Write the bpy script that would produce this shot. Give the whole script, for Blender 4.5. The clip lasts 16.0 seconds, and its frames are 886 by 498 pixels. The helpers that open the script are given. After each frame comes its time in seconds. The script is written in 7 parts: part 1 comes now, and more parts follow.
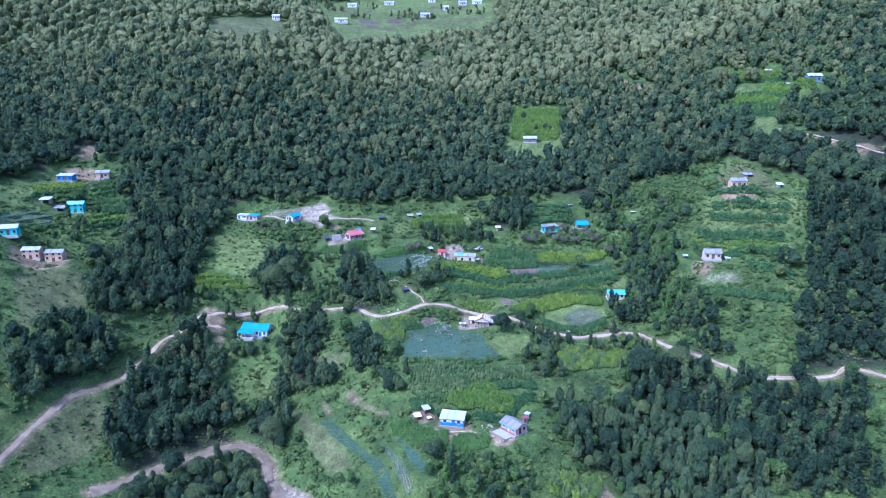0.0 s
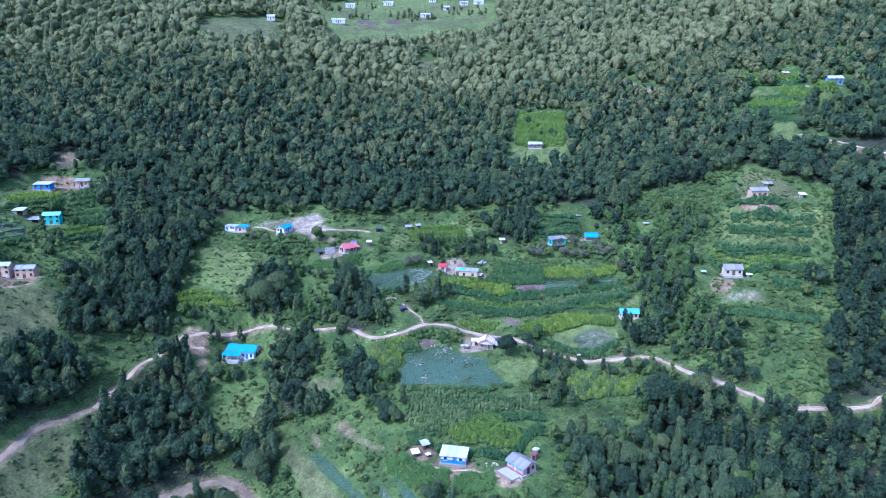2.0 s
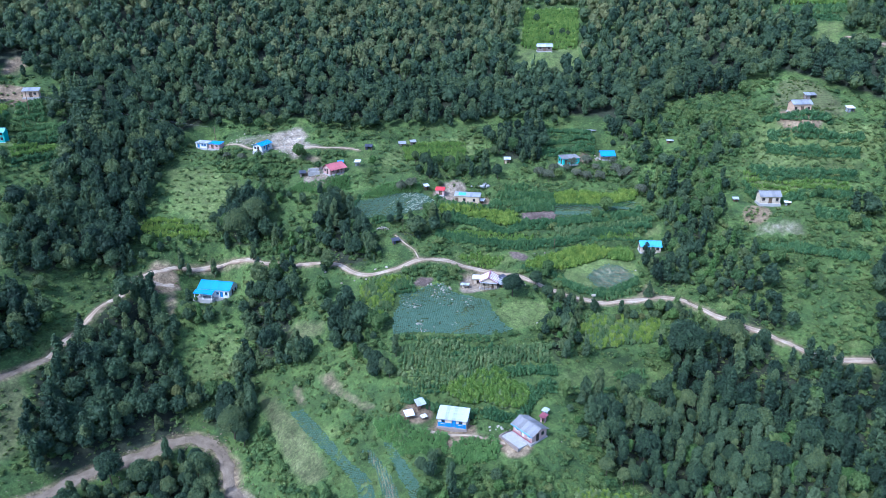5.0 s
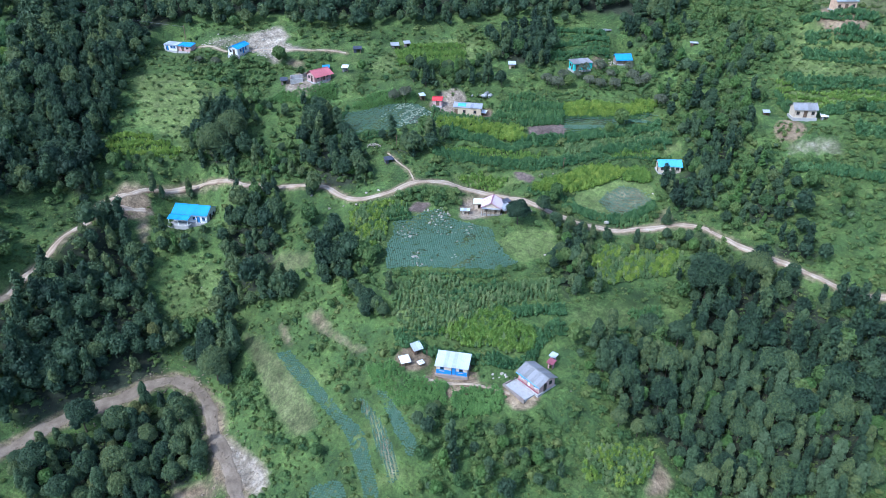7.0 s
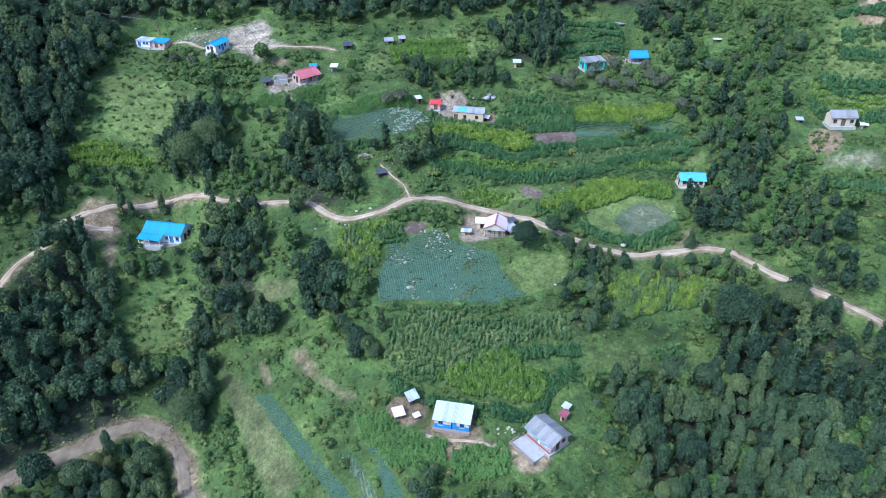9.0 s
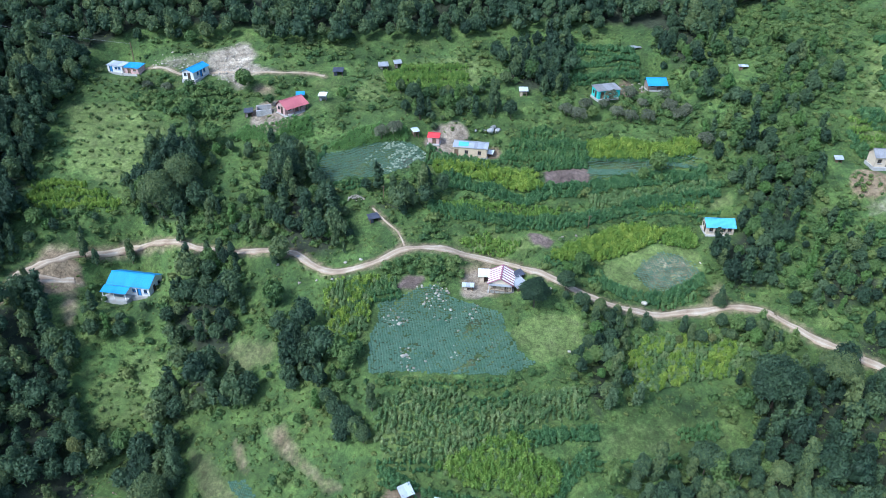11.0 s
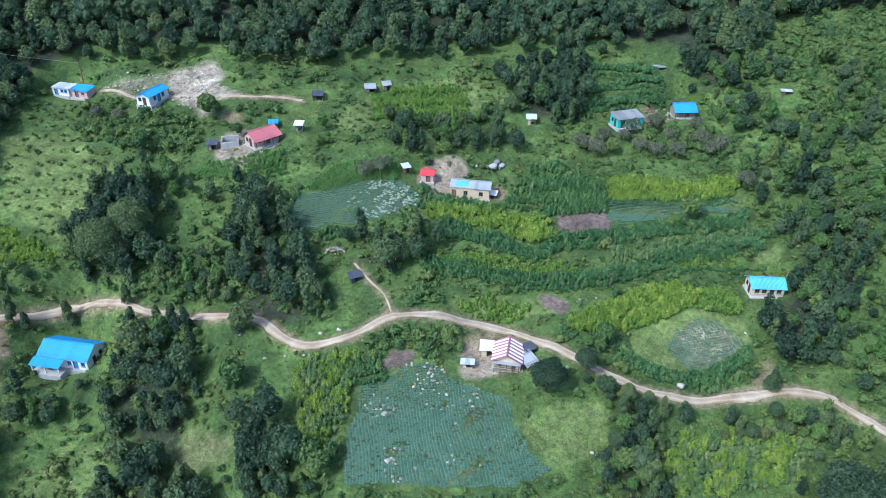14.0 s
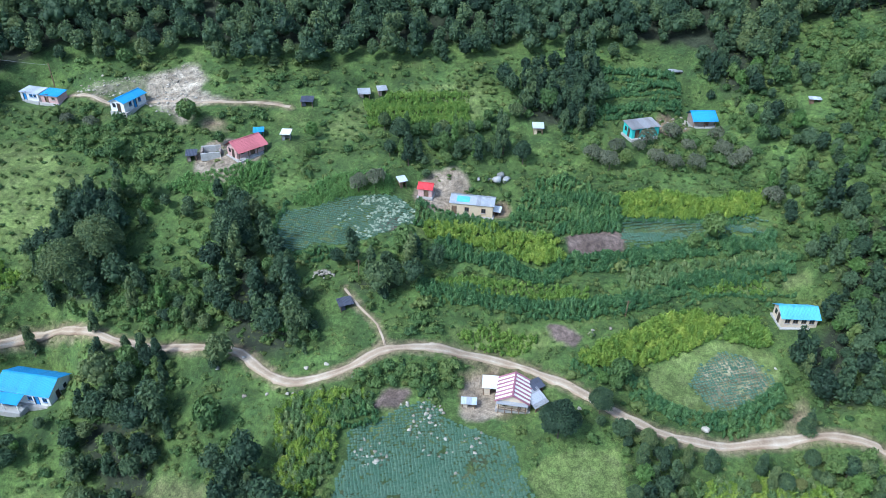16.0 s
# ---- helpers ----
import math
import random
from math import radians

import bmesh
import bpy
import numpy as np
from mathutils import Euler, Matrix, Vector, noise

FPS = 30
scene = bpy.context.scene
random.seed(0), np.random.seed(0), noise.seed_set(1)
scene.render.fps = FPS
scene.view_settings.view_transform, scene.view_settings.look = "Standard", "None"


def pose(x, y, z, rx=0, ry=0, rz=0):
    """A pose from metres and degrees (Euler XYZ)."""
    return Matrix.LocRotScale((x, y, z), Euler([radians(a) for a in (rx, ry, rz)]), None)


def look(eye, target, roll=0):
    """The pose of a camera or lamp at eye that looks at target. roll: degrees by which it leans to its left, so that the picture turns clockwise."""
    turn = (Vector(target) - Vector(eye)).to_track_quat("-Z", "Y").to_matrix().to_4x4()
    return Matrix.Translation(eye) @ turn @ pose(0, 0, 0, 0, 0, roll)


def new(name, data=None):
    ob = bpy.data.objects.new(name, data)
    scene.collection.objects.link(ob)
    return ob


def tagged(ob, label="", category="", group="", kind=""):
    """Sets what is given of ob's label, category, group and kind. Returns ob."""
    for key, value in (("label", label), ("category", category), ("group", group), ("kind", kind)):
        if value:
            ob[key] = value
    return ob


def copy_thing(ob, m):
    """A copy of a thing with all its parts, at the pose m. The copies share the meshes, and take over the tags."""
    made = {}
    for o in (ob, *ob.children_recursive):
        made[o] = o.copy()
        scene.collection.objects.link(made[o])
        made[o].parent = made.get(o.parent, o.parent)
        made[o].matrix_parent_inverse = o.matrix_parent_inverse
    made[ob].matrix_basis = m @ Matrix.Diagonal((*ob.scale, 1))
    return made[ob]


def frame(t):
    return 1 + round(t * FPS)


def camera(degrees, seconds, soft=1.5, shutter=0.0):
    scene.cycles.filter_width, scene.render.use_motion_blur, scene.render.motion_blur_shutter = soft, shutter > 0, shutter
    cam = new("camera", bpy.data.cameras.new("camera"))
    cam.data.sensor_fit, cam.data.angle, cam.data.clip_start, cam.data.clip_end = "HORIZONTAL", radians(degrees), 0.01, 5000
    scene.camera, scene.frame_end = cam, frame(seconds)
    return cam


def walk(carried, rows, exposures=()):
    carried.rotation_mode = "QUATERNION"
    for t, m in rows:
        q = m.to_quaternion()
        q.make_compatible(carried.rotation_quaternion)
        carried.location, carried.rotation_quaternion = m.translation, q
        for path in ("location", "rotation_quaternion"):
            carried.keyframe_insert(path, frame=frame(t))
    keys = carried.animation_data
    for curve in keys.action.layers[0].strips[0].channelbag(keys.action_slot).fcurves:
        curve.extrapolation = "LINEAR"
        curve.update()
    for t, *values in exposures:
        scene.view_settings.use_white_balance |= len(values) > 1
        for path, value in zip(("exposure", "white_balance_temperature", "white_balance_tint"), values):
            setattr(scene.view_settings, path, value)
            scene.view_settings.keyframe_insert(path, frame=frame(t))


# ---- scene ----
def aim(x, y, z, yaw, pitch, roll):
    """A camera pose from its place, its turn to the left of +y, its pitch up and its roll, in degrees."""
    way = Vector((-math.sin(radians(yaw)) * math.cos(radians(pitch)), math.cos(radians(yaw)) * math.cos(radians(pitch)), math.sin(radians(pitch))))
    return look((x, y, z), Vector((x, y, z)) + 100 * way, roll)


EXPOSURE, KELVIN, TINT = 1.1, 5150, 3
cam = camera(65.04, 16.0, soft=0.55)
walk(cam, [
    (0, aim(-0.00, -0.00, 83.00, 0.00, -12.55, -0.15)),
    (0.5, aim(0.03, 4.51, 83.14, 0.03, -12.52, -0.17)),
    (1, aim(0.03, 9.16, 83.32, 0.04, -12.49, -0.16)),
    (1.5, aim(0.03, 13.96, 83.56, 0.06, -12.45, -0.14)),
    (2, aim(0.04, 18.90, 83.84, 0.05, -12.41, -0.13)),
    (2.5, aim(0.07, 23.96, 84.13, 0.05, -12.38, -0.11)),
    (3, aim(0.15, 29.05, 84.39, 0.06, -12.33, -0.14)),
    (3.5, aim(0.28, 34.07, 84.60, 0.06, -13.91, -0.10)),
    (4, aim(0.40, 39.16, 84.75, 0.06, -16.14, -0.01)),
    (4.2, aim(0.45, 41.19, 84.80, 0.06, -17.05, -0.04)),
    (6.3, aim(-0.37, 62.80, 85.35, -0.38, -26.38, 0.01)),
    (6.5, aim(-0.37, 64.93, 85.42, -0.40, -27.26, 0.03)),
    (7, aim(-0.33, 70.28, 85.64, -0.45, -29.51, -0.00)),
    (7.5, aim(-0.27, 75.70, 85.90, -0.49, -31.39, 0.04)),
    (8, aim(-0.20, 81.14, 86.13, -0.51, -31.39, 0.02)),
    (8.5, aim(-0.15, 86.55, 86.31, -0.53, -31.35, -0.01)),
    (9, aim(-0.10, 91.95, 86.43, -0.56, -31.28, 0.00)),
    (9.2, aim(-0.08, 94.10, 86.46, -0.55, -31.22, 0.00)),
    (11.3, aim(0.41, 117.03, 86.91, -0.59, -31.02, 0.08)),
    (11.5, aim(0.54, 119.22, 86.84, -0.56, -31.03, -0.01)),
    (12, aim(0.87, 124.69, 86.56, -0.44, -31.14, -0.12)),
    (12.5, aim(1.05, 130.05, 86.12, -0.40, -31.21, -0.19)),
    (13, aim(1.13, 134.82, 85.65, -0.52, -31.12, -0.09)),
    (13.5, aim(1.18, 138.93, 85.18, -0.65, -31.17, 0.06)),
    (14, aim(1.23, 142.38, 84.72, -0.74, -31.18, 0.17)),
    (14.5, aim(1.27, 145.64, 84.23, -0.69, -31.15, 0.16)),
    (15, aim(1.31, 149.09, 83.63, -0.64, -31.19, 0.19)),
    (15.5, aim(1.33, 152.52, 82.99, -0.71, -31.21, 0.29)),
    (16, aim(1.37, 155.54, 82.48, -0.84, -31.43, 0.39)),
], exposures=[
    (0, EXPOSURE + 0.14, KELVIN - 680, TINT + 19), (3, EXPOSURE + 0.14, KELVIN - 680, TINT + 19), (4.2, EXPOSURE + 0.08, KELVIN - 600, TINT + 14), (6.3, EXPOSURE, KELVIN - 320, TINT + 7),
    (9.2, EXPOSURE - 0.02, KELVIN - 220, TINT + 5), (11.3, EXPOSURE - 0.02, KELVIN - 70, TINT + 2), (16, EXPOSURE - 0.04, KELVIN - 20, TINT + 1)])


# ---- light ----
SUN_ELEVATION, SUN_ROTATION = radians(52), radians(230)
world = bpy.data.worlds.new("sky")
world.use_nodes = True
scene.world = world
sky = world.node_tree.nodes.new("ShaderNodeTexSky")
sky.sky_type, sky.sun_disc = "NISHITA", False
sky.sun_elevation, sky.sun_rotation = SUN_ELEVATION, SUN_ROTATION
sky.air_density, sky.dust_density = 1.0, 2.5
world.node_tree.nodes["Background"].inputs["Strength"].default_value = 0.14
world.node_tree.links.new(sky.outputs[0], world.node_tree.nodes["Background"].inputs["Color"])
sun = new("sun", bpy.data.lights.new("sun", "SUN"))
sun.data.energy, sun.data.angle, sun.data.color = 1.75, radians(8), (1.0, 0.95, 0.87)
sun.matrix_world = look((-230, -190, 430), (0, 0, 90))


# ---- materials ----
def ramp(nodes, colors):
    r = nodes.new("ShaderNodeValToRGB")
    e = r.color_ramp.elements
    while len(e) < len(colors):
        e.new(0.5)
    for i, c in enumerate(colors):
        e[i].position, e[i].color = 0.22 + 0.56 * i / max(1, len(colors) - 1), (*c, 1)
    return r


def material(name, colors, scale=1.0, fine=9.0, rough=0.85, bump=0.15, metal=0.0, tint=0.0, own=0.0, glow=0.0, specular=0.3):
    """A surface of several colours mixed by noise of two sizes. tint: how far the points' own tint chooses the colour; own: how far each object's own
    random number does; glow: the part of the light that shines through (leaves)."""
    m = bpy.data.materials.new(name)
    m.use_nodes = True
    t = m.node_tree
    n, link = t.nodes, t.links.new
    b = n["Principled BSDF"]
    b.inputs["Roughness"].default_value, b.inputs["Metallic"].default_value = rough, metal
    b.inputs["Specular IOR Level"].default_value = specular
    where = n.new("ShaderNodeTexCoord")
    broad, grain = n.new("ShaderNodeTexNoise"), n.new("ShaderNodeTexNoise")
    for node, s, d in ((broad, scale, 4), (grain, scale * fine, 3)):
        node.inputs["Scale"].default_value, node.inputs["Detail"].default_value = s, d
        link(where.outputs["Object"], node.inputs["Vector"])
    value = broad.outputs["Fac"]
    for share, node_type, field, socket in ((tint, "ShaderNodeAttribute", "tint", "Fac"), (own, "ShaderNodeObjectInfo", None, "Random")):
        if share:
            src = n.new(node_type)
            if field:
                src.attribute_name = field
            mix = n.new("ShaderNodeMix")
            mix.inputs["Factor"].default_value = share
            link(value, mix.inputs["A"])
            link(src.outputs[socket], mix.inputs["B"])
            value = mix.outputs["Result"]
    col = ramp(n, colors)
    link(value, col.inputs["Fac"])
    soft = n.new("ShaderNodeMapRange")
    soft.inputs["To Min"].default_value, soft.inputs["To Max"].default_value = 0.62, 1.38
    link(grain.outputs["Fac"], soft.inputs["Value"])
    mul = n.new("ShaderNodeMix")
    mul.data_type, mul.blend_type = "RGBA", "MULTIPLY"
    mul.inputs["Factor"].default_value = 1.0
    link(col.outputs["Color"], mul.inputs["A"])
    link(soft.outputs["Result"], mul.inputs["B"])
    link(mul.outputs["Result"], b.inputs["Base Color"])
    if bump:
        bp = n.new("ShaderNodeBump")
        bp.inputs["Strength"].default_value = bump
        link(grain.outputs["Fac"], bp.inputs["Height"])
        link(bp.outputs["Normal"], b.inputs["Normal"])
    if glow:
        thin, both = n.new("ShaderNodeBsdfTranslucent"), n.new("ShaderNodeMixShader")
        both.inputs["Fac"].default_value = glow
        link(mul.outputs["Result"], thin.inputs["Color"])
        link(b.outputs["BSDF"], both.inputs[1])
        link(thin.outputs["BSDF"], both.inputs[2])
        link(both.outputs["Shader"], n["Material Output"].inputs["Surface"])
    return m


def ground_material():
    """Grass of several greens, with the worn earth, dry grass, lawn and gravel that the points' cover values give."""
    m = material("meadow", [(0.031, 0.058, 0.019), (0.054, 0.090, 0.024), (0.080, 0.121, 0.030), (0.120, 0.149, 0.045)], 0.16, 11, 0.95, 0.8)
    n, link = m.node_tree.nodes, m.node_tree.links.new
    b = n["Principled BSDF"]
    value = b.inputs["Base Color"].links[0].from_socket
    where = n.new("ShaderNodeTexCoord")
    for field, colors, scale in (
        # Leaf litter, darkened to near black for the shade under the trees.
        ("shaded_litter", [(0.022, 0.030, 0.016), (0.036, 0.042, 0.024)], 0.5),
        ("lawn", [(0.080, 0.115, 0.030), (0.115, 0.150, 0.042), (0.140, 0.165, 0.060)], 0.4),
        ("pale", [(0.078, 0.096, 0.034), (0.104, 0.116, 0.044), (0.132, 0.136, 0.060)], 0.5),
        ("bare", [(0.082, 0.058, 0.047), (0.120, 0.088, 0.073), (0.160, 0.122, 0.102)], 0.5),
        ("earth", [(0.122, 0.085, 0.050), (0.206, 0.152, 0.092), (0.286, 0.222, 0.142)], 0.45),
        ("yard", [(0.185, 0.142, 0.098), (0.255, 0.205, 0.150), (0.320, 0.268, 0.204)], 0.5),
        ("gravel", [(0.165, 0.130, 0.090), (0.275, 0.228, 0.168), (0.390, 0.340, 0.265)], 0.6),
    ):
        at, wave, edge = n.new("ShaderNodeAttribute"), n.new("ShaderNodeTexNoise"), n.new("ShaderNodeMath")
        at.attribute_name = field
        wave.inputs["Scale"].default_value, wave.inputs["Detail"].default_value = scale, 6
        link(where.outputs["Object"], wave.inputs["Vector"])
        col = ramp(n, colors)
        link(wave.outputs["Fac"], col.inputs["Fac"])
        edge.operation = "MULTIPLY_ADD"
        edge.inputs[1].default_value = 2.4
        link(at.outputs["Fac"], edge.inputs[0])
        shift = n.new("ShaderNodeMath")
        shift.operation, shift.inputs[1].default_value = "SUBTRACT", 1.15
        link(wave.outputs["Fac"], shift.inputs[0])
        link(shift.outputs[0], edge.inputs[2])
        edge.use_clamp = True
        mix = n.new("ShaderNodeMix")
        mix.data_type = "RGBA"
        link(edge.outputs[0], mix.inputs["Factor"])
        link(value, mix.inputs["A"])
        link(col.outputs["Color"], mix.inputs["B"])
        value = mix.outputs["Result"]
    for size, low, high in ((0.045, 0.72, 1.2), (0.28, 0.7, 1.3), (1.3, 0.65, 1.32), (4.5, 0.6, 1.35)):
        mott, reach, mul = n.new("ShaderNodeTexNoise"), n.new("ShaderNodeMapRange"), n.new("ShaderNodeMix")
        mott.inputs["Scale"].default_value, mott.inputs["Detail"].default_value = size, 3
        link(where.outputs["Object"], mott.inputs["Vector"])
        reach.inputs["From Min"].default_value, reach.inputs["From Max"].default_value = 0.3, 0.7
        reach.inputs["To Min"].default_value, reach.inputs["To Max"].default_value = low, high
        link(mott.outputs["Fac"], reach.inputs["Value"])
        mul.data_type, mul.blend_type, mul.inputs["Factor"].default_value = "RGBA", "MULTIPLY", 1.0
        link(value, mul.inputs["A"])
        link(reach.outputs["Result"], mul.inputs["B"])
        value = mul.outputs["Result"]
    link(value, b.inputs["Base Color"])
    return m


GRASS = ground_material()
LEAF_TONES = [(0.024, 0.046, 0.026), (0.042, 0.076, 0.040), (0.066, 0.108, 0.051), (0.098, 0.142, 0.058), (0.150, 0.184, 0.066)]
LEAF = material("wood_leaves", LEAF_TONES, 0.05, 20, 0.65, 0, tint=0.75, glow=0.28, specular=0.3)
TREE_LEAF = material("tree_leaves", LEAF_TONES, 0.05, 20, 0.65, 0, tint=0.8, own=0.42, glow=0.28, specular=0.3)
# Paler far trees, with sunlight and haze painted into the leaf colour.
FAR_LEAF = material("sunlit_pale_leaves", [(0.088, 0.118, 0.058), (0.136, 0.168, 0.076), (0.188, 0.212, 0.092), (0.245, 0.256, 0.110)], 0.02, 30, 0.8, 0, tint=0.7, glow=0.35, specular=0.15)
OLIVE_LEAF = material("olive_leaves", [(0.085, 0.105, 0.036), (0.130, 0.150, 0.048), (0.190, 0.200, 0.066)], 0.1, 20, 0.6, 0, tint=0.7, own=0.3, glow=0.3)
LIME_LEAF = material("fresh_green_leaves", [(0.055, 0.120, 0.032), (0.092, 0.172, 0.042), (0.140, 0.225, 0.056)], 0.1, 20, 0.6, 0, tint=0.7, own=0.3, glow=0.3)
ASH_LEAF = material("ash_green_leaves", [(0.060, 0.098, 0.050), (0.094, 0.142, 0.070), (0.138, 0.188, 0.095)], 0.1, 20, 0.8, 0, tint=0.7, own=0.3, glow=0.3, specular=0.15)
GREY_LEAF = material("dull_grey_leaves", [(0.084, 0.098, 0.058), (0.122, 0.134, 0.082), (0.165, 0.172, 0.108)], 0.3, 20, 0.7, 0, tint=0.6, own=0.3, glow=0.2)
BUSH = material("shrub_leaves", [(0.050, 0.098, 0.034), (0.084, 0.144, 0.042), (0.122, 0.184, 0.052), (0.168, 0.214, 0.062)], 0.1, 20, 0.65, 0, tint=0.7, glow=0.25)
WEED = material("weed_leaves", [(0.064, 0.104, 0.032), (0.102, 0.148, 0.041), (0.145, 0.188, 0.052), (0.190, 0.214, 0.068)], 0.1, 20, 0.65, 0, tint=0.7, glow=0.3)
LUSH = material("lush_broad_leaves", [(0.068, 0.140, 0.036), (0.112, 0.205, 0.050), (0.170, 0.275, 0.072)], 0.2, 20, 0.5, 0, tint=0.6, glow=0.3)
MAIZE = material("maize_leaves", [(0.105, 0.182, 0.068), (0.175, 0.258, 0.096), (0.300, 0.350, 0.150)], 0.2, 20, 0.5, 0, tint=0.6, glow=0.35)
GREEN_MAIZE = material("green_maize_leaves", [(0.072, 0.155, 0.054), (0.122, 0.222, 0.074), (0.215, 0.310, 0.110)], 0.2, 20, 0.5, 0, tint=0.6, glow=0.35)
DARK_MAIZE = material("lush_leaves", [(0.052, 0.122, 0.050), (0.092, 0.184, 0.068), (0.165, 0.270, 0.098)], 0.2, 20, 0.55, 0, tint=0.6, glow=0.3)
LIGHT_CROP = material("light_green_leaves", [(0.120, 0.215, 0.046), (0.200, 0.310, 0.060), (0.310, 0.410, 0.088)], 0.2, 20, 0.6, 0, tint=0.6, glow=0.4)
YELLOW = material("yellowing_leaves", [(0.135, 0.230, 0.044), (0.245, 0.345, 0.058), (0.400, 0.470, 0.088)], 0.2, 20, 0.6, 0, tint=0.6, glow=0.4)
CABBAGE = material("cabbage_leaves", [(0.050, 0.108, 0.064), (0.082, 0.152, 0.094), (0.130, 0.200, 0.132)], 0.3, 20, 0.5, 0, tint=0.6, glow=0.1)
WILTED = material("wilted_pale_leaves", [(0.230, 0.270, 0.190), (0.340, 0.385, 0.280), (0.480, 0.510, 0.400)], 0.3, 20, 0.6, 0, tint=0.6, glow=0.2)
BARK = material("bark", [(0.045, 0.034, 0.025), (0.090, 0.070, 0.050), (0.140, 0.120, 0.095)], 2.0, 8, 0.95, 0.4)
ROAD = material("trodden_earth", [(0.185, 0.122, 0.078), (0.345, 0.262, 0.180), (0.500, 0.415, 0.315)], 0.5, 10, 0.95, 0.3, tint=0.5)
MUD = material("brown_mud", [(0.125, 0.094, 0.064), (0.200, 0.155, 0.108), (0.285, 0.228, 0.165)], 0.4, 10, 0.95, 0.5)
STONE = material("pale_stone", [(0.250, 0.212, 0.165), (0.350, 0.308, 0.250), (0.460, 0.420, 0.360)], 0.8, 9, 0.9, 0.4, own=0.5)
GREY_STONE = material("grey_stone", [(0.170, 0.168, 0.160), (0.290, 0.285, 0.275), (0.420, 0.412, 0.400)], 0.8, 9, 0.9, 0.4, own=0.4)


def paint(name, c, rough=0.7, metal=0.0, wear=0.3, scale=1.2, own=0.25):
    low = tuple(v * (1 - wear) * w for v, w in zip(c, (0.95, 0.92, 0.88)))
    return material(name, [low, c, tuple(min(1, v * (1 + wear * 0.35)) for v in c)], scale, 8, rough, 0.08, metal, own=own)


BLUE_TIN = paint("blue_painted_tin", (0.060, 0.285, 0.580), 0.45, 0.0, 0.22, 0.5)
SKY_TIN = paint("sky_blue_tin", (0.130, 0.410, 0.640), 0.45, 0.0, 0.15, 0.4)
RED_TIN = paint("rose_red_tin", (0.470, 0.140, 0.155), 0.5, 0.0, 0.25, 0.5)
BRIGHT_RED = paint("bright_red_sheet", (0.600, 0.050, 0.060), 0.6, 0.0, 0.2, 0.5)
GREY_TIN = paint("weathered_grey_tin", (0.360, 0.370, 0.390), 0.42, 0.25, 0.35, 0.7, 0.5)
PALE_TIN = paint("pale_bluish_tin", (0.510, 0.550, 0.610), 0.45, 0.1, 0.25, 0.6, 0.5)
WHITE_SHEET = paint("white_sheet", (0.680, 0.675, 0.660), 0.5, 0.0, 0.12, 0.6)
SLATE_TIN = paint("slate_grey_tin", (0.270, 0.265, 0.270), 0.5, 0.1, 0.35, 0.6, 0.4)
DUSTY_ROSE = paint("dusty_rose_tin", (0.290, 0.120, 0.155), 0.5, 0.0, 0.3, 0.6)
TEAL_TIN = paint("pale_turquoise_tin", (0.250, 0.520, 0.520), 0.5, 0.0, 0.25, 0.6)
BLUE_DULL = paint("dull_blue_wall", (0.140, 0.230, 0.330), 0.85, 0, 0.25)
MAROON = paint("maroon_tin", (0.280, 0.085, 0.110), 0.5, 0.0, 0.25, 0.6)
CREAM_WALL = paint("cream_plaster", (0.570, 0.470, 0.350), 0.9, 0, 0.22)
OCHRE_WALL = paint("ochre_mud_plaster", (0.520, 0.410, 0.275), 0.92, 0, 0.28)
PEACH_WALL = paint("peach_plaster", (0.580, 0.400, 0.270), 0.9, 0, 0.22)
PINK_WALL = paint("dusty_pink_plaster", (0.520, 0.340, 0.310), 0.9, 0, 0.25)
WHITE_WALL = paint("whitewash", (0.680, 0.670, 0.650), 0.88, 0, 0.2)
BLUE_WALL = paint("blue_painted_wall", (0.050, 0.220, 0.520), 0.75, 0, 0.25)
TEAL_WALL = paint("turquoise_plaster", (0.090, 0.470, 0.430), 0.85, 0, 0.22)
BRICK_WALL = paint("rough_stone_wall", (0.260, 0.210, 0.180), 0.95, 0, 0.4, 2.5)
CONCRETE = paint("concrete", (0.380, 0.365, 0.345), 0.9, 0, 0.25)
WOOD = paint("weathered_wood", (0.170, 0.110, 0.070), 0.85, 0, 0.4, 2.0)
DARK_WOOD = paint("dark_wood", (0.060, 0.042, 0.032), 0.8, 0, 0.3, 2.0)
DARK_SHEET = paint("dark_tarpaulin", (0.060, 0.065, 0.090), 0.6, 0, 0.3)
GLASS = paint("dark_window_glass", (0.030, 0.036, 0.042), 0.15, 0, 0.1)


# ---- the lie of the land ----
# Heights of the slope on a wide net, in metres over the cabbage field.
NET_X = [-240, -150, -100, -60, -20, 20, 60, 105, 160, 250]
NET_Y = [140, 190, 220, 250, 280, 315, 360, 430, 530, 680]
NET_Z = [
    [42, -16, -38, -42, -32, -28, -43, -53, -55, -55],
    [57, 10, -24, -38, -16, -7, -22, -18, -15, -13],
    [63, 23, -10, -22, -1, -1, -7, 3, 6, 11],
    [66, 27, 2, -1, 8, 7, 5, 19, 26, 35],
    [67, 34, 17, 17, 18, 16, 17, 35, 42, 57],
    [69, 44, 32, 32, 31, 31, 32, 45, 57, 81],
    [75, 65, 59, 53, 49, 50, 52, 60, 77, 106],
    [95, 100, 93, 83, 76, 76, 81, 89, 104, 134],
    [143, 134, 124, 115, 109, 110, 116, 125, 138, 164],
    [204, 179, 167, 161, 160, 162, 167, 175, 187, 207],
]

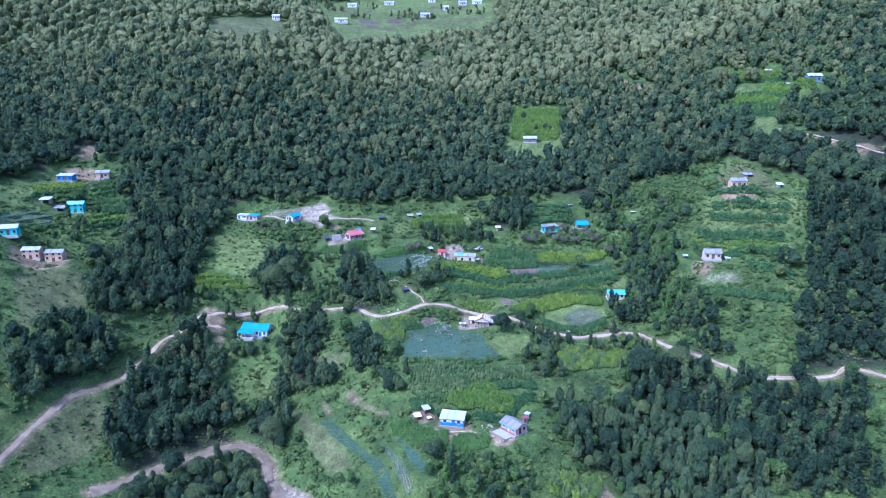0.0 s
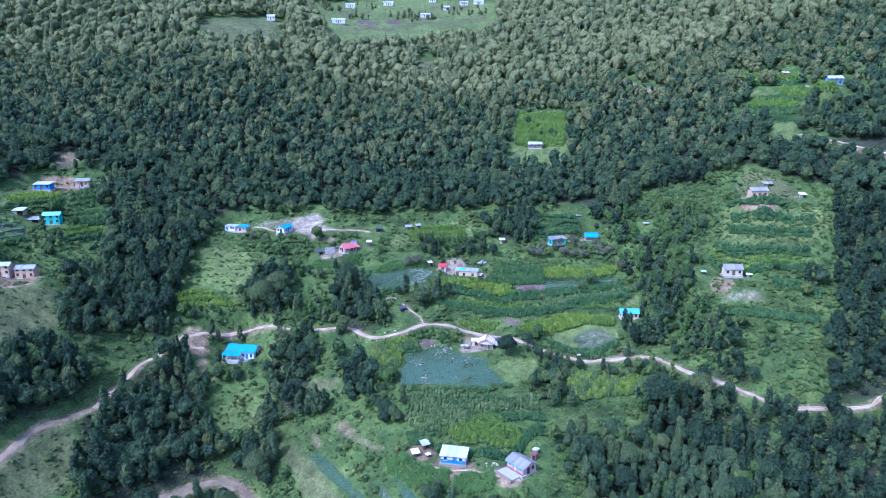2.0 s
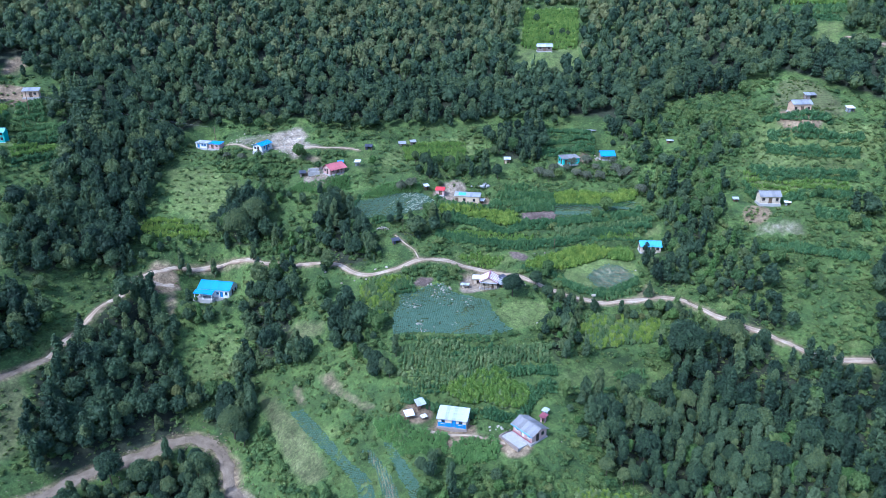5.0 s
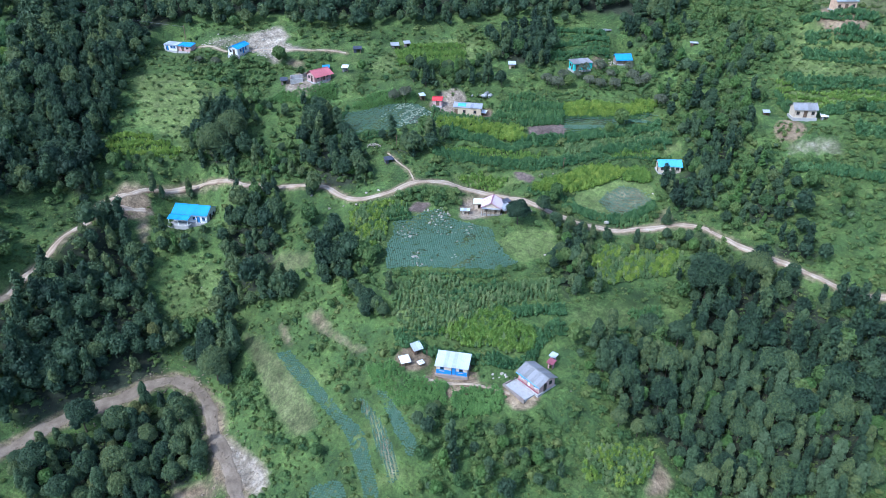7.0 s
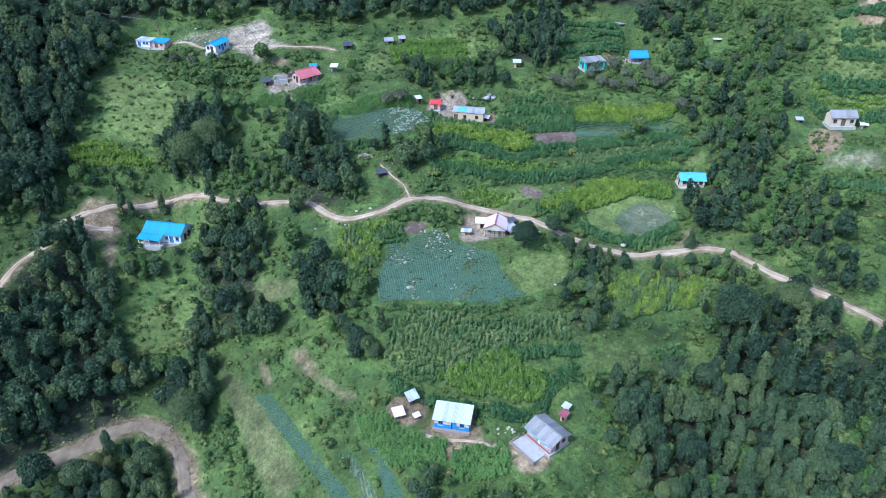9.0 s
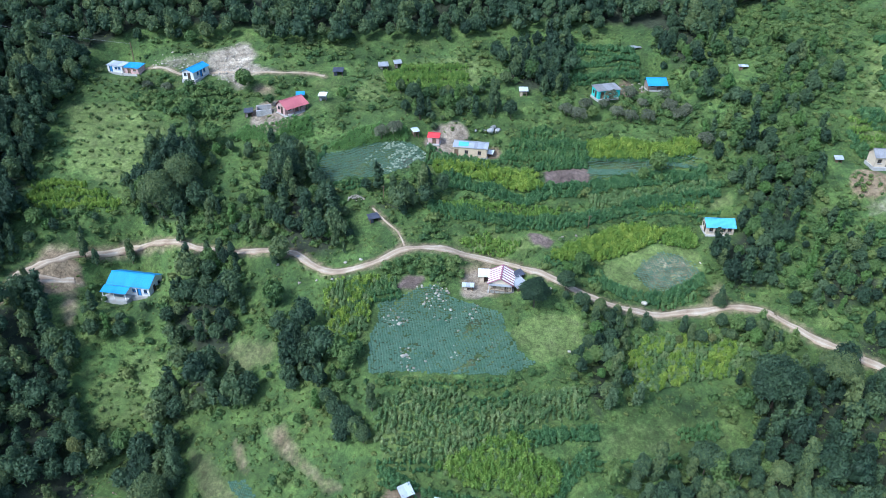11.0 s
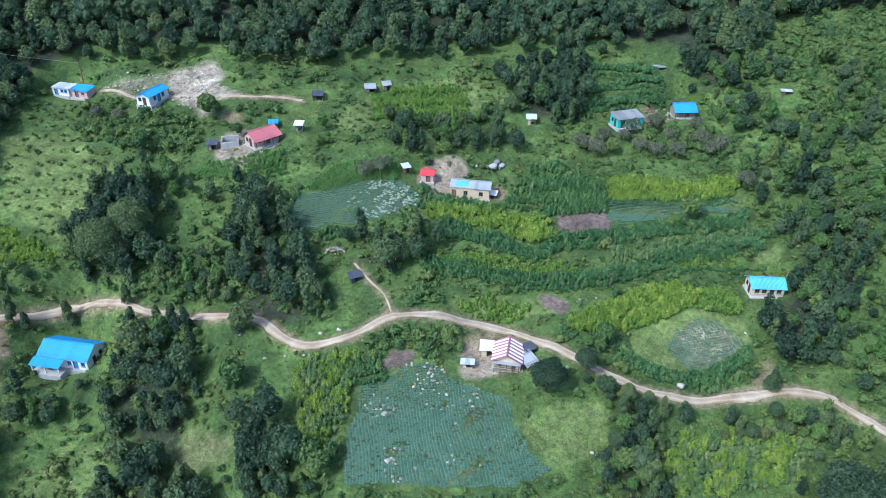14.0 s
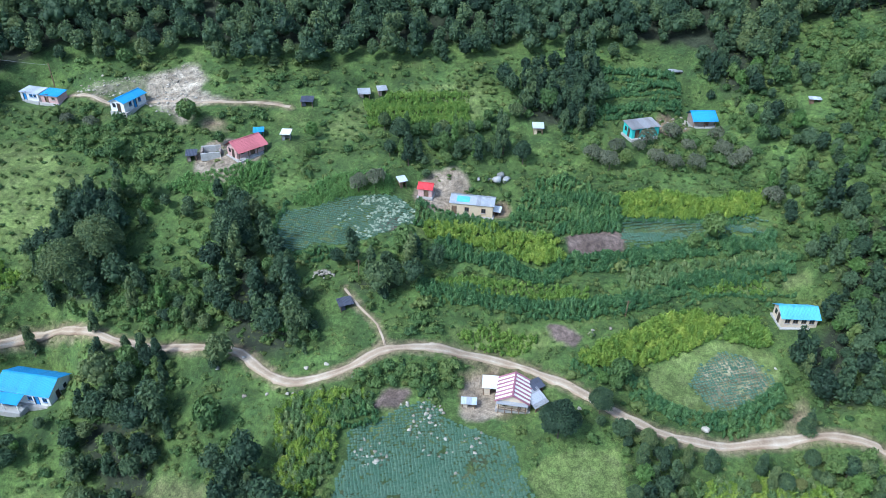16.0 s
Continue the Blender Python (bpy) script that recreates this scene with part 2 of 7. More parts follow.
# Flat stands cut into the slope for houses, yards and fields: x, y, height, radius.
PADS = [
    (65, 253, 7.2, 8), (-73, 251, -7.0, 10), (-38, 292, 22.8, 9), (-30, 294, 24.5, 4), (0, 283, 16.8, 6), (9, 279, 16.2, 9),
    (12, 242, 1.2, 10), (62, 303, 25.2, 8), (46, 298, 24, 7), (-65, 304, 28.2, 8), (-88, 309, 27.5, 9), (24, 297.5, 24.3, 4),
    (-13, 313, 28.6, 6), (2, 189, -12, 9), (20, 186, -12, 9), (-7, 191, -10.5, 6), (103, 259.6, 20.5, 9), (124, 291, 45, 10),
    (-143, 251, 23.4, 13), (-163, 304, 45.6, 13), (-151, 285, 35.5, 11), (46, 374, 58, 9), (184, 357, 89.5, 10), (0, 221, -1, 17),
    (-97, 234, -0.5, 8), (0, 175, -14, 11),
]
STEP = 2.0
LAND_X = np.arange(-760, 760.1, STEP)
LAND_Y = np.arange(-420, 1400.1, STEP)


def soften(a, metres):
    k = np.exp(-0.5 * (np.arange(-14, 15) * STEP / metres) ** 2)
    k /= k.sum()
    for axis in (0, 1):
        p = np.pad(a, [(14, 14) if n == axis else (0, 0) for n in (0, 1)], mode="edge")
        a = sum(w * (p[i:i + a.shape[0]] if axis == 0 else p[:, i:i + a.shape[1]]) for i, w in enumerate(k))
    return a


def make_land():
    net = np.array(NET_Z, float)
    rows = np.array([np.interp(LAND_X, NET_X, r) for r in net])
    land = np.array([np.interp(LAND_Y, NET_Y, c) for c in rows.T]).T
    gx, gy = np.meshgrid(LAND_X, LAND_Y)
    land += 0.36 * np.clip(gy - 680, 0, 700) + 0.33 * np.clip(gx - 250, 0, 500) + 0.30 * np.clip(-240 - gx, 0, 500)
    land -= 0.5 * np.clip(140 - gy, 0, 70)
    land = soften(land, 10)
    for x, y, z, r in PADS:
        w = np.exp(-(((gx - x) ** 2 + (gy - y) ** 2) / r ** 2) ** 2)
        land = land * (1 - w) + z * w
    for line, half in ROADS:
        for x, y in line:
            i0, i1 = np.searchsorted(LAND_X, (x - 7, x + 7))
            j0, j1 = np.searchsorted(LAND_Y, (y - 7, y + 7))
            win = land[j0:j1, i0:i1]
            d = np.hypot(gx[j0:j1, i0:i1] - x, gy[j0:j1, i0:i1] - y)
            w = 0.5 * np.clip((half + 2.8 - d) / 2.4, 0, 1)
            mid = land[np.searchsorted(LAND_Y, y), np.searchsorted(LAND_X, x)]
            land[j0:j1, i0:i1] = win * (1 - w) + mid * w
    return land


# Centre lines of the tracks, and half their width.
ROAD_LINES = {
    "road": (0.95, [(-106, 214), (-103.5, 222), (-99, 228), (-96, 235), (-95.5, 242), (-94, 246.5), (-88, 251), (-82, 256), (-74, 259.5), (-65.5, 258), (-53.5, 253), (-43, 251), (-33.5, 249), (-28, 245), (-23, 242), (-18, 241.8), (-12.5, 243.5), (-8, 246.3), (-2, 247.5), (4, 248.2), (10, 248.6), (16, 247), (21.5, 242.5), (26, 239), (32, 235.5), (37.5, 233), (42.5, 232.2), (48, 232), (55, 232.4), (61, 233), (66, 232.6), (70, 231), (73, 228), (77, 224), (82, 220.5), (87.5, 216.5), (93, 212.5), (99, 209), (109, 207), (123, 206.5), (130, 209), (140, 206), (155, 203)]),
    "valley_road": (1.3, [(-124, 168), (-121, 181), (-119, 190), (-115.5, 201), (-110.5, 208), (-106, 214)]),
    "branch_track": (1.3, [(-94, 246), (-89, 246), (-83.5, 248.4)]),
    "quarry_track": (1.7, [(-66, 204.5), (-58.5, 200.5), (-54.6, 195.6), (-52.6, 190), (-48.5, 183.5), (-44.5, 176), (-41, 168)]),
    "river_track": (2.1, [(-100, 177), (-94, 182), (-90, 187.5), (-84.5, 192.5), (-76.5, 198), (-70, 202.6), (-65, 203.8), (-60, 201.5)]),
    "hill_track": (0.6, [(-83, 311.5), (-71, 307), (-65, 308), (-50, 307), (-37.5, 307), (-31, 306)]),
    "footpath": (0.22, [(-14.9, 259.4), (-12.2, 255.5), (-8.5, 251.5), (-7, 247.5)]),
    "yard_path": (0.35, [(-3, 186.2), (3.5, 185.2), (10, 183.6), (14.5, 181.6)]),
    "ridge_track": (0.9, [(160, 335), (166, 328), (174, 319), (180, 312), (190, 299)]),
}


def glide(points, step=1.5):
    """A smooth line through the points, in even steps."""
    p = np.array([points[0], *points, points[-1]], float)
    out = []
    for a, b, c, d in zip(p, p[1:], p[2:], p[3:]):
        n = max(2, int(np.hypot(*(c - b)) / step))
        t = np.linspace(0, 1, n, endpoint=False)[:, None]
        out.append(0.5 * (2 * b + (c - a) * t + (2 * a - 5 * b + 4 * c - d) * t ** 2 + (3 * b - 3 * c + d - a) * t ** 3))
    return np.vstack([*out, p[-1:]])


ROADS = [(glide(pts), half) for half, pts in ROAD_LINES.values()]
LAND = make_land()


def height(x, y):
    """Height of the open ground, for numbers or arrays."""
    u = np.clip((np.asarray(x, float) - LAND_X[0]) / STEP, 0, len(LAND_X) - 1.001)
    v = np.clip((np.asarray(y, float) - LAND_Y[0]) / STEP, 0, len(LAND_Y) - 1.001)
    i, j = u.astype(int), v.astype(int)
    a, b = u - i, v - j
    return (LAND[j, i] * (1 - a) + LAND[j, i + 1] * a) * (1 - b) + (LAND[j + 1, i] * (1 - a) + LAND[j + 1, i + 1] * a) * b


# ---- tools ----
rng = np.random.default_rng(7)


def part(name, bm, mat, parent=None, label=""):
    me = bpy.data.meshes.new(name)
    bm.to_mesh(me)
    bm.free()
    me.materials.append(mat)
    ob = new(name, me)
    ob.parent = parent
    return tagged(ob, label)


def part_of(name, me, parent, m=None):
    ob = new(name, me)
    ob.parent = parent
    if m is not None:
        ob.matrix_basis = m
    return ob


def mesh_of(name, verts, faces, mat, values=None, smooth=False):
    """A mesh from arrays: faces is a list of index arrays of one width each."""
    me = bpy.data.meshes.new(name)
    me.vertices.add(len(verts))
    me.vertices.foreach_set("co", np.asarray(verts, np.float32).ravel())
    loops = np.concatenate([f.ravel() for f in faces]).astype(np.int32)
    totals = np.concatenate([np.full(len(f), f.shape[1], np.int32) for f in faces])
    me.loops.add(len(loops))
    me.loops.foreach_set("vertex_index", loops)
    me.polygons.add(len(totals))
    me.polygons.foreach_set("loop_start", np.concatenate([[0], np.cumsum(totals)[:-1]]).astype(np.int32))
    me.polygons.foreach_set("loop_total", totals)
    if smooth:
        me.polygons.foreach_set("use_smooth", np.ones(len(totals), bool))
    for key, v in (values or {}).items():
        me.attributes.new(key, "FLOAT", "POINT").data.foreach_set("value", np.asarray(v, np.float32))
    me.update(calc_edges=True)
    me.materials.append(mat)
    return me


def inside(x, y, poly):
    """Which of the points lie in the polygon."""
    p = np.array(poly, float)
    hit = np.zeros(np.shape(x), bool)
    for (ax, ay), (bx, by) in zip(p, np.roll(p, -1, 0)):
        if ay != by:
            hit ^= ((ay > y) != (by > y)) & (x < (bx - ax) * (y - ay) / (by - ay) + ax)
    return hit


def off_line(x, y, line):
    """Distance of points from a line."""
    best = np.full(np.shape(x), 1e9)
    for (ax, ay), (bx, by) in zip(line[:-1], line[1:]):
        dx, dy = bx - ax, by - ay
        t = np.clip(((x - ax) * dx + (y - ay) * dy) / (dx * dx + dy * dy + 1e-9), 0, 1)
        best = np.minimum(best, np.hypot(x - ax - t * dx, y - ay - t * dy))
    return best


def waves(x, y, size, seed=0.0):
    """Smooth unevenness between about -1 and 1."""
    x, y = np.asarray(x) / size, np.asarray(y) / size
    return (np.sin(1.7 * x + 2.3 * np.sin(0.9 * y + seed)) + np.sin(2.1 * y + 1.9 * np.sin(1.1 * x + seed * 1.7)) + np.sin(3.7 * x - 2.9 * y + seed)) / 3


# The edge of the big wood above the fields, by x.
EDGE_X = [-330, -200, -184, -178, -171, -152, -142, -128, -100, -88, -70, -50, -30, 0, 20, 40, 62, 72, 84, 96, 108, 118, 132, 146, 160, 190, 330]
EDGE_Y = [262, 270, 287, 303, 320, 330, 313, 296, 306, 316, 318, 318, 318, 320, 322, 322, 316, 306, 318, 322, 318, 322, 318, 300, 282, 250, 230]

# ---- fields ----
WOODS = {}
WOODS["T_ravine"] = [(-137, 301.5), (-97.5, 316.5), (-97, 301), (-98.5, 290.5), (-99, 274.5), (-97, 259.5), (-97.5, 250), (-109, 247.5), (-115, 242)]
WOODS["T_ravine_b"] = [(-144, 305), (-147, 326), (-126, 328.5), (-115, 318), (-97.5, 303.5), (-101.5, 285.5), (-99, 266.5), (-96, 250.5), (-97.5, 243.5), (-106, 246.5), (-120, 229.5), (-129.5, 240.5), (-132, 248.5), (-128, 272), (-132.5, 290)]
WOODS["T_lowleft"] = [(-98, 235.5), (-94.5, 240), (-85.5, 240.5), (-80.5, 233), (-76.5, 229.5), (-72, 215), (-67, 212.5), (-65.5, 205), (-67, 202.5), (-75, 197), (-83.5, 193), (-90.5, 189.5), (-96, 186), (-107, 218.5), (-101.5, 224.5)]
WOODS["S_scrubroad"] = [(-97.5, 261.5), (-79.5, 263.5), (-76.5, 260.5), (-94, 252.5)]
WOODS["T_mid"] = [(-75.5, 268.5), (-73.5, 280.5), (-61, 280.5), (-57.5, 270), (-55, 256), (-73, 261.5)]
WOODS["S_mid_e"] = [(-56.5, 264), (-40, 265.5), (-38.5, 250.5), (-53.5, 253.5)]
WOODS["T_hall_e"] = [(-60.5, 248.5), (-50, 246.5), (-42.5, 240), (-39.5, 228), (-44, 223.5), (-48, 218), (-53.5, 217), (-58, 223), (-56, 231.5), (-61.5, 237.5)]
WOODS["S_hall_s"] = [(-80, 242), (-73, 240.5), (-66, 240.5), (-64.5, 236), (-77, 231.5)]
WOODS["T_mid_b"] = [(-42, 281.5), (-33.5, 279), (-30.5, 270), (-20, 255.5), (-20.5, 245), (-33, 244), (-38.5, 249)]
WOODS["T_mid_c"] = [(-19, 266.5), (-12.5, 264.5), (4, 264), (4, 258.5), (-12, 255.5), (-17, 258.5)]
WOODS["S_up_a"] = [(-32, 304), (-25, 304), (-24, 290.5), (-29, 287.5)]
WOODS["S_up_b"] = [(-6.5, 297.5), (4.5, 304), (17.5, 304.5), (15, 291.5), (4.5, 291), (-4.5, 285.5), (-7, 286.5)]
WOODS["T_up_c"] = [(22, 319), (41, 318), (38.5, 302.5), (33, 296), (22.5, 300.5)]
WOODS["S_brush"] = [(-24.5, 256.5), (-13.5, 252), (-11.5, 247.5), (-21, 246), (-27, 247.5)]
WOODS["B_brush_b"] = [(-13, 244.5), (-2.5, 244.5), (7, 248), (6.5, 242), (-2.5, 241.5), (-11.5, 240)]
WOODS["B_brush_c"] = [(-4, 255), (3.5, 254), (3.5, 250.5), (-2.5, 249)]
WOODS["T_low_c"] = [(-34.5, 230.5), (-25.5, 229), (-22, 221.5), (-20, 213), (-30, 217.5)]
WOODS["S_center"] = [(26, 243.5), (32, 242), (29.5, 234), (31.5, 226.5), (36.5, 222), (35, 212.5), (29.5, 209), (29, 219), (26.5, 231.5)]
WOODS["S_up_d"] = [(67, 315.5), (83.5, 308), (89.5, 287.5), (80, 280), (69, 290.5), (68.5, 303)]
WOODS["B_dry"] = [(49.5, 298), (66.5, 293.5), (65, 285), (48.5, 288.5)]
WOODS["S_up_e"] = [(93.5, 302), (107.5, 294.5), (102, 281), (92, 278.5), (88, 288)]
WOODS["S_up_f"] = [(84.5, 280), (92, 278.5), (89, 273.5), (83.5, 276)]
WOODS["S_up_g"] = [(68, 283.5), (78.5, 281), (79.5, 271), (69, 265), (66, 274.5)]
WOODS["S_ridge"] = [(75.5, 275), (88, 269.5), (87, 259.5), (84, 253.5), (73, 244), (63.5, 241), (61.5, 244.5), (70, 249), (70.5, 263)]
WOODS["S_ridge_b"] = [(85, 245.5), (91.5, 244), (93, 235), (88.5, 228.5), (80, 227), (76, 238)]
WOODS["T_big_r"] = [(81, 226.5), (91.5, 226), (97, 221.5), (96, 214.5), (82.5, 217)]
WOODS["S_road_r"] = [(66.5, 228), (72, 223.5), (70, 220), (63.5, 221)]
WOODS["S_far_r"] = [(101.5, 231.5), (106, 229), (102.5, 222.5), (99, 224.5)]
WOODS["T_quarry"] = [(-66.5, 215.5), (-53, 214), (-47.5, 207), (-50.5, 200), (-60, 203.5), (-66, 207.5)]
WOODS["T_river"] = [(-74.5, 197.5), (-58.5, 197.5), (-54, 188), (-52, 175.5), (-59.5, 173), (-89.5, 170), (-93, 178), (-87.5, 187), (-75, 192.5)]
WOODS["T_mead"] = [(-61, 218), (-57, 227), (-52, 225), (-48, 218), (-53.5, 215.5)]
WOODS["T_mead_b"] = [(-47, 222.5), (-39.5, 222), (-35.5, 216), (-43, 216.5)]
WOODS["B_strip"] = [(-51.5, 205), (-43.5, 200), (-37, 187.5), (-30.5, 177), (-32.5, 175.5), (-39.5, 186.5), (-47, 197)]
WOODS["S_maize_w"] = [(-26, 221), (-19, 220), (-12.5, 206), (-11, 201), (-16.5, 202.5), (-22.5, 209.5)]
WOODS["S_maize_x"] = [(-37, 227.5), (-25, 223.5), (-24, 215.5), (-34.5, 219.5)]
WOODS["S_bot"] = [(-6.5, 177.5), (-2, 180.5), (2.5, 175), (8, 171.5), (13.5, 176.5), (20.5, 176), (19.5, 169), (24, 169.5), (23.5, 163.5), (12.5, 161), (-5, 162), (-8.5, 169)]
WOODS["T_lowright"] = [(58.5, 218.5), (67, 219.5), (90, 215.5), (92, 210), (102.5, 203), (91, 168.5), (51.5, 166), (46, 173), (43, 176.5), (37, 177.5), (37.5, 187), (31.5, 188), (35.5, 198.5), (55, 202.5), (61, 204)]
WOODS["B_lowr"] = [(29.5, 175.5), (40.5, 177), (36, 172.5), (28.5, 168)]
WOODS["T_up_h"] = [(67, 335), (87.5, 327), (84, 314.5), (76, 311.5), (74, 304), (69, 303.5), (65, 308.5), (63, 315)]
WOODS["S_up_i"] = [(71.5, 299), (84, 294.5), (82, 284.5), (76.5, 282), (70.5, 286), (69, 294)]
WOODS["S_up_j"] = [(84.5, 296.5), (100, 288.5), (96, 277.5), (88, 275), (84.5, 276.5), (83, 287.5)]
WOODS["S_up_k"] = [(70, 271.5), (77.5, 269), (80, 273.5), (88, 270.5), (95.5, 267), (91, 256), (82, 255.5), (74, 256), (68.5, 259)]
WOODS["T_ridge_c"] = [(71, 257), (82.5, 251.5), (77, 243.5), (71, 240.5), (65.5, 237), (60.5, 237.5), (61.5, 244), (66, 252)]
WOODS["S_ridge_d"] = [(75.5, 245), (84.5, 238), (80.5, 227), (74.5, 230), (71.5, 236.5)]
WOODS["B_road_s"] = [(65, 231.5), (71.5, 229.5), (74, 225.5), (70.5, 222), (63.5, 223.5)]
WOODS["S_cent_b"] = [(30, 228), (37, 226.5), (42, 223), (36.5, 216.5), (41, 214.5), (40, 210), (24.5, 208), (27, 221.5)]
WOODS["S_cent_c"] = [(48.5, 220), (54.5, 220), (52, 215.5), (47.5, 216)]
WOODS["T_left"] = [(-135, 209.5), (-129, 216.5), (-125, 226), (-114, 232.5), (-107, 215.5), (-109, 212), (-121, 199), (-126, 191.5)]
WOODS["B_left_b"] = [(-163, 260), (-151.5, 268.5), (-150, 263), (-158.5, 252)]
WOODS["S_left_c"] = [(-155.5, 276), (-145, 277), (-139, 263.5), (-147, 263)]
WOODS["B_left_d"] = [(-167, 291), (-150.5, 298.5), (-149.5, 296.5), (-164.5, 285.5)]
WOODS["T_lobe"] = [(69, 342), (88, 355), (119.5, 333), (116, 318), (108, 316), (88, 321), (72, 308), (64, 309)]
WOODS["B_lobe_c"] = [(88, 318), (108, 312), (103, 286), (92, 279), (79, 291)]
WOODS["S_lobe_b"] = [(76, 291), (94, 283), (90, 268.5), (73.5, 280.5)]
WOODS["S_lobe_c"] = [(74.5, 276), (100, 266), (88.5, 238), (80, 222), (66.5, 234.5)]
WOODS["T_rightside"] = [(149.5, 282.5), (175.5, 283), (225, 275), (190, 215), (150, 205.5), (113, 206.5), (121.5, 230), (131, 242.5)]
WOODS["T_hill"] = [(126, 254.5), (133, 252), (129, 243), (121.5, 244)]
WOODS["B_hill_b"] = [(115.5, 288), (121.5, 283.5), (121, 282), (114.5, 285)]
WOODS["B_slope_mid"] = [(-85, 298), (-56.5, 300), (-52.5, 292.5), (-63, 291), (-82.5, 293.5)]
WOODS["S_slope_low"] = [(-74, 282.5), (-48, 284), (-44, 275.5), (-55.5, 275.5), (-68.5, 276.5)]
WOODS["B_slope_road"] = [(-72, 265), (-34.5, 263), (-33, 253.5), (-55, 255.5), (-73, 262.5)]
WOODS["T_corner"] = [(91.5, 209), (116, 206), (134, 205.5), (120.5, 179), (92, 180), (86, 198)]
WOODS["T_corner_b"] = [(76.5, 199.5), (91, 207.5), (92, 180), (64, 179.5)]
WOODS["T_ll2"] = [(-110.5, 208), (-105.5, 216), (-95.5, 217), (-84.5, 205), (-77.5, 198.5), (-86, 190), (-96, 184), (-104, 193)]
WOODS["T_corner2"] = [(98, 183.5), (128, 182.5), (123.5, 174), (94.5, 175)]
WOODS["S_r1"] = [(-76, 262), (-48.5, 258), (-29.5, 254), (-28, 251), (-48, 255), (-74, 261)]
WOODS["S_r2"] = [(-65, 255), (-52, 251), (-43, 248.5), (-43.5, 246), (-56.5, 248.5)]
WOODS["S_r3"] = [(-77.5, 247), (-68.5, 246.5), (-62.5, 239.5), (-67, 236), (-73, 236.5)]
WOODS["S_r4"] = [(-54, 249.5), (-44, 247.5), (-40.5, 241.5), (-49.5, 244)]
WOODS["S_road_a"] = [(26, 242), (30, 243), (30, 235.5), (26.5, 231.5), (25, 235.5)]
WOODS["S_road_b"] = [(30, 235.5), (35.5, 232), (40.5, 229), (38.5, 226), (30.5, 225.5), (28.5, 230)]
WOODS["T_east_a"] = [(64, 251), (77.5, 249.5), (72, 234.5), (64, 234), (62, 237.5), (60.5, 243)]
WOODS["S_low_e"] = [(40.5, 228), (55.5, 228.5), (69, 226.5), (67.5, 223), (36.5, 222)]
WOODS["B_yard"] = [(3.5, 244.5), (7.5, 246), (9.5, 238.5), (6.5, 236), (4, 240.5)]
WOODS["B_bank"] = [(-9.5, 243), (0.5, 245), (4, 244.5), (3, 241), (-5, 241), (-9.5, 239.5)]
WOODS["B_bean"] = [(-7, 283.5), (-1.5, 282), (-2, 275.5), (-6, 276.5)]
WOODS["S_wood_rim"] = [(28, 195.5), (39.5, 199), (58.5, 202.5), (60, 198), (32, 183), (27.5, 186.5)]
WOODS["T_center"] = [(28.5, 224.5), (37, 229), (36.5, 212.5), (32, 205), (27.5, 204), (26.5, 212)]
WOODS["S_road_c"] = [(38, 229.5), (54, 231), (62, 229), (61.5, 226.5), (47.5, 227), (37.5, 226)]
WOODS["S_right_e"] = [(66, 228.5), (70.5, 226), (74.5, 220), (72, 216.5), (65.5, 220), (63, 225)]
WOODS["S_up_l"] = [(-7, 298), (-2, 301), (5.5, 300.5), (11.5, 299.5), (12.5, 290.5), (5, 289.5), (0.5, 288.5), (-6, 288.5)]
WOODS["T_up_m"] = [(17, 314), (25.5, 314.5), (33, 312.5), (36.5, 304), (33.5, 297), (25, 298.5), (17, 303.5)]
WOODS["B_up_n"] = [(-53.5, 304.5), (-42, 304), (-34.5, 303.5), (-34, 299.5), (-41.5, 299.5), (-51.5, 302.5)]
WOODS["S_left_t"] = [(-80, 284), (-67, 287), (-57, 283.5), (-56.5, 277), (-71, 277.5)]
WOODS["B_low_a"] = [(-2, 169), (8, 175.5), (21, 178), (26, 173), (21.5, 164), (10.5, 162), (-2, 162)]
WOODS["T_ridge_k"] = [(76, 271), (83, 273), (89, 265.5), (87, 253.5), (80.5, 244.5), (72, 242.5), (68.5, 247.5), (72, 259)]
WOODS["T_ridge_m"] = [(83.5, 240.5), (93.5, 242), (96, 232), (91.5, 226), (79, 228), (75.5, 233)]
WOODS["T_left_road"] = [(-136, 204), (-131.5, 212), (-115.5, 227.5), (-109.5, 219), (-113.5, 205), (-122.5, 193), (-129, 191)]
WOODS["S_path"] = [(-18, 253), (-14.5, 254.5), (-10.5, 252), (-8.5, 248.5), (-11.5, 245.5), (-17, 246)]
WOODS["B_mead"] = [(-2.5, 253), (-0.5, 254), (3, 253.5), (4, 250.5), (-0.5, 249)]

FIELDS = {}
FIELDS["cabbage_main"] = ("cabbage", [(-13, 215.5), (-13.5, 225.5), (-12, 229.5), (-12.5, 233.5), (-8, 235.5), (-4, 238), (0.5, 239), (3.5, 236.5), (10, 233.5), (14, 231), (14.5, 226.5), (16.5, 220.5), (19.5, 218), (13.5, 214.5), (3, 214)])
FIELDS["soil_corner"] = ("soil", [(-9, 237), (-6.5, 240.5), (-2, 240.5), (-4, 238)])
FIELDS["lawn"] = ("lawn", [(15, 226), (18.5, 229), (29.5, 230.5), (29.5, 224), (26, 220.5), (20, 218), (17, 221.5)])
FIELDS["maize_left_of_field"] = ("yellow_maize", [(-24, 238), (-17, 239), (-8.5, 239.5), (-9, 236.5), (-13.5, 235), (-14, 227.5), (-17.5, 221.5), (-22.5, 227.5)])
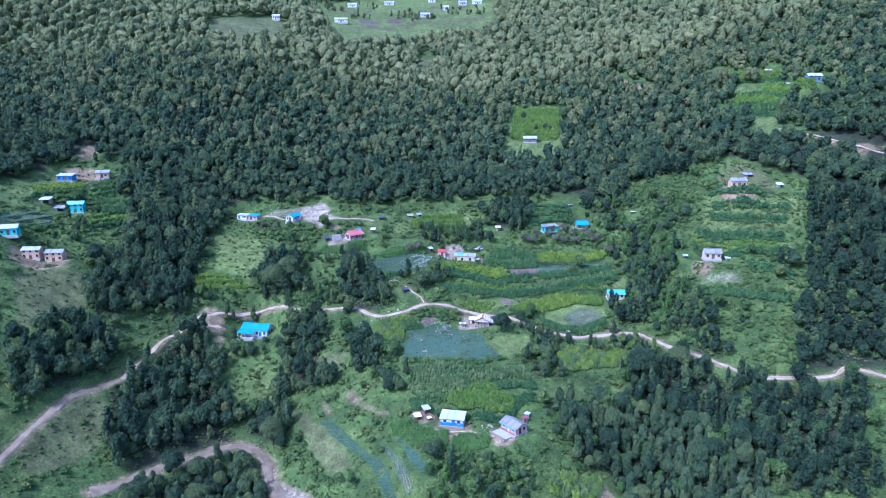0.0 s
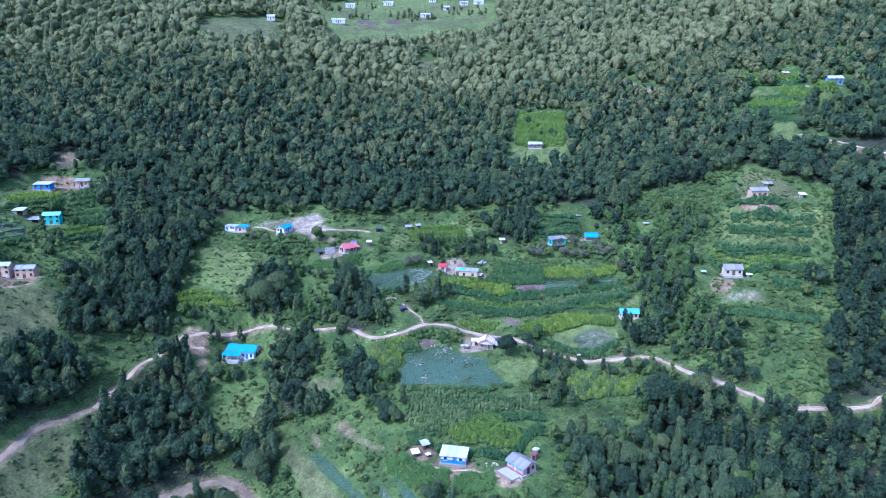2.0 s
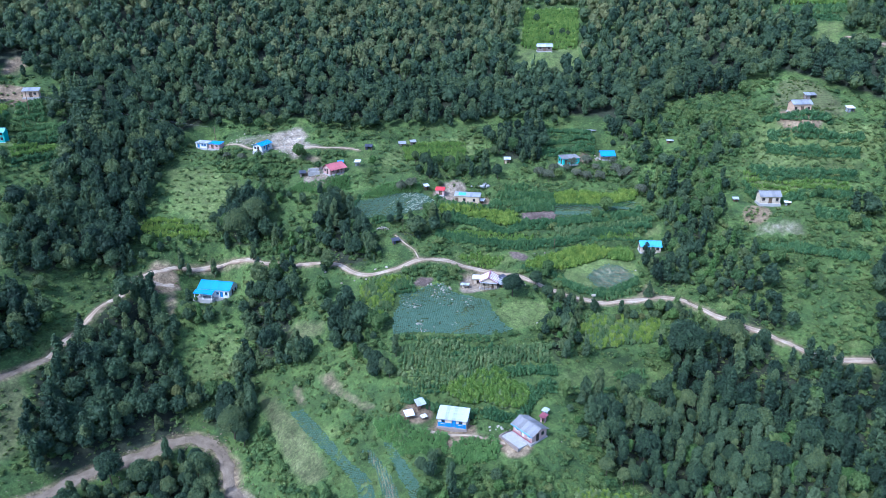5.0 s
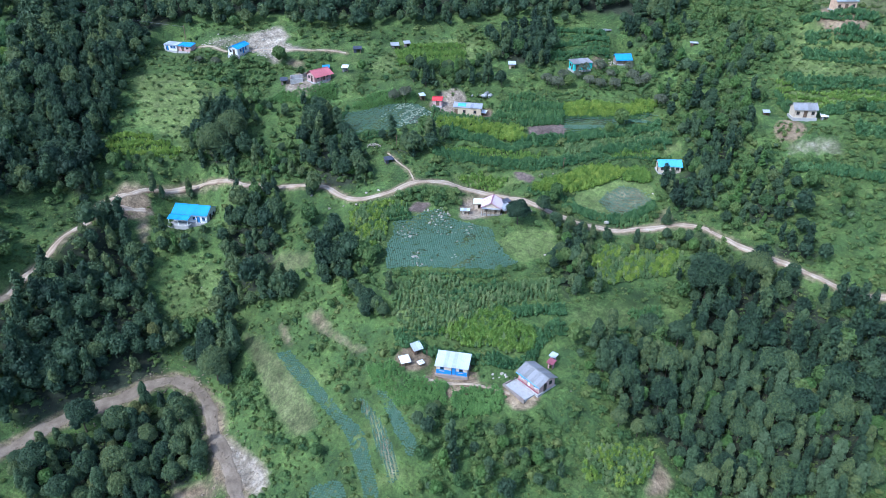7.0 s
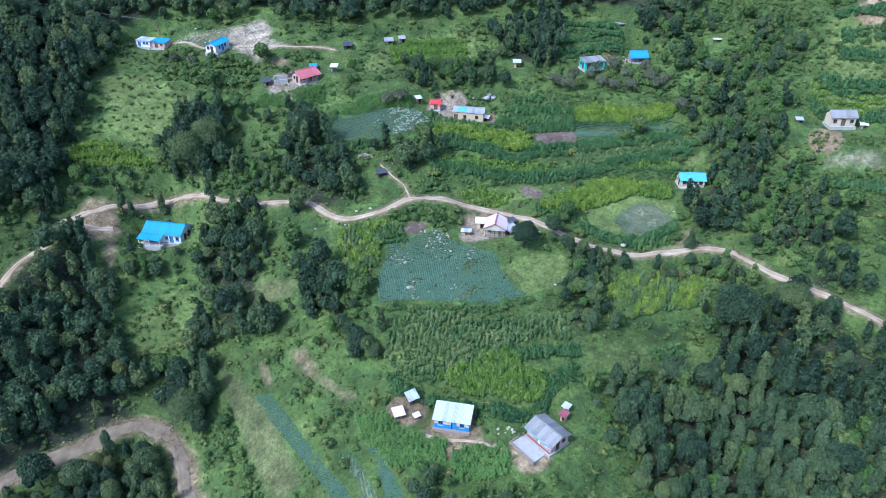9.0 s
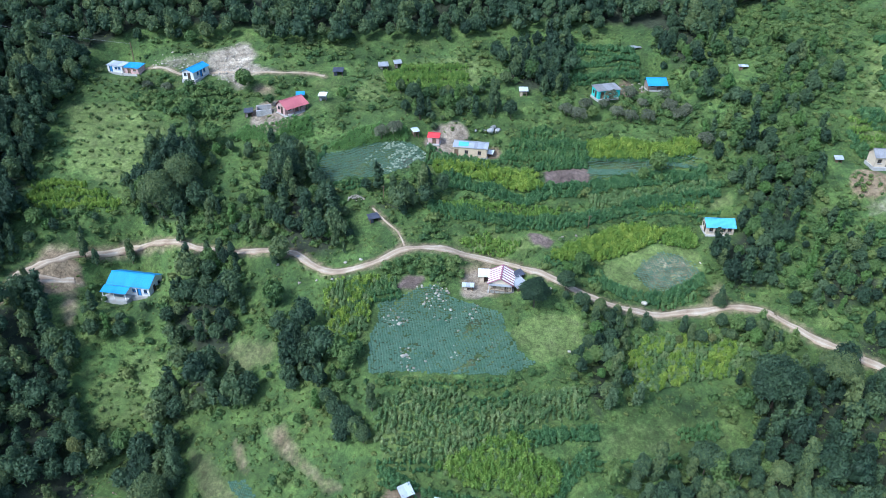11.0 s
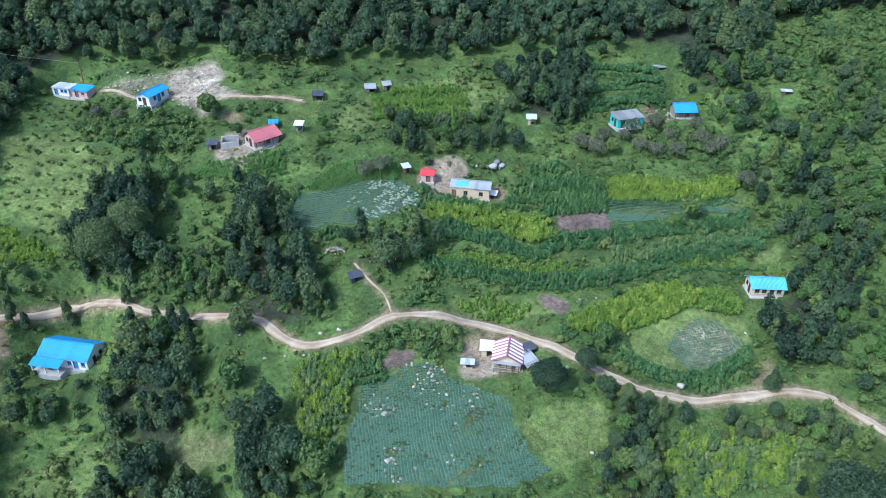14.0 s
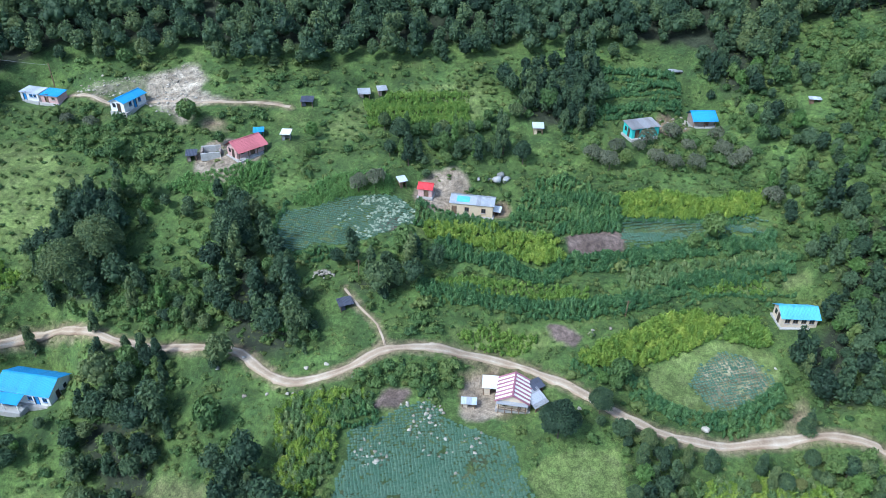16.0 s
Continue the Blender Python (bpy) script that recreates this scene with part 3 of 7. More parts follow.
FIELDS["maize_below"] = ("grey_maize", [(-11, 209), (-7, 210.5), (3, 210), (9, 207.5), (21, 211.5), (29, 213.5), (28, 207), (15.5, 204.5), (10, 202.5), (3, 199.5), (-2, 198.5), (-9.5, 200), (-11, 203.5)])
FIELDS["yellow_low"] = ("ripening", [(0, 198.5), (9, 201.5), (16.5, 203), (16.5, 198.5), (22, 197.5), (20.5, 193.5), (14.5, 192.5), (3, 196.5)])
FIELDS["pale_strip"] = ("pale", [(-49, 212.5), (-45, 210.5), (-40, 204.5), (-35, 198), (-28.5, 188), (-27, 183), (-31, 181.5), (-36, 187), (-41.5, 197.5), (-47, 207.5)])
FIELDS["cabbage_strip"] = ("cabbage", [(-40, 205), (-36, 203.5), (-30.5, 197), (-22, 185), (-16.5, 179), (-14.5, 173.5), (-12, 164.5), (-15, 165), (-17, 171), (-20, 179), (-27.5, 188.5), (-34, 196.5)])
FIELDS["bare_strip"] = ("sparse", [(-19, 186.5), (-16.5, 186), (-12.5, 180), (-9, 170.5), (-7.5, 166), (-10, 166), (-13, 173), (-15, 180)])
FIELDS["cabbage_strip_b"] = ("cabbage", [(-14, 187), (-11, 185.5), (-7, 176), (-4, 168.5), (-6, 168), (-9, 174), (-12, 183)])
FIELDS["cabbage_strip_c"] = ("cabbage", [(-26.5, 169), (-20.5, 169.5), (-18.5, 165.5), (-26.5, 167)])
FIELDS["scree_low"] = ("gravel", [(-50, 188), (-46.5, 185.5), (-41, 180.5), (-37.5, 176.5), (-36.5, 173), (-38, 171), (-41.5, 174.5), (-43.5, 173.5), (-46.5, 178), (-49.5, 183.5)])
FIELDS["yellow_mid"] = ("yellow", [(-1.5, 273.5), (4, 273.5), (16, 272.5), (25, 271.5), (26.5, 266.5), (21.5, 265), (15.5, 267), (10, 268.5), (2.5, 270.5)])
FIELDS["yellow_strip"] = ("yellow", [(39.5, 283), (44.5, 283.5), (51.5, 282), (60.5, 279.5), (67, 279.5), (66.5, 276.5), (63.5, 274.5), (56.5, 276), (47.5, 276.5), (39, 277)])
FIELDS["cabbage_upper"] = ("cabbage", [(39, 277.5), (64, 275), (67, 272), (67, 270.5), (54.5, 272.5), (43, 270.5), (39, 270), (38, 272)])
FIELDS["soil_mid"] = ("soil", [(27, 273), (38, 275), (38.5, 270), (28, 267.5)])
FIELDS["maize_bench"] = ("grey_maize", [(36.5, 264), (42, 266), (52.5, 266), (67.5, 266.5), (67.5, 263.5), (60.5, 263.5), (49, 263), (46.5, 261), (40.5, 258.5), (36.5, 260.5)])
FIELDS["yellow_tall"] = ("yellow", [(25, 244.5), (26, 246.5), (33.5, 250), (40.5, 253.5), (48.5, 256), (53.5, 253.5), (50.5, 250.5), (44, 247.5), (37.5, 245), (30.5, 244)])
FIELDS["green_tall"] = ("light", [(53.5, 254), (58.5, 254), (59.5, 248), (56.5, 248), (51, 250)])
FIELDS["green_round"] = ("lawn", [(37.5, 244.5), (44.5, 248), (50.5, 250), (59.5, 247), (59, 241), (51.5, 238.5), (45, 236.5), (36, 238.5)])
FIELDS["soil_round"] = ("sparse", [(43.5, 242), (46.5, 245.5), (50.5, 248), (52.5, 248), (56, 246.5), (58, 244.5), (58.5, 242), (56, 240.5), (53, 239), (48.5, 237.5), (46, 238), (45, 240)])
FIELDS["cabbage_left"] = ("cabbage", [(-29.5, 277.5), (-22, 278.5), (-18, 281), (-6.5, 282), (-2.5, 278), (-2, 275), (-6, 273.5), (-11.5, 270.5), (-18, 269), (-25.5, 268), (-29, 270)])
FIELDS["broad_left"] = ("broad", [(-54, 284), (-50, 287), (-41, 286), (-33, 288), (-31.5, 283), (-36, 281), (-43, 282), (-49, 282.5)])
FIELDS["broad_mid"] = ("broad", [(-27.5, 279), (-23.5, 283), (-19.5, 286.5), (-9, 288), (-6.5, 285), (-7.5, 282), (-15.5, 281), (-22, 278.5)])
FIELDS["light_upper"] = ("field", [(-25, 298.5), (-16, 310), (-1.5, 314), (14.5, 317), (14.5, 307.5), (9, 301), (-10, 301), (-18.5, 296)])
FIELDS["maize_up_a"] = ("light", [(-12, 310.5), (9.5, 312), (9, 302.5), (-11.5, 302)])
FIELDS["yellow_right"] = ("yellow_maize", [(40, 225.5), (56.5, 228), (62.5, 224.5), (61.5, 219), (50, 217), (37, 213)])
FIELDS["field_gr"] = ("meadow", [(28, 204.5), (36.5, 208.5), (54, 211), (59.5, 206), (44.5, 202.5), (27, 196)])
FIELDS["corn_gr"] = ("maize", [(44.5, 207), (54, 210), (54, 207), (44.5, 204.5)])
FIELDS["yellow_left"] = ("yellow", [(-99.5, 266), (-96.5, 271.5), (-87, 270.5), (-76.5, 266), (-78, 264), (-96, 263)])
FIELDS["slide"] = ("gravel", [(-65, 312), (-65, 315), (-60, 316.5), (-55, 319), (-51.5, 315), (-52.5, 311), (-45.5, 308), (-52, 306), (-52.5, 302.5), (-54, 301), (-57, 303.5), (-62.5, 306.5)])
FIELDS["slide_cut"] = ("rocky", [(-80, 313.5), (-72.5, 314), (-65.5, 316), (-56.5, 318.5), (-54.5, 317.5), (-60, 315), (-65, 311.5), (-76, 308)])
FIELDS["bare_yard"] = ("bare", [(6, 245), (12, 248), (16.5, 239), (12.5, 236.5), (5.5, 239.5)])
FIELDS["bare_pit"] = ("soil", [(21, 253), (24, 253), (27, 250), (25.5, 248), (22, 250)])
FIELDS["bare_ml"] = ("bare", [(-33, 211), (-29, 210.5), (-26.5, 206), (-22, 200.5), (-17, 197), (-19.5, 197.5), (-25, 202.5), (-30, 207)])
FIELDS["hill_field_a"] = ("pale", [(129.5, 319), (138, 315), (142.5, 294.5), (139.5, 291), (118, 289), (121.5, 307)])
FIELDS["hill_field_b"] = ("field", [(111, 293), (148, 284.5), (145.5, 274.5), (130, 263.5), (101, 271)])
FIELDS["rocky_hill"] = ("rocky", [(95.5, 251), (110, 250), (109, 244.5), (95, 248)])
FIELDS["clear_a"] = ("light", [(42.5, 417.5), (67, 411.5), (65, 395), (61.5, 375.5), (37, 381.5)])
FIELDS["clear_b"] = ("lawn", [(38.5, 399), (64.5, 391.5), (59.5, 357.5), (32.5, 362)])
FIELDS["clear_c"] = ("pale", [(-169.5, 534.5), (-148.5, 549.5), (-124, 566.5), (-113.5, 510.5), (-132.5, 495.5), (-152, 481.5)])
FIELDS["far_fields"] = ("field", [(-90.5, 583.5), (-120.5, 654.5), (-47.5, 732), (48.5, 692), (39.5, 576.5), (2.5, 586.5), (-15, 561), (-56.5, 539.5), (-76.5, 532)])
FIELDS["far_slide"] = ("bare", [(106.5, 443), (112.5, 425), (122.5, 415.5), (119, 409), (109.5, 420.5), (103, 436)])
FIELDS["lf_a"] = ("yellow", [(-173.5, 292.5), (-169.5, 302), (-157, 303.5), (-154.5, 297.5), (-171, 288.5)])
FIELDS["lf_b"] = ("maize", [(-149.5, 297), (-137, 307.5), (-135.5, 300), (-145, 289)])
FIELDS["lf_c"] = ("cabbage", [(-171, 265.5), (-164.5, 276.5), (-157, 276.5), (-155.5, 271), (-165.5, 255.5)])
FIELDS["lf_d"] = ("light", [(-146, 281), (-133, 297), (-130.5, 294), (-143, 276.5)])
FIELDS["lower_left"] = ("pale", [(-119.5, 196), (-110.5, 207.5), (-105.5, 201.5), (-103, 190), (-110.5, 178), (-116.5, 173.5), (-120.5, 180.5)])
FIELDS["yellow_bot"] = ("yellow_maize", [(29, 172.5), (44, 175.5), (43, 169), (35, 166), (28, 165.5)])
FIELDS["bare_bot"] = ("bare", [(44.5, 174.5), (47.5, 170), (44.5, 166), (40.5, 165.5)])
FIELDS["bare_red"] = ("bare", [(57.5, 235), (62, 239.5), (62, 235)])
FIELDS["pale_meadow"] = ("pale", [(-45.5, 228.5), (-42, 231.5), (-33.5, 228), (-34, 224.5), (-43, 225)])
FIELDS["lawn_meadow"] = ("meadow", [(-72, 217), (-73, 227.5), (-67, 234), (-58, 233.5), (-57, 228), (-60, 220), (-68, 216)])
FIELDS["pale_left"] = ("pale", [(-148, 233), (-144, 246), (-132, 245), (-126.5, 236.5), (-131, 220), (-136.5, 212.5)])
FIELDS["bend_cut"] = ("bare", [(-92, 252.5), (-90.5, 254), (-86.5, 255), (-84.5, 253.5), (-84.5, 250), (-83, 248.5), (-84.5, 245.5), (-87, 247.5), (-90, 247)])
FIELDS["gully"] = ("bare", [(-84.5, 245), (-82.5, 246.5), (-80.5, 241.5), (-80, 237), (-81.5, 237), (-83, 240.5)])
FIELDS["bare_m3"] = ("bare", [(-40, 212), (-38, 210.5), (-37, 207.5), (-36, 205), (-37.5, 206), (-39.5, 210)])
FIELDS["far_ter_a"] = ("light", [(150.5, 413.5), (169, 399.5), (183, 386.5), (180.5, 380), (167.5, 388), (149, 405.5)])
FIELDS["far_ter_d"] = ("light", [(170, 380.5), (180, 372.5), (175, 359), (167, 372)])
FIELDS["far_ter_f"] = ("light", [(181, 371.5), (184.5, 351), (181.5, 348), (174.5, 356)])
FIELDS["far_ter_b"] = ("light", [(156, 376.5), (171.5, 362), (168.5, 356), (150.5, 369.5)])
FIELDS["far_ter_c"] = ("maize", [(146, 367.5), (166, 354), (164, 351), (142, 364)])
FIELDS["far_ter_e"] = ("lawn", [(154.5, 351), (162.5, 346), (157, 333.5), (150.5, 338.5)])
FIELDS["far_ter_g"] = ("lawn", [(158.5, 386), (167.5, 377), (166, 372.5), (157, 380)])
FIELDS["far_slip"] = ("bare", [(166, 330), (171, 318.5), (182.5, 311.5), (191.5, 305.5), (190.5, 303), (180, 307), (184, 297), (180.5, 292), (179, 302.5), (177, 310.5), (168.5, 318.5)])
FIELDS["left_slip"] = ("bare", [(-170.5, 325), (-173, 335.5), (-169, 339.5), (-164.5, 335.5), (-166, 327)])
FIELDS["maize_up_b"] = ("light", [(-15, 310), (-2, 310.5), (-2, 302), (-13, 300)])
FIELDS["yellow_up"] = ("light", [(-1, 306), (9.5, 307), (9.5, 301), (0, 300.5)])
FIELDS["yellow_bench"] = ("light", [(48.5, 259.5), (52.5, 261.5), (58, 261.5), (64, 261), (63.5, 259.5), (57.5, 260), (52.5, 259.5)])
FIELDS["lawn_bench"] = ("lawn", [(64.5, 262.5), (70.5, 262), (71, 260), (66, 260.5)])
FIELDS["lawn_b2"] = ("lawn", [(4.5, 253), (25, 251.5), (25.5, 248), (13, 250), (3.5, 250.5)])
FIELDS["pale_slope"] = ("field", [(-99, 294.5), (-84.5, 297), (-67, 286), (-72.5, 281.5), (-74.5, 272.5), (-78.5, 270), (-91.5, 274)])
FIELDS["far_f1"] = ("pale", [(-80.5, 596), (-40.5, 620), (-14.5, 647.5), (37.5, 637.5), (37, 627.5), (-14, 628), (-30.5, 610.5), (-74.5, 583.5)])
FIELDS["far_f2"] = ("pale", [(-92, 647), (-50, 685.5), (-49, 675.5), (-90.5, 635.5)])
FIELDS["quarry_earth"] = ("bare", [(-59, 199), (-52.5, 198), (-49, 189), (-43, 182.5), (-37.5, 177), (-36.5, 172), (-44, 172.5), (-50, 177), (-54, 189.5)])
FIELDS["river_earth"] = ("bare", [(-92, 188), (-85, 193.5), (-80.5, 198), (-74.5, 200), (-73.5, 198), (-79, 193.5), (-85, 189.5), (-89.5, 186)])
FIELDS["scree_b"] = ("bare", [(-58.5, 177.5), (-52.5, 178.5), (-48.5, 175.5), (-48, 173), (-59, 175)])
FIELDS["soil_left"] = ("soil", [(-10, 275), (-5.5, 276), (-4, 274), (-6, 273), (-10, 272.5)])
FIELDS["maize_upper"] = ("maize", [(16.5, 273.5), (17, 278.5), (24, 287.5), (29, 288), (34.5, 284.5), (39, 282), (38, 275), (27, 272.5), (25.5, 275)])
FIELDS["maize_house"] = ("maize", [(-2.5, 279), (5, 276.5), (13.5, 273.5), (16.5, 273.5), (16, 272.5), (11.5, 271.5), (3.5, 273), (-2.5, 273)])
FIELDS["light_strip"] = ("light", [(0.5, 261.5), (7, 263), (14.5, 261.5), (23, 260.5), (30, 260), (29.5, 258), (22.5, 258), (13, 258.5), (5.5, 258.5)])
FIELDS["maize_road"] = ("maize", [(46, 234.5), (48.5, 235.5), (56, 236.5), (55.5, 235), (48.5, 233)])
FIELDS["red_slip"] = ("bare", [(-50.5, 301.5), (-48, 303), (-44.5, 301.5), (-44, 300), (-49, 299.5)])
FIELDS["maize_clump"] = ("maize", [(-18, 237), (-14, 238), (-8.5, 238), (-8, 236.5), (-12, 235.5), (-17, 234)])
FIELDS["corn_yard_a"] = ("broad", [(-16.5, 193.5), (-10, 190.5), (-6.5, 186.5), (1.5, 185), (1.5, 180), (-8.5, 181), (-15, 188.5)])
FIELDS["corn_yard_b"] = ("broad", [(2.5, 183), (11.5, 184), (13.5, 180.5), (12.5, 178), (2.5, 176.5)])
FIELDS["far_f4"] = ("pale", [(-12.5, 687), (40, 680), (39, 666), (-12.5, 673)])
FIELDS["far_f5"] = ("soil", [(-76, 616), (-37, 640.5), (-35.5, 630.5), (-72.5, 606.5)])
FIELDS["clear_d"] = ("pale", [(-17.5, 530), (-6.5, 530.5), (-6, 487), (-16, 486)])
FIELDS["far_ter_h"] = ("lawn", [(149.5, 338), (157, 332.5), (157.5, 327), (149, 330)])
FIELDS["left_top"] = ("meadow", [(-182, 284), (-178, 302), (-174.5, 313.5), (-158.5, 323), (-153, 319), (-155, 299.5), (-169.5, 285.5), (-177.5, 276)])
FIELDS["lf_e"] = ("maize", [(-156.5, 308), (-152, 317), (-144, 304), (-151, 297.5)])
FIELDS["hill_maize_d"] = ("light", [(100, 273), (111.5, 265.5), (128.5, 259.5), (127.5, 257), (110.5, 262), (98.5, 269)])
FIELDS["light_road"] = ("light", [(4.5, 251.5), (11.5, 253.5), (20, 250.5), (17, 249), (7.5, 250)])

TERRACED = [
    [(0, 254), (72, 256), (72, 290), (15, 290), (0, 276)], [(100, 262), (150, 272), (150, 296), (108, 296)],
    [(34, 375), (66, 372), (70, 410), (38, 417)], [(-182, 280), (-150, 250), (-126, 286), (-134, 314), (-162, 310)],
    [(150, 350), (190, 345), (190, 392), (152, 415)], [(-115, 580), (45, 588), (50, 700), (-115, 690)],
    [(-104, 262), (-58, 266), (-52, 300), (-92, 304)], [(34, 303), (63, 303), (63, 318), (34, 318)], [(-26, 294), (16, 298), (16, 319), (-20, 315)],
]
TERRACED += [[(92, 232), (128, 236), (150, 272), (146, 296), (108, 300), (96, 270)], [(-186, 288), (-150, 246), (-124, 282), (-134, 314), (-170, 318)]]
TERRACED += [FIELDS["lawn_meadow"][1], FIELDS["hill_field_b"][1], FIELDS["pale_left"][1]]
# Lines of tall maize and weeds on the lips of the terraces, with their width.
LIPS = []
LIPS.append((1.35, 1.3, [(2, 269), (10, 266.5), (15.5, 265), (21.5, 262.5), (27, 265.5), (32.5, 266.5), (39, 267), (48.5, 269), (59, 269), (66, 268.5)]))
LIPS.append((1.35, 1.25, [(-1, 260), (4.5, 258.5), (9.5, 258), (17.5, 256), (24.5, 255.5), (31, 256.5), (36, 257.5), (42.5, 259), (47, 261.5), (52, 262.5), (61.5, 263), (68, 263.5)]))
LIPS.append((0.8, 1, [(46.5, 257.5), (52.5, 260), (57.5, 260), (63.5, 259), (67.5, 258.5)]))
LIPS.append((0.95, 1.15, [(33.5, 238.5), (37, 238), (40, 236.5), (45.5, 235.5), (49.5, 236), (54, 238), (58.5, 240.5)]))
LIPS.append((0.7, 1, [(-29, 268), (-29.5, 272), (-29.5, 275.5), (-28, 278.5)]))
LIPS.append((0.7, 1, [(-28.5, 268), (-23, 266), (-17.5, 267)]))
LIPS.append((0.9, 1.15, [(23, 280.5), (28, 281), (35, 280.5), (39, 280)]))
LIPS.append((0.9, 1.15, [(25.5, 274), (30.5, 275.5), (38, 275)]))
LIPS.append((0.7, 1, [(-2, 280.5), (5, 277.5), (12.5, 274), (16.5, 273.5)]))
LIPS.append((0.5, 0.8, [(38.5, 276.5), (47.5, 276), (56, 275), (64, 274.5)]))
LIPS.append((0.9, 0.9, [(24.5, 244), (28.5, 243), (33, 242.5), (36.5, 240), (36, 238)]))
LIPS.append((0.7, 1.1, [(-17, 234), (-12, 235), (-8, 236)]))
LIPS.append((1.15, 1.15, [(-9.5, 197.5), (-2, 194), (5, 192.5), (14.5, 190), (20, 191.5), (22.5, 195.5), (27, 199.5)]))
LIPS.append((1, 1.2, [(11.5, 198.5), (13, 200.5), (17.5, 202), (22.5, 203), (29, 204)]))
LIPS.append((0.8, 1.1, [(21.5, 197.5), (24.5, 197.5), (28.5, 199.5)]))
LIPS.append((0.5, 0.9, [(-10.5, 199.5), (-2, 198.5), (4, 200), (11, 202.5), (15.5, 204)]))
LIPS.append((0.7, 1, [(3, 205), (9, 207.5), (13, 209)]))
LIPS.append((0.6, 0.8, [(-11, 213.5), (-2, 211), (7, 211.5), (13.5, 212.5)]))
LIPS.append((0.8, 0.9, [(27, 198), (34.5, 199), (44, 201.5)]))
LIPS.append((1.15, 1.45, [(112, 285), (119.5, 281.5), (139.5, 278)]))
LIPS.append((1.15, 1.45, [(109.5, 279.5), (119.5, 275.5), (135.5, 271.5)]))
LIPS.append((1.15, 1.45, [(102, 272), (112.5, 267.5), (130, 262.5)]))
LIPS.append((1.15, 1.45, [(98.5, 268), (111.5, 259.5), (127, 255.5)]))
LIPS.append((1.15, 1.45, [(114.5, 250.5), (122, 248), (126.5, 244.5)]))
LIPS.append((1.15, 1.45, [(94, 244), (110, 238), (122, 234)]))
LIPS.append((1.15, 1.45, [(113, 292.5), (120.5, 286), (132.5, 286)]))
LIPS.append((1.2, 1.2, [(147, 367.5), (157, 361.5), (167.5, 353.5)]))
LIPS.append((1.2, 1.2, [(141, 361.5), (154.5, 354.5), (163, 348)]))
LIPS.append((1.2, 1.2, [(155, 375), (165.5, 371), (172.5, 358.5)]))
LIPS.append((1.2, 1.2, [(148, 402), (164.5, 388.5), (179.5, 377.5)]))
LIPS.append((1.1, 1.2, [(-169.5, 285.5), (-163, 291.5), (-154.5, 297.5)]))
LIPS.append((1.1, 1.2, [(-145, 286.5), (-138.5, 293), (-132.5, 302)]))
LIPS.append((1.1, 1.2, [(-142, 275), (-136.5, 282.5), (-128.5, 291)]))
LIPS.append((1.1, 1.2, [(-164.5, 254), (-159, 262.5), (-153, 268.5)]))
LIPS.append((1.1, 1.2, [(-134.5, 277.5), (-130.5, 284.5), (-127.5, 288.5)]))
LIPS.append((1, 1.2, [(36.5, 309), (47.5, 311.5), (58, 311.5)]))
LIPS.append((1, 1.2, [(36.5, 304.5), (47, 306), (57.5, 308)]))
LIPS.append((1, 1.2, [(39.5, 316.5), (49.5, 316), (57, 314)]))


def soft_mask(x, y, polys):
    """1 within the polygons, falling to 0 over a few metres."""
    out = np.zeros(np.shape(x))
    for p in polys:
        d = off_line(x, y, [*p, p[0]])
        out = np.maximum(out, np.where(inside(x, y, p), 1.0, np.clip(1 - d / 4, 0, 1)))
    return out


RISE = 1.7


def terrace(x, y, z):
    m = soft_mask(x, y, TERRACED)
    k = np.floor(z / RISE)
    f = z / RISE - k
    flat = RISE * (k + 0.15 * f + 0.85 * np.clip((f - 0.72) / 0.28, 0, 1))
    return z + m * (flat - z)


def ground(x, y):
    z = height(x, y)
    near = np.clip((600 - np.asarray(y, float)) / 200, 0, 1)
    z = z + near * (0.22 * waves(x, y, 5.5, 1.0) + 0.10 * waves(x, y, 1.9, 2.0))
    return terrace(x, y, z)


def spread(lo, hi, fine, edges, grow=1.12):
    """Steps that are fine between lo and hi and grow outwards to the edges."""
    mid = list(np.arange(lo, hi, fine))
    for end, sign in ((edges[0], -1), (edges[1], 1)):
        p, s = (mid[0], fine) if sign < 0 else (mid[-1], fine)
        side = []
        while p * sign < end * sign:
            s = min(s * grow, 40)
            p += sign * s
            side.append(p)
        mid = side[::-1] + mid if sign < 0 else mid + side
    return np.array(mid)


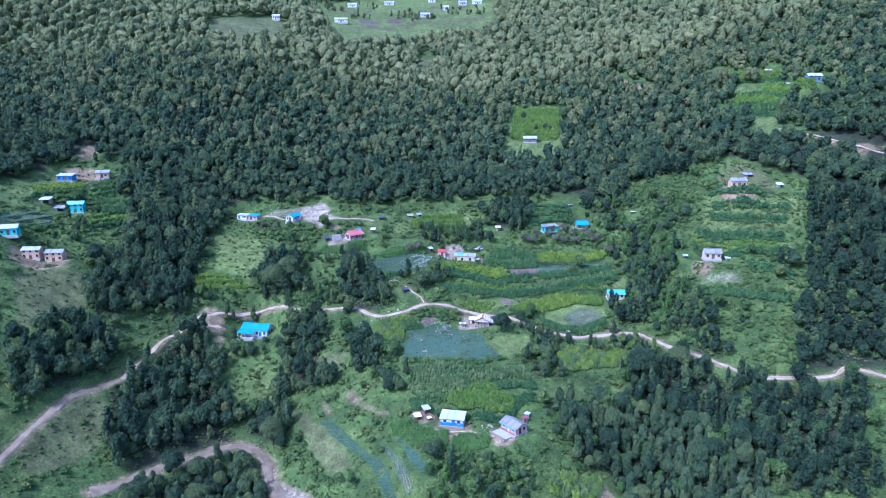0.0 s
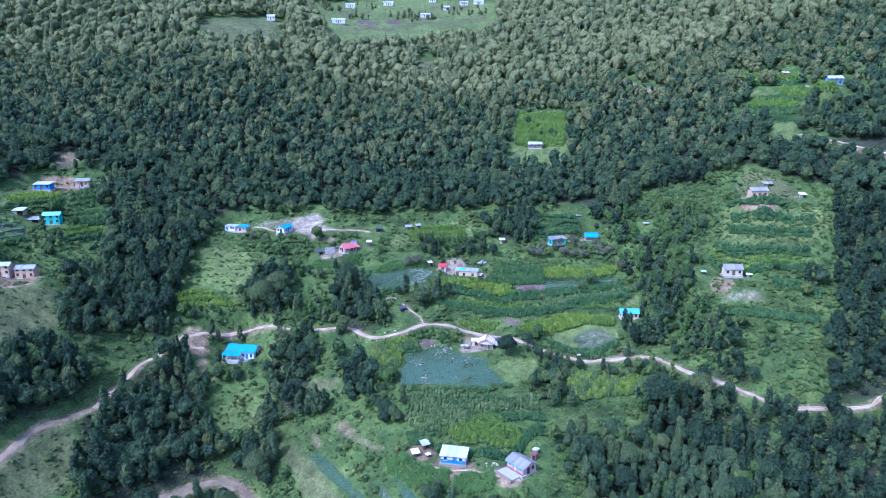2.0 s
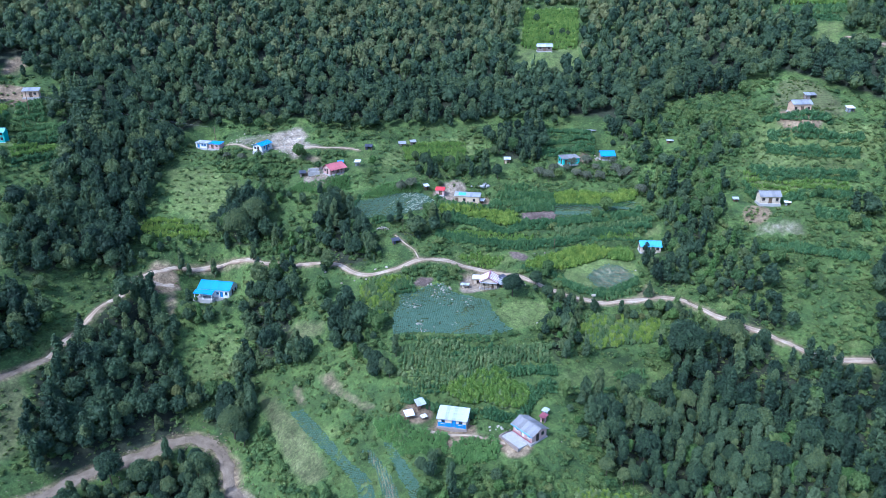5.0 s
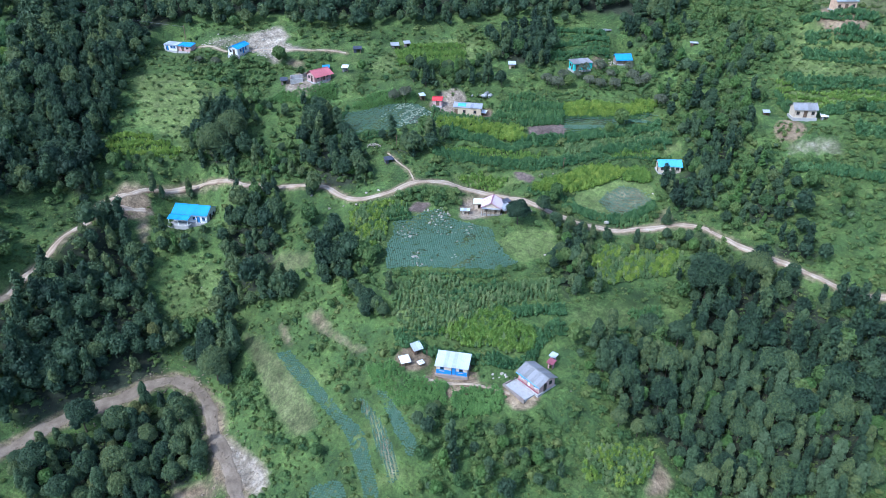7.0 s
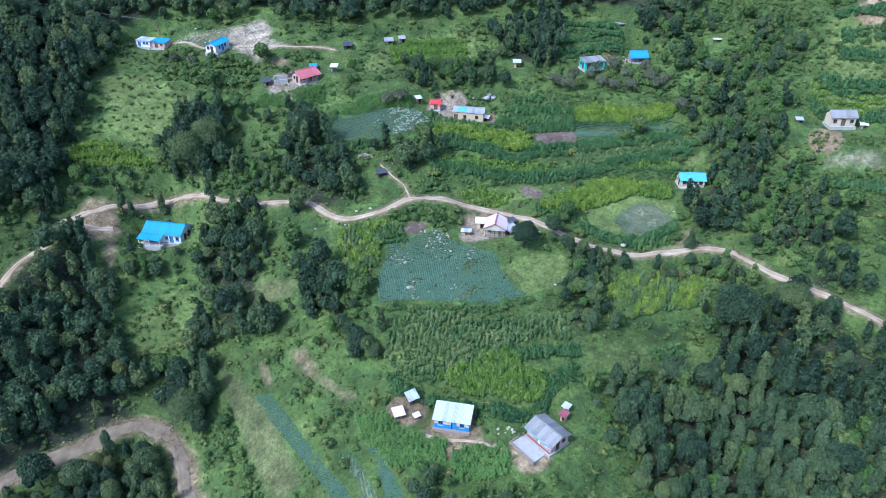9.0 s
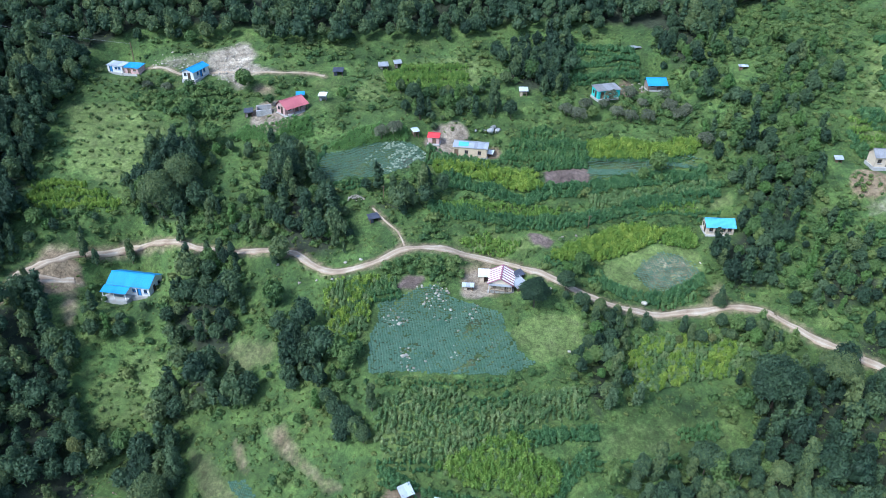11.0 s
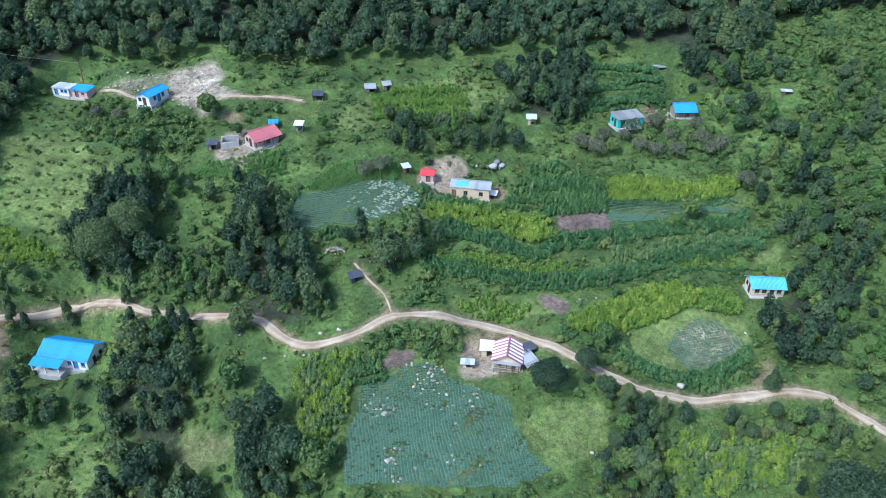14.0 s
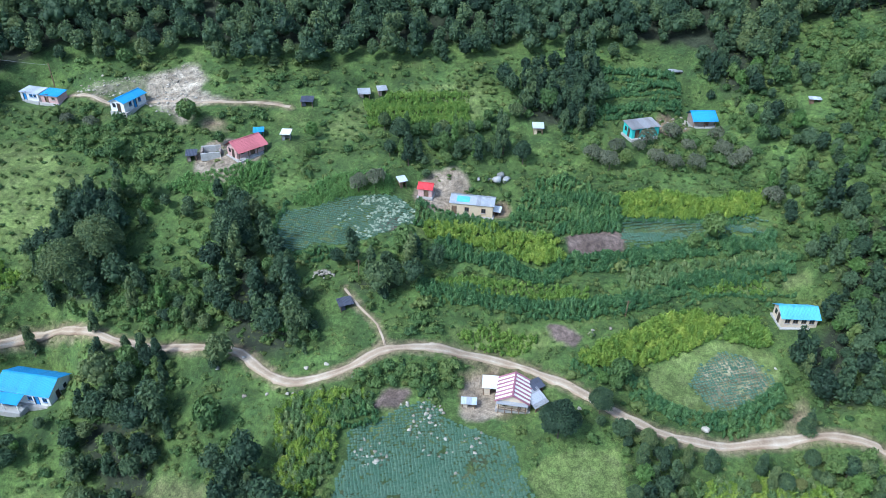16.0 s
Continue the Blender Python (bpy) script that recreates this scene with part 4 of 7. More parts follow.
def make_ground():
    xs, ys = spread(-112, 108, 1.25, (-1900, 1900), 1.06), spread(160, 322, 1.25, (-1500, 2600), 1.045)
    gx, gy = np.meshgrid(xs, ys)
    z = ground(gx.ravel(), gy.ravel()).reshape(gx.shape)
    z = z + 0.10 * np.clip(gy - 1400, 0, 2000) + 0.25 * np.clip(np.abs(gx) - 760, 0, 2000)
    cover = {k: np.zeros(gx.size) for k in ("bare", "pale", "lawn", "gravel", "shaded_litter", "earth", "yard")}
    # Forest floor cover: leaf litter with the trees' shade painted in.
    cover["shaded_litter"] = np.clip((gy - 5 - np.interp(gx, EDGE_X, EDGE_Y)).ravel() / 6, 0, 1) * 0.9 * np.clip((460 - gy.ravel()) / 90, 0, 1)
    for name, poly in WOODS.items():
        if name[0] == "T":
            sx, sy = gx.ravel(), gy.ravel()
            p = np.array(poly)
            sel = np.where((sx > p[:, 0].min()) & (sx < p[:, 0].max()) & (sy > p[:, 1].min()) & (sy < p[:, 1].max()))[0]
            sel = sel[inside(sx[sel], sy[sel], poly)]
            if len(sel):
                cover["shaded_litter"][sel] = np.maximum(cover["shaded_litter"][sel], np.clip(off_line(sx[sel], sy[sel], [*poly, poly[0]]) / 5, 0, 1) * 0.8)
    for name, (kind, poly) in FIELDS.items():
        cover["shaded_litter"] = np.where(inside(gx.ravel(), gy.ravel(), poly), 0, cover["shaded_litter"])
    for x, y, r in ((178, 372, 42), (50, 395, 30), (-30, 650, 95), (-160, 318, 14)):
        cover["shaded_litter"] *= np.clip((np.hypot(gx.ravel() - x, gy.ravel() - y) - r) / 8, 0, 1)
    for name, (kind, poly) in FIELDS.items():
        key, strength = SOILS.get(kind, (None, 0))
        if key:
            p = np.array(poly)
            sel = (gx.ravel() > p[:, 0].min() - 3) & (gx.ravel() < p[:, 0].max() + 3) & (gy.ravel() > p[:, 1].min() - 3) & (gy.ravel() < p[:, 1].max() + 3)
            sx, sy = gx.ravel()[sel], gy.ravel()[sel]
            d = off_line(sx, sy, [*poly, poly[0]])
            w = np.clip(0.5 + np.where(inside(sx, sy, poly), d, -d) / (1.6 if kind in TIDY else 4.5), 0, 1)
            cover[key][sel] = np.maximum(cover[key][sel], strength * w)
    for (line, half), name in zip(ROADS, ROAD_LINES):
        sel = (gx.ravel() > line[:, 0].min() - 8) & (gx.ravel() < line[:, 0].max() + 8) & (gy.ravel() > line[:, 1].min() - 8) & (gy.ravel() < line[:, 1].max() + 8)
        d = off_line(gx.ravel()[sel], gy.ravel()[sel], line)
        cover["earth"][sel] = np.maximum(cover["earth"][sel], np.clip(1.2 - (d - half) / 1.4, 0, 1) * 0.58)
    for x, y, r in YARDS:
        d = np.hypot(gx.ravel() - x, gy.ravel() - y)
        key = "yard" if (x, y) in PALE_YARDS else "earth"
        cover[key] = np.maximum(cover[key], np.clip((r - d) / 2.0, 0, 1))
    a = np.arange(gx.size).reshape(gx.shape)
    quads = np.stack([a[:-1, :-1], a[:-1, 1:], a[1:, 1:], a[1:, :-1]], -1).reshape(-1, 4)
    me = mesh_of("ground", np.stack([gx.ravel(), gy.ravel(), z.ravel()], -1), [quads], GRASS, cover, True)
    return tagged(new("ground", me), "green grassy hillside with worn earth and terrace steps", "ground", kind="structure")


SOILS = {"cabbage": ("bare", 0.36), "soil": ("bare", 1.0), "bare": ("earth", 0.9), "lawn": ("lawn", 1.0), "meadow": ("lawn", 0.5), "pale": ("pale", 1.0), "gravel": ("gravel", 1.0), "maize": ("lawn", 0.6), "sparse": ("yard", 0.5), "field": ("lawn", 0.8), "rocky": ("gravel", 0.54), "light": ("lawn", 0.7), "grey_maize": ("lawn", 0.5), "ripening": ("lawn", 0.6)}
PALE_YARDS = [(10, 241), (8, 238.5), (2.5, 284), (5, 286), (-42, 291)]
YARDS = [(10, 241, 5.2), (8, 238.5, 3.5), (3, 187, 6), (17, 182, 5), (-6, 192, 5), (-42, 291, 8), (2.5, 284, 6.5), (5, 286, 5), (14, 280, 4), (54, 301, 5), (98, 255, 5), (123, 288, 8), (-163, 312, 10), (-148, 248, 10), (-87, 248, 6)]
TIDY = ("yellow", "cabbage", "soil", "sparse", "maize", "lawn", "light", "grey_maize", "ripening")
make_ground()


def make_track(name, line, half, label):
    d = np.gradient(line, axis=0)
    d /= np.linalg.norm(d, axis=1)[:, None] + 1e-9
    side = np.stack([-d[:, 1], d[:, 0]], -1)
    cols = np.linspace(-1, 1, 9)
    n = len(line)
    wob = 1 + 0.16 * np.sin(np.arange(n) * 0.9) + 0.10 * np.sin(np.arange(n) * 2.3) + 0.12 * np.sin(np.arange(n) * 0.37 + half)
    pts = line[:, None] + side[:, None] * (cols * half)[None, :, None] * wob[:, None, None]
    z = ground(pts[..., 0], pts[..., 1]).max(axis=1, keepdims=True) * 0.35 + ground(pts[..., 0], pts[..., 1]) * 0.65
    z = z + 0.12 - 0.07 * np.exp(-((np.abs(cols) - 0.45) / 0.16) ** 2)[None] - 0.35 * (np.abs(cols) > 0.95)[None]
    a = np.arange(n * 9).reshape(n, 9)
    quads = np.stack([a[:-1, :-1], a[1:, :-1], a[1:, 1:], a[:-1, 1:]], -1).reshape(-1, 4)[:, ::-1]
    me = mesh_of(name, np.concatenate([pts, z[..., None]], -1).reshape(-1, 3), [quads], MUD if name in ("river_track", "quarry_track", "valley_road") else ROAD, {"tint": (np.interp(np.abs(cols), [0, 0.25, 0.45, 0.7, 1.0], [0.45, 0.5, 0.85, 0.6, 0.1])[None] + 0.3 * waves(pts[..., 0], pts[..., 1], 2.5, 1.0)).ravel()}, True)
    return tagged(new(name, me), label, "road", kind="structure")


for (line, half), name in zip(ROADS, ROAD_LINES):
    make_track(name, line, half, "brown muddy track between the trees of the valley" if name in ("river_track", "quarry_track") else "pale rutted dirt road winding across the slope")


# ---- houses ----
def boxes(items):
    """A mesh of boxes: centre and size of each."""
    bm = bmesh.new()
    for cx, cy, cz, sx, sy, sz in items:
        r = bmesh.ops.create_cube(bm, size=1.0)
        bmesh.ops.scale(bm, vec=(sx, sy, sz), verts=r["verts"])
        bmesh.ops.translate(bm, vec=(cx, cy, cz), verts=r["verts"])
    return bm


def wall_with_holes(length, high, thick, holes, y, base=0.0):
    """One solid wall along x at depth y with holes: middle, width, sill, height."""
    xs = sorted({-length / 2, length / 2, *(round(m + s * w / 2, 3) for m, w, _, _ in holes for s in (-1, 1))})
    zs = sorted({0.0, high, *(round(v, 3) for _, _, sill, h in holes for v in (sill, sill + h) if 0 < v < high)})
    nx, nz = len(xs) - 1, len(zs) - 1

    def solid(i, k):
        if not (0 <= i < nx and 0 <= k < nz):
            return False
        cx, cz = (xs[i] + xs[i + 1]) / 2, (zs[k] + zs[k + 1]) / 2
        return not any(abs(cx - m) < w / 2 and sill < cz < sill + h for m, w, sill, h in holes)

    bm, at = bmesh.new(), {}

    def v(i, k, back):
        key = (i, k, back)
        if key not in at:
            at[key] = bm.verts.new((xs[i], y + thick * (0.5 if back else -0.5), base + zs[k]))
        return at[key]

    for i in range(nx):
        for k in range(nz):
            if solid(i, k):
                bm.faces.new((v(i, k, 0), v(i + 1, k, 0), v(i + 1, k + 1, 0), v(i, k + 1, 0)))
                bm.faces.new((v(i, k + 1, 1), v(i + 1, k + 1, 1), v(i + 1, k, 1), v(i, k, 1)))
                for di, dk, a, b in ((-1, 0, (i, k), (i, k + 1)), (1, 0, (i + 1, k + 1), (i + 1, k)), (0, -1, (i + 1, k), (i, k)), (0, 1, (i, k + 1), (i + 1, k + 1))):
                    if not solid(i + di, k + dk):
                        bm.faces.new((v(*a, 0), v(*b, 0), v(*b, 1), v(*a, 1)))
    bmesh.ops.recalc_face_normals(bm, faces=bm.faces)
    return bm


def sheet_mesh(name, width, length, mat, ribs=4):
    """A ribbed roofing sheet that lies in the xy plane, from x 0 and y 0 on, 25 mm deep."""
    bm = bmesh.new()
    n = ribs * 2
    xs = [width * i / n for i in range(n + 1)]
    rows = []
    for y in (0, length):
        for dz in (0.0, -0.03):
            rows.append([bm.verts.new((x, y, dz + (0.035 if i % 2 else 0.0))) for i, x in enumerate(xs)])
    near_top, near_low, far_top, far_low = rows
    for i in range(n):
        bm.faces.new((near_top[i], near_top[i + 1], far_top[i + 1], far_top[i]))
        bm.faces.new((near_low[i + 1], near_low[i], far_low[i], far_low[i + 1]))
        bm.faces.new((near_low[i], near_low[i + 1], near_top[i + 1], near_top[i]))
        bm.faces.new((far_top[i], far_top[i + 1], far_low[i + 1], far_low[i]))
    me = bpy.data.meshes.new(name)
    bm.to_mesh(me)
    bm.free()
    me.materials.append(mat)
    return me


def slope(roof, x0, x1, y_eave, z_eave, y_top, z_top, mats, wide=0.95):
    """Sheets side by side on one slope, from the eave up to the ridge."""
    n = max(2, round((x1 - x0) / wide))
    w = (x1 - x0) / n
    run = math.hypot(y_top - y_eave, z_top - z_eave)
    pitch = math.degrees(math.atan2(z_top - z_eave, abs(y_top - y_eave)))
    meshes = [sheet_mesh("sheet", w * 1.04, run, m) for m in mats]
    for i in range(n):
        jut = rng.uniform(-0.05, 0.05)
        lift = 0.012 * (i % 2)
        me = meshes[i % len(meshes)] if len(mats) > 1 else meshes[0]
        if y_top > y_eave:
            m = pose(x0 + i * w, y_eave + jut, z_eave + lift, pitch, 0, 0)
        else:
            m = pose(x0 + (i + 1) * w, y_eave + jut, z_eave + lift, pitch, 0, 180)
        part_of("sheet", me, roof, m)


def window(root, mid, y, w, sill, h, frame_mat, base):
    win = part("window", boxes([(mid, y, base + sill + 0.04, w, 0.12, 0.08), (mid, y, base + sill + h - 0.04, w, 0.12, 0.08), (mid - w / 2 + 0.04, y, base + sill + h / 2, 0.08, 0.12, h - 0.16), (mid + w / 2 - 0.04, y, base + sill + h / 2, 0.08, 0.12, h - 0.16), (mid, y, base + sill + h / 2, 0.05, 0.08, h - 0.16)]), frame_mat, root)
    part("pane", boxes([(mid, y + 0.03, base + sill + h / 2, w - 0.1, 0.02, h - 0.1)]), GLASS, win)
    part("window_sill", boxes([(mid, y - 0.12, base + sill - 0.02, w + 0.16, 0.26, 0.06)]), CONCRETE, win)


def house(name, x, y, yaw, length, deep, high, rise, roof_mats, wall_mat, label, doors=(0,), windows=(), gable_doors=(), eave=0.45, shed=False,
          plinth=0.35, porch=0.0, trim=WOOD, category="house", back_mats=None, storeys=1, band=None, sink=0.8, z=None, wide=0.95):
    """A house whose front looks along -y before its turn. doors and windows: their middles along the front. porch: depth of a posted veranda.
    band: colour of a painted lower wall."""
    k = 0.8
    length, deep, high, rise, porch, eave = length * k, deep * k, high * 0.9, rise * 0.85, porch * k, eave * 0.8
    doors, windows = [u * k for u in doors], [u * k for u in windows]
    root = new(name)
    zb = float(ground(x, y)) if z is None else z
    root.matrix_basis = pose(x, y, zb, 0, 0, yaw)
    t = 0.22
    part("plinth", boxes([(0, -0.15, (plinth - sink) / 2, length + 0.5, deep + 0.8, plinth + sink)]), CONCRETE if band is None else BRICK_WALL, root)
    hh = high / storeys
    holes = []
    for level in range(storeys):
        lift = level * hh
        holes += [(u, 0.95, lift, min(1.9, hh - 0.3)) if level == 0 else (u, 0.9, lift + 0.8, 0.95) for u in doors]
        holes += [(u, 0.9, lift + 0.8, min(1.0, hh - 1.1) if storeys == 1 else 0.95) for u in windows]
    back_high = high if not shed else high + rise
    part("front_wall", wall_with_holes(length, high, t, holes, -deep / 2 + t / 2, plinth), wall_mat, root)
    part("back_wall", boxes([(0, deep / 2 - t / 2, plinth + back_high / 2, length, t, back_high)]), wall_mat, root)
    for side in (-1, 1):
        bm = bmesh.new()
        xa, xb = side * (length / 2 - t), side * length / 2
        prof = [(-deep / 2 + t, plinth), (deep / 2 - t, plinth), (deep / 2 - t, plinth + back_high), (0, plinth + high + (0 if shed else rise * 0.98)), (-deep / 2 + t, plinth + high)]
        if shed:
            prof.pop(3)
        a = [bm.verts.new((xa, py, pz)) for py, pz in prof]
        b = [bm.verts.new((xb, py, pz)) for py, pz in prof]
        bm.faces.new(a)
        bm.faces.new(b[::-1])
        for i in range(len(prof)):
            j = (i + 1) % len(prof)
            bm.faces.new((a[i], b[i], b[j], a[j]))
        bmesh.ops.recalc_face_normals(bm, faces=bm.faces)
        part("gable_wall", bm, wall_mat, root)
        if (side < 0 and "left" in gable_doors) or (side > 0 and "right" in gable_doors):
            part("side_door", boxes([(side * (length / 2 + 0.015), -deep * 0.12, plinth + 0.95, 0.06, 0.9, 1.9)]), DARK_WOOD, root)
            part("side_window", boxes([(side * (length / 2 + 0.015), deep * 0.22, plinth + 1.35, 0.06, 0.8, 0.9)]), GLASS, root)
    if band is not None:
        holes = [(u, 0.95, 0.0, 1.9) for u in doors]
        part("painted_band", wall_with_holes(length, high * 0.5, 0.03, holes, -deep / 2 - 0.016, plinth), band, root)
    for u in doors:
        leaf = part("door", boxes([(u, -deep / 2 + 0.14, plinth + 0.95, 0.9, 0.06, 1.9)]), trim, root)
        part("door_frame", boxes([(u - 0.47, -deep / 2 + 0.06, plinth + 0.97, 0.07, 0.2, 1.95), (u + 0.47, -deep / 2 + 0.06, plinth + 0.97, 0.07, 0.2, 1.95)]), DARK_WOOD, leaf)
    for level in range(storeys):
        for u in (windows if level == 0 else (*windows, *doors)):
            window(root, u, -deep / 2 + 0.05, 0.9, 0.8, min(1.0, high / storeys - 1.1) if storeys == 1 else 0.95, trim, plinth + level * high / storeys)
    roof = part("roof", boxes([(0, 0, plinth + high + (rise / 2 if shed else rise - 0.1), length + eave, 0.1, 0.12)]), WOOD, root)
    for yy, zz in ((-deep / 2 + 0.05, plinth + high - 0.03), (deep / 2 - 0.05, plinth + back_high - 0.03)):
        part("roof_beam", boxes([(0, yy, zz, length + eave, 0.1, 0.12)]), WOOD, root)
    x0, x1 = -length / 2 - eave, length / 2 + eave
    if shed:
        kk = rise / deep
        slope(roof, x0, x1, -deep / 2 - eave - porch, plinth + high - kk * (eave + porch) + 0.05, deep / 2 + eave, plinth + high + rise + kk * eave + 0.05, roof_mats, wide)
    else:
        kk = rise / (deep / 2)
        slope(roof, x0, x1, -deep / 2 - eave - porch, plinth + high - kk * (eave + porch * 0.5) + 0.05, 0, plinth + high + rise + 0.05, roof_mats, wide)
        slope(roof, x0, x1, deep / 2 + eave, plinth + high - kk * eave + 0.05, 0, plinth + high + rise + 0.05, back_mats or roof_mats, wide)
        part("ridge_cap", boxes([(0, 0, plinth + high + rise + 0.09, x1 - x0, 0.34, 0.04)]), roof_mats[0], roof)
    if porch:
        n = max(3, round(length / 2.2) + 1)
        for i in range(n):
            part("post", boxes([(-length / 2 + length * i / (n - 1), -deep / 2 - porch + 0.1, (plinth + high - 0.4) / 2 - 0.2, 0.13, 0.13, plinth + high - 0.3)]), trim, root)
        part("veranda_floor", boxes([(0, -deep / 2 - porch / 2 - 0.2, plinth / 2 - 0.4, length + 0.3, porch + 0.3, plinth + 0.7)]), CONCRETE, root)
    return tagged(root, label, category)


def shed_hut(name, x, y, yaw, w, d, h, roof_mat, wall_mat, label, tilt=0.25, category="shed"):
    """A small lean-to hut on four posts with low walls and one sloping roof of sheets."""
    w, d, h = w * 0.72, d * 0.75, h * 0.9
    root = new(name)
    root.matrix_basis = pose(x, y, float(ground(x, y)), 0, 0, yaw)
    for sx in (-1, 1):
        for sy in (-1, 1):
            part("post", boxes([(sx * (w / 2 - 0.06), sy * (d / 2 - 0.06), (h + (tilt * d / 2 if sy > 0 else -tilt * d / 2)) / 2 - 0.3, 0.12, 0.12, h + 0.6)]), WOOD, root)
    for sx in (-1, 1):
        part("side_wall", boxes([(sx * (w / 2 - 0.08), 0, h * 0.4, 0.06, d - 0.3, h * 0.8 + 0.5)]), wall_mat, root)
    part("back_wall", boxes([(0, d / 2 - 0.08, h * 0.42, w - 0.3, 0.06, h * 0.84 + 0.5)]), wall_mat, root)
    part("front_wall", boxes([(-w * 0.28, -d / 2 + 0.08, h * 0.35, w * 0.36, 0.06, h * 0.7 + 0.5)]), wall_mat, root)
    roof = part("roof", boxes([(0, -d / 2 + 0.1, h - tilt * d / 2, w + 0.3, 0.08, 0.08)]), WOOD, root)
    part("roof_beam", boxes([(0, d / 2 - 0.1, h + tilt * d / 2, w + 0.3, 0.08, 0.08)]), WOOD, root)
    slope(roof, -w / 2 - 0.25, w / 2 + 0.25, -d / 2 - 0.3, h - tilt * (d / 2 + 0.3) + 0.06, d / 2 + 0.3, h + tilt * (d / 2 + 0.3) + 0.06, [roof_mat])
    return tagged(root, label, category)


# Houses of the near village.
house("house", 65.5, 254.0, -4, 7.6, 5.0, 2.3, 1.3, [SKY_TIN], CREAM_WALL, "cream plastered house with a sky-blue tin roof", doors=(), windows=(-2.6, -0.9, 0.9, 2.6), gable_doors=("left",))
hall = house("school_hall", -70.3, 249.8, -11, 12.8, 7.2, 2.8, 1.8, [BLUE_TIN], WHITE_WALL, "long whitewashed hall with a bright blue tin roof", doors=(3.2,), windows=(1.6, 5.2), gable_doors=("right",), trim=BLUE_WALL, category="school", sink=2.6, z=float(ground(-70.3, 249.8)) + 1.3)
porch_roof = part("porch_roof", boxes([(-2.6, -4.85, 2.05, 6.2, 0.1, 0.1)]), WOOD, hall)
slope(porch_roof, -5.8, 0.6, -5.3, 2.05, -3.2, 2.62, [BLUE_TIN])
for px in (-5.4, -2.6, 0.3):
    part("porch_post", boxes([(px, -5.0, 0.8, 0.14, 0.14, 2.4)]), WHITE_WALL, hall)
part("porch_floor", boxes([(-2.6, -4.4, -0.85, 6.4, 2.0, 2.1)]), CONCRETE, hall)
house("house", -38.4, 292.2, 46, 8.2, 4.6, 2.4, 1.4, [RED_TIN], PINK_WALL, "dusty pink house with a rose-red tin roof", doors=(0.5,), windows=(-2.3, 2.4), porch=1.2, gable_doors=("left",))
shed_hut("shed", -37.0, 299.0, 8, 2.6, 1.8, 1.7, BLUE_TIN, TEAL_WALL, "small blue tin-roofed shed behind the pink house")
shed_hut("shed", -30.3, 295.6, -6, 2.4, 2.0, 1.8, WHITE_SHEET, GREY_TIN, "small shed with a white sheet roof")
shed_hut("shed", -49.6, 291.0, 10, 2.6, 2.2, 1.5, DARK_SHEET, BRICK_WALL, "small shed under a dark tarpaulin")
house("hut", -0.3, 284.6, -12, 3.5, 3.0, 2.0, 0.9, [BRIGHT_RED], PINK_WALL, "small pink hut with a bright red sheet roof", doors=(0.3,), eave=0.3, plinth=0.2, category="hut")
long_house = house("long_house", 9.2, 279.8, -12, 10.6, 5.0, 2.9, 1.0, [GREY_TIN], OCHRE_WALL, "ochre mud-plastered house with a grey tin roof and blue patch", doors=(-4.4,), windows=(-1.2, 3.0), eave=0.35, plinth=0.14)
tarp = part("roof_tarpaulin", boxes([(0, 0, 0, 2.6, 1.5, 0.03)]), SKY_TIN, long_house)
tarp.matrix_basis = pose(-1.8, -1.1, 3.26, math.degrees(math.atan2(0.85, 2.0)))
shed_hut("shed", 13.9, 278.6, -20, 1.9, 1.6, 1.3, WHITE_SHEET, WOOD, "low shed with a white sheet lid")
shed_hut("shed", -5.3, 285.6, 25, 1.9, 1.8, 1.6, PALE_TIN, WOOD, "small grey tin shed on posts")
shed_hut("shed", 24.2, 299.6, -3, 2.8, 2.2, 1.9, PALE_TIN, OCHRE_WALL, "lone small shed with a pale tin roof")
shed_hut("stone_shed", -15.0, 313.2, 8, 3.4, 2.6, 1.4, GREY_TIN, BRICK_WALL, "low stone byre with a weathered roof")
shed_hut("stone_shed", -10.9, 314.6, 14, 2.6, 2.2, 1.4, GREY_TIN, BRICK_WALL, "low stone byre with a weathered roof")
house("house", 61.6, 304.0, 2, 6.2, 4.2, 2.1, 1.2, [BLUE_TIN], BRICK_WALL, "stone house with a blue tin roof and veranda", doors=(0.8,), windows=(-1.6,), porch=1.1)
house("house", 46.8, 299.0, 16, 8.2, 4.8, 2.4, 0.6, [SLATE_TIN], TEAL_WALL, "turquoise house with a flat weathered grey roof", doors=(-2.6,), windows=(), eave=0.35, gable_doors=("left",), shed=True)
house("house", -66.6, 305.2, 72, 9.0, 4.4, 2.4, 0.9, [BLUE_TIN], WHITE_WALL, "whitewashed house with a blue tin roof", doors=(0.0,), windows=(-1.9, 1.9), gable_doors=("left",), trim=BLUE_WALL)
house("house", -90.6, 311.5, -18, 6.2, 3.6, 2.0, 0.4, [PALE_TIN], WHITE_WALL, "whitewashed house with blue doors and pale roof", doors=(-1.6,), windows=(0.6, 2.0), shed=True, trim=BLUE_WALL, eave=0.3)
house("house", -85.2, 309.7, -18, 5.8, 3.8, 1.9, 0.6, [BLUE_TIN], PINK_WALL, "pink-walled annexe with a blue tin roof", doors=(-0.9,), windows=(1.4,), shed=True, eave=0.3)

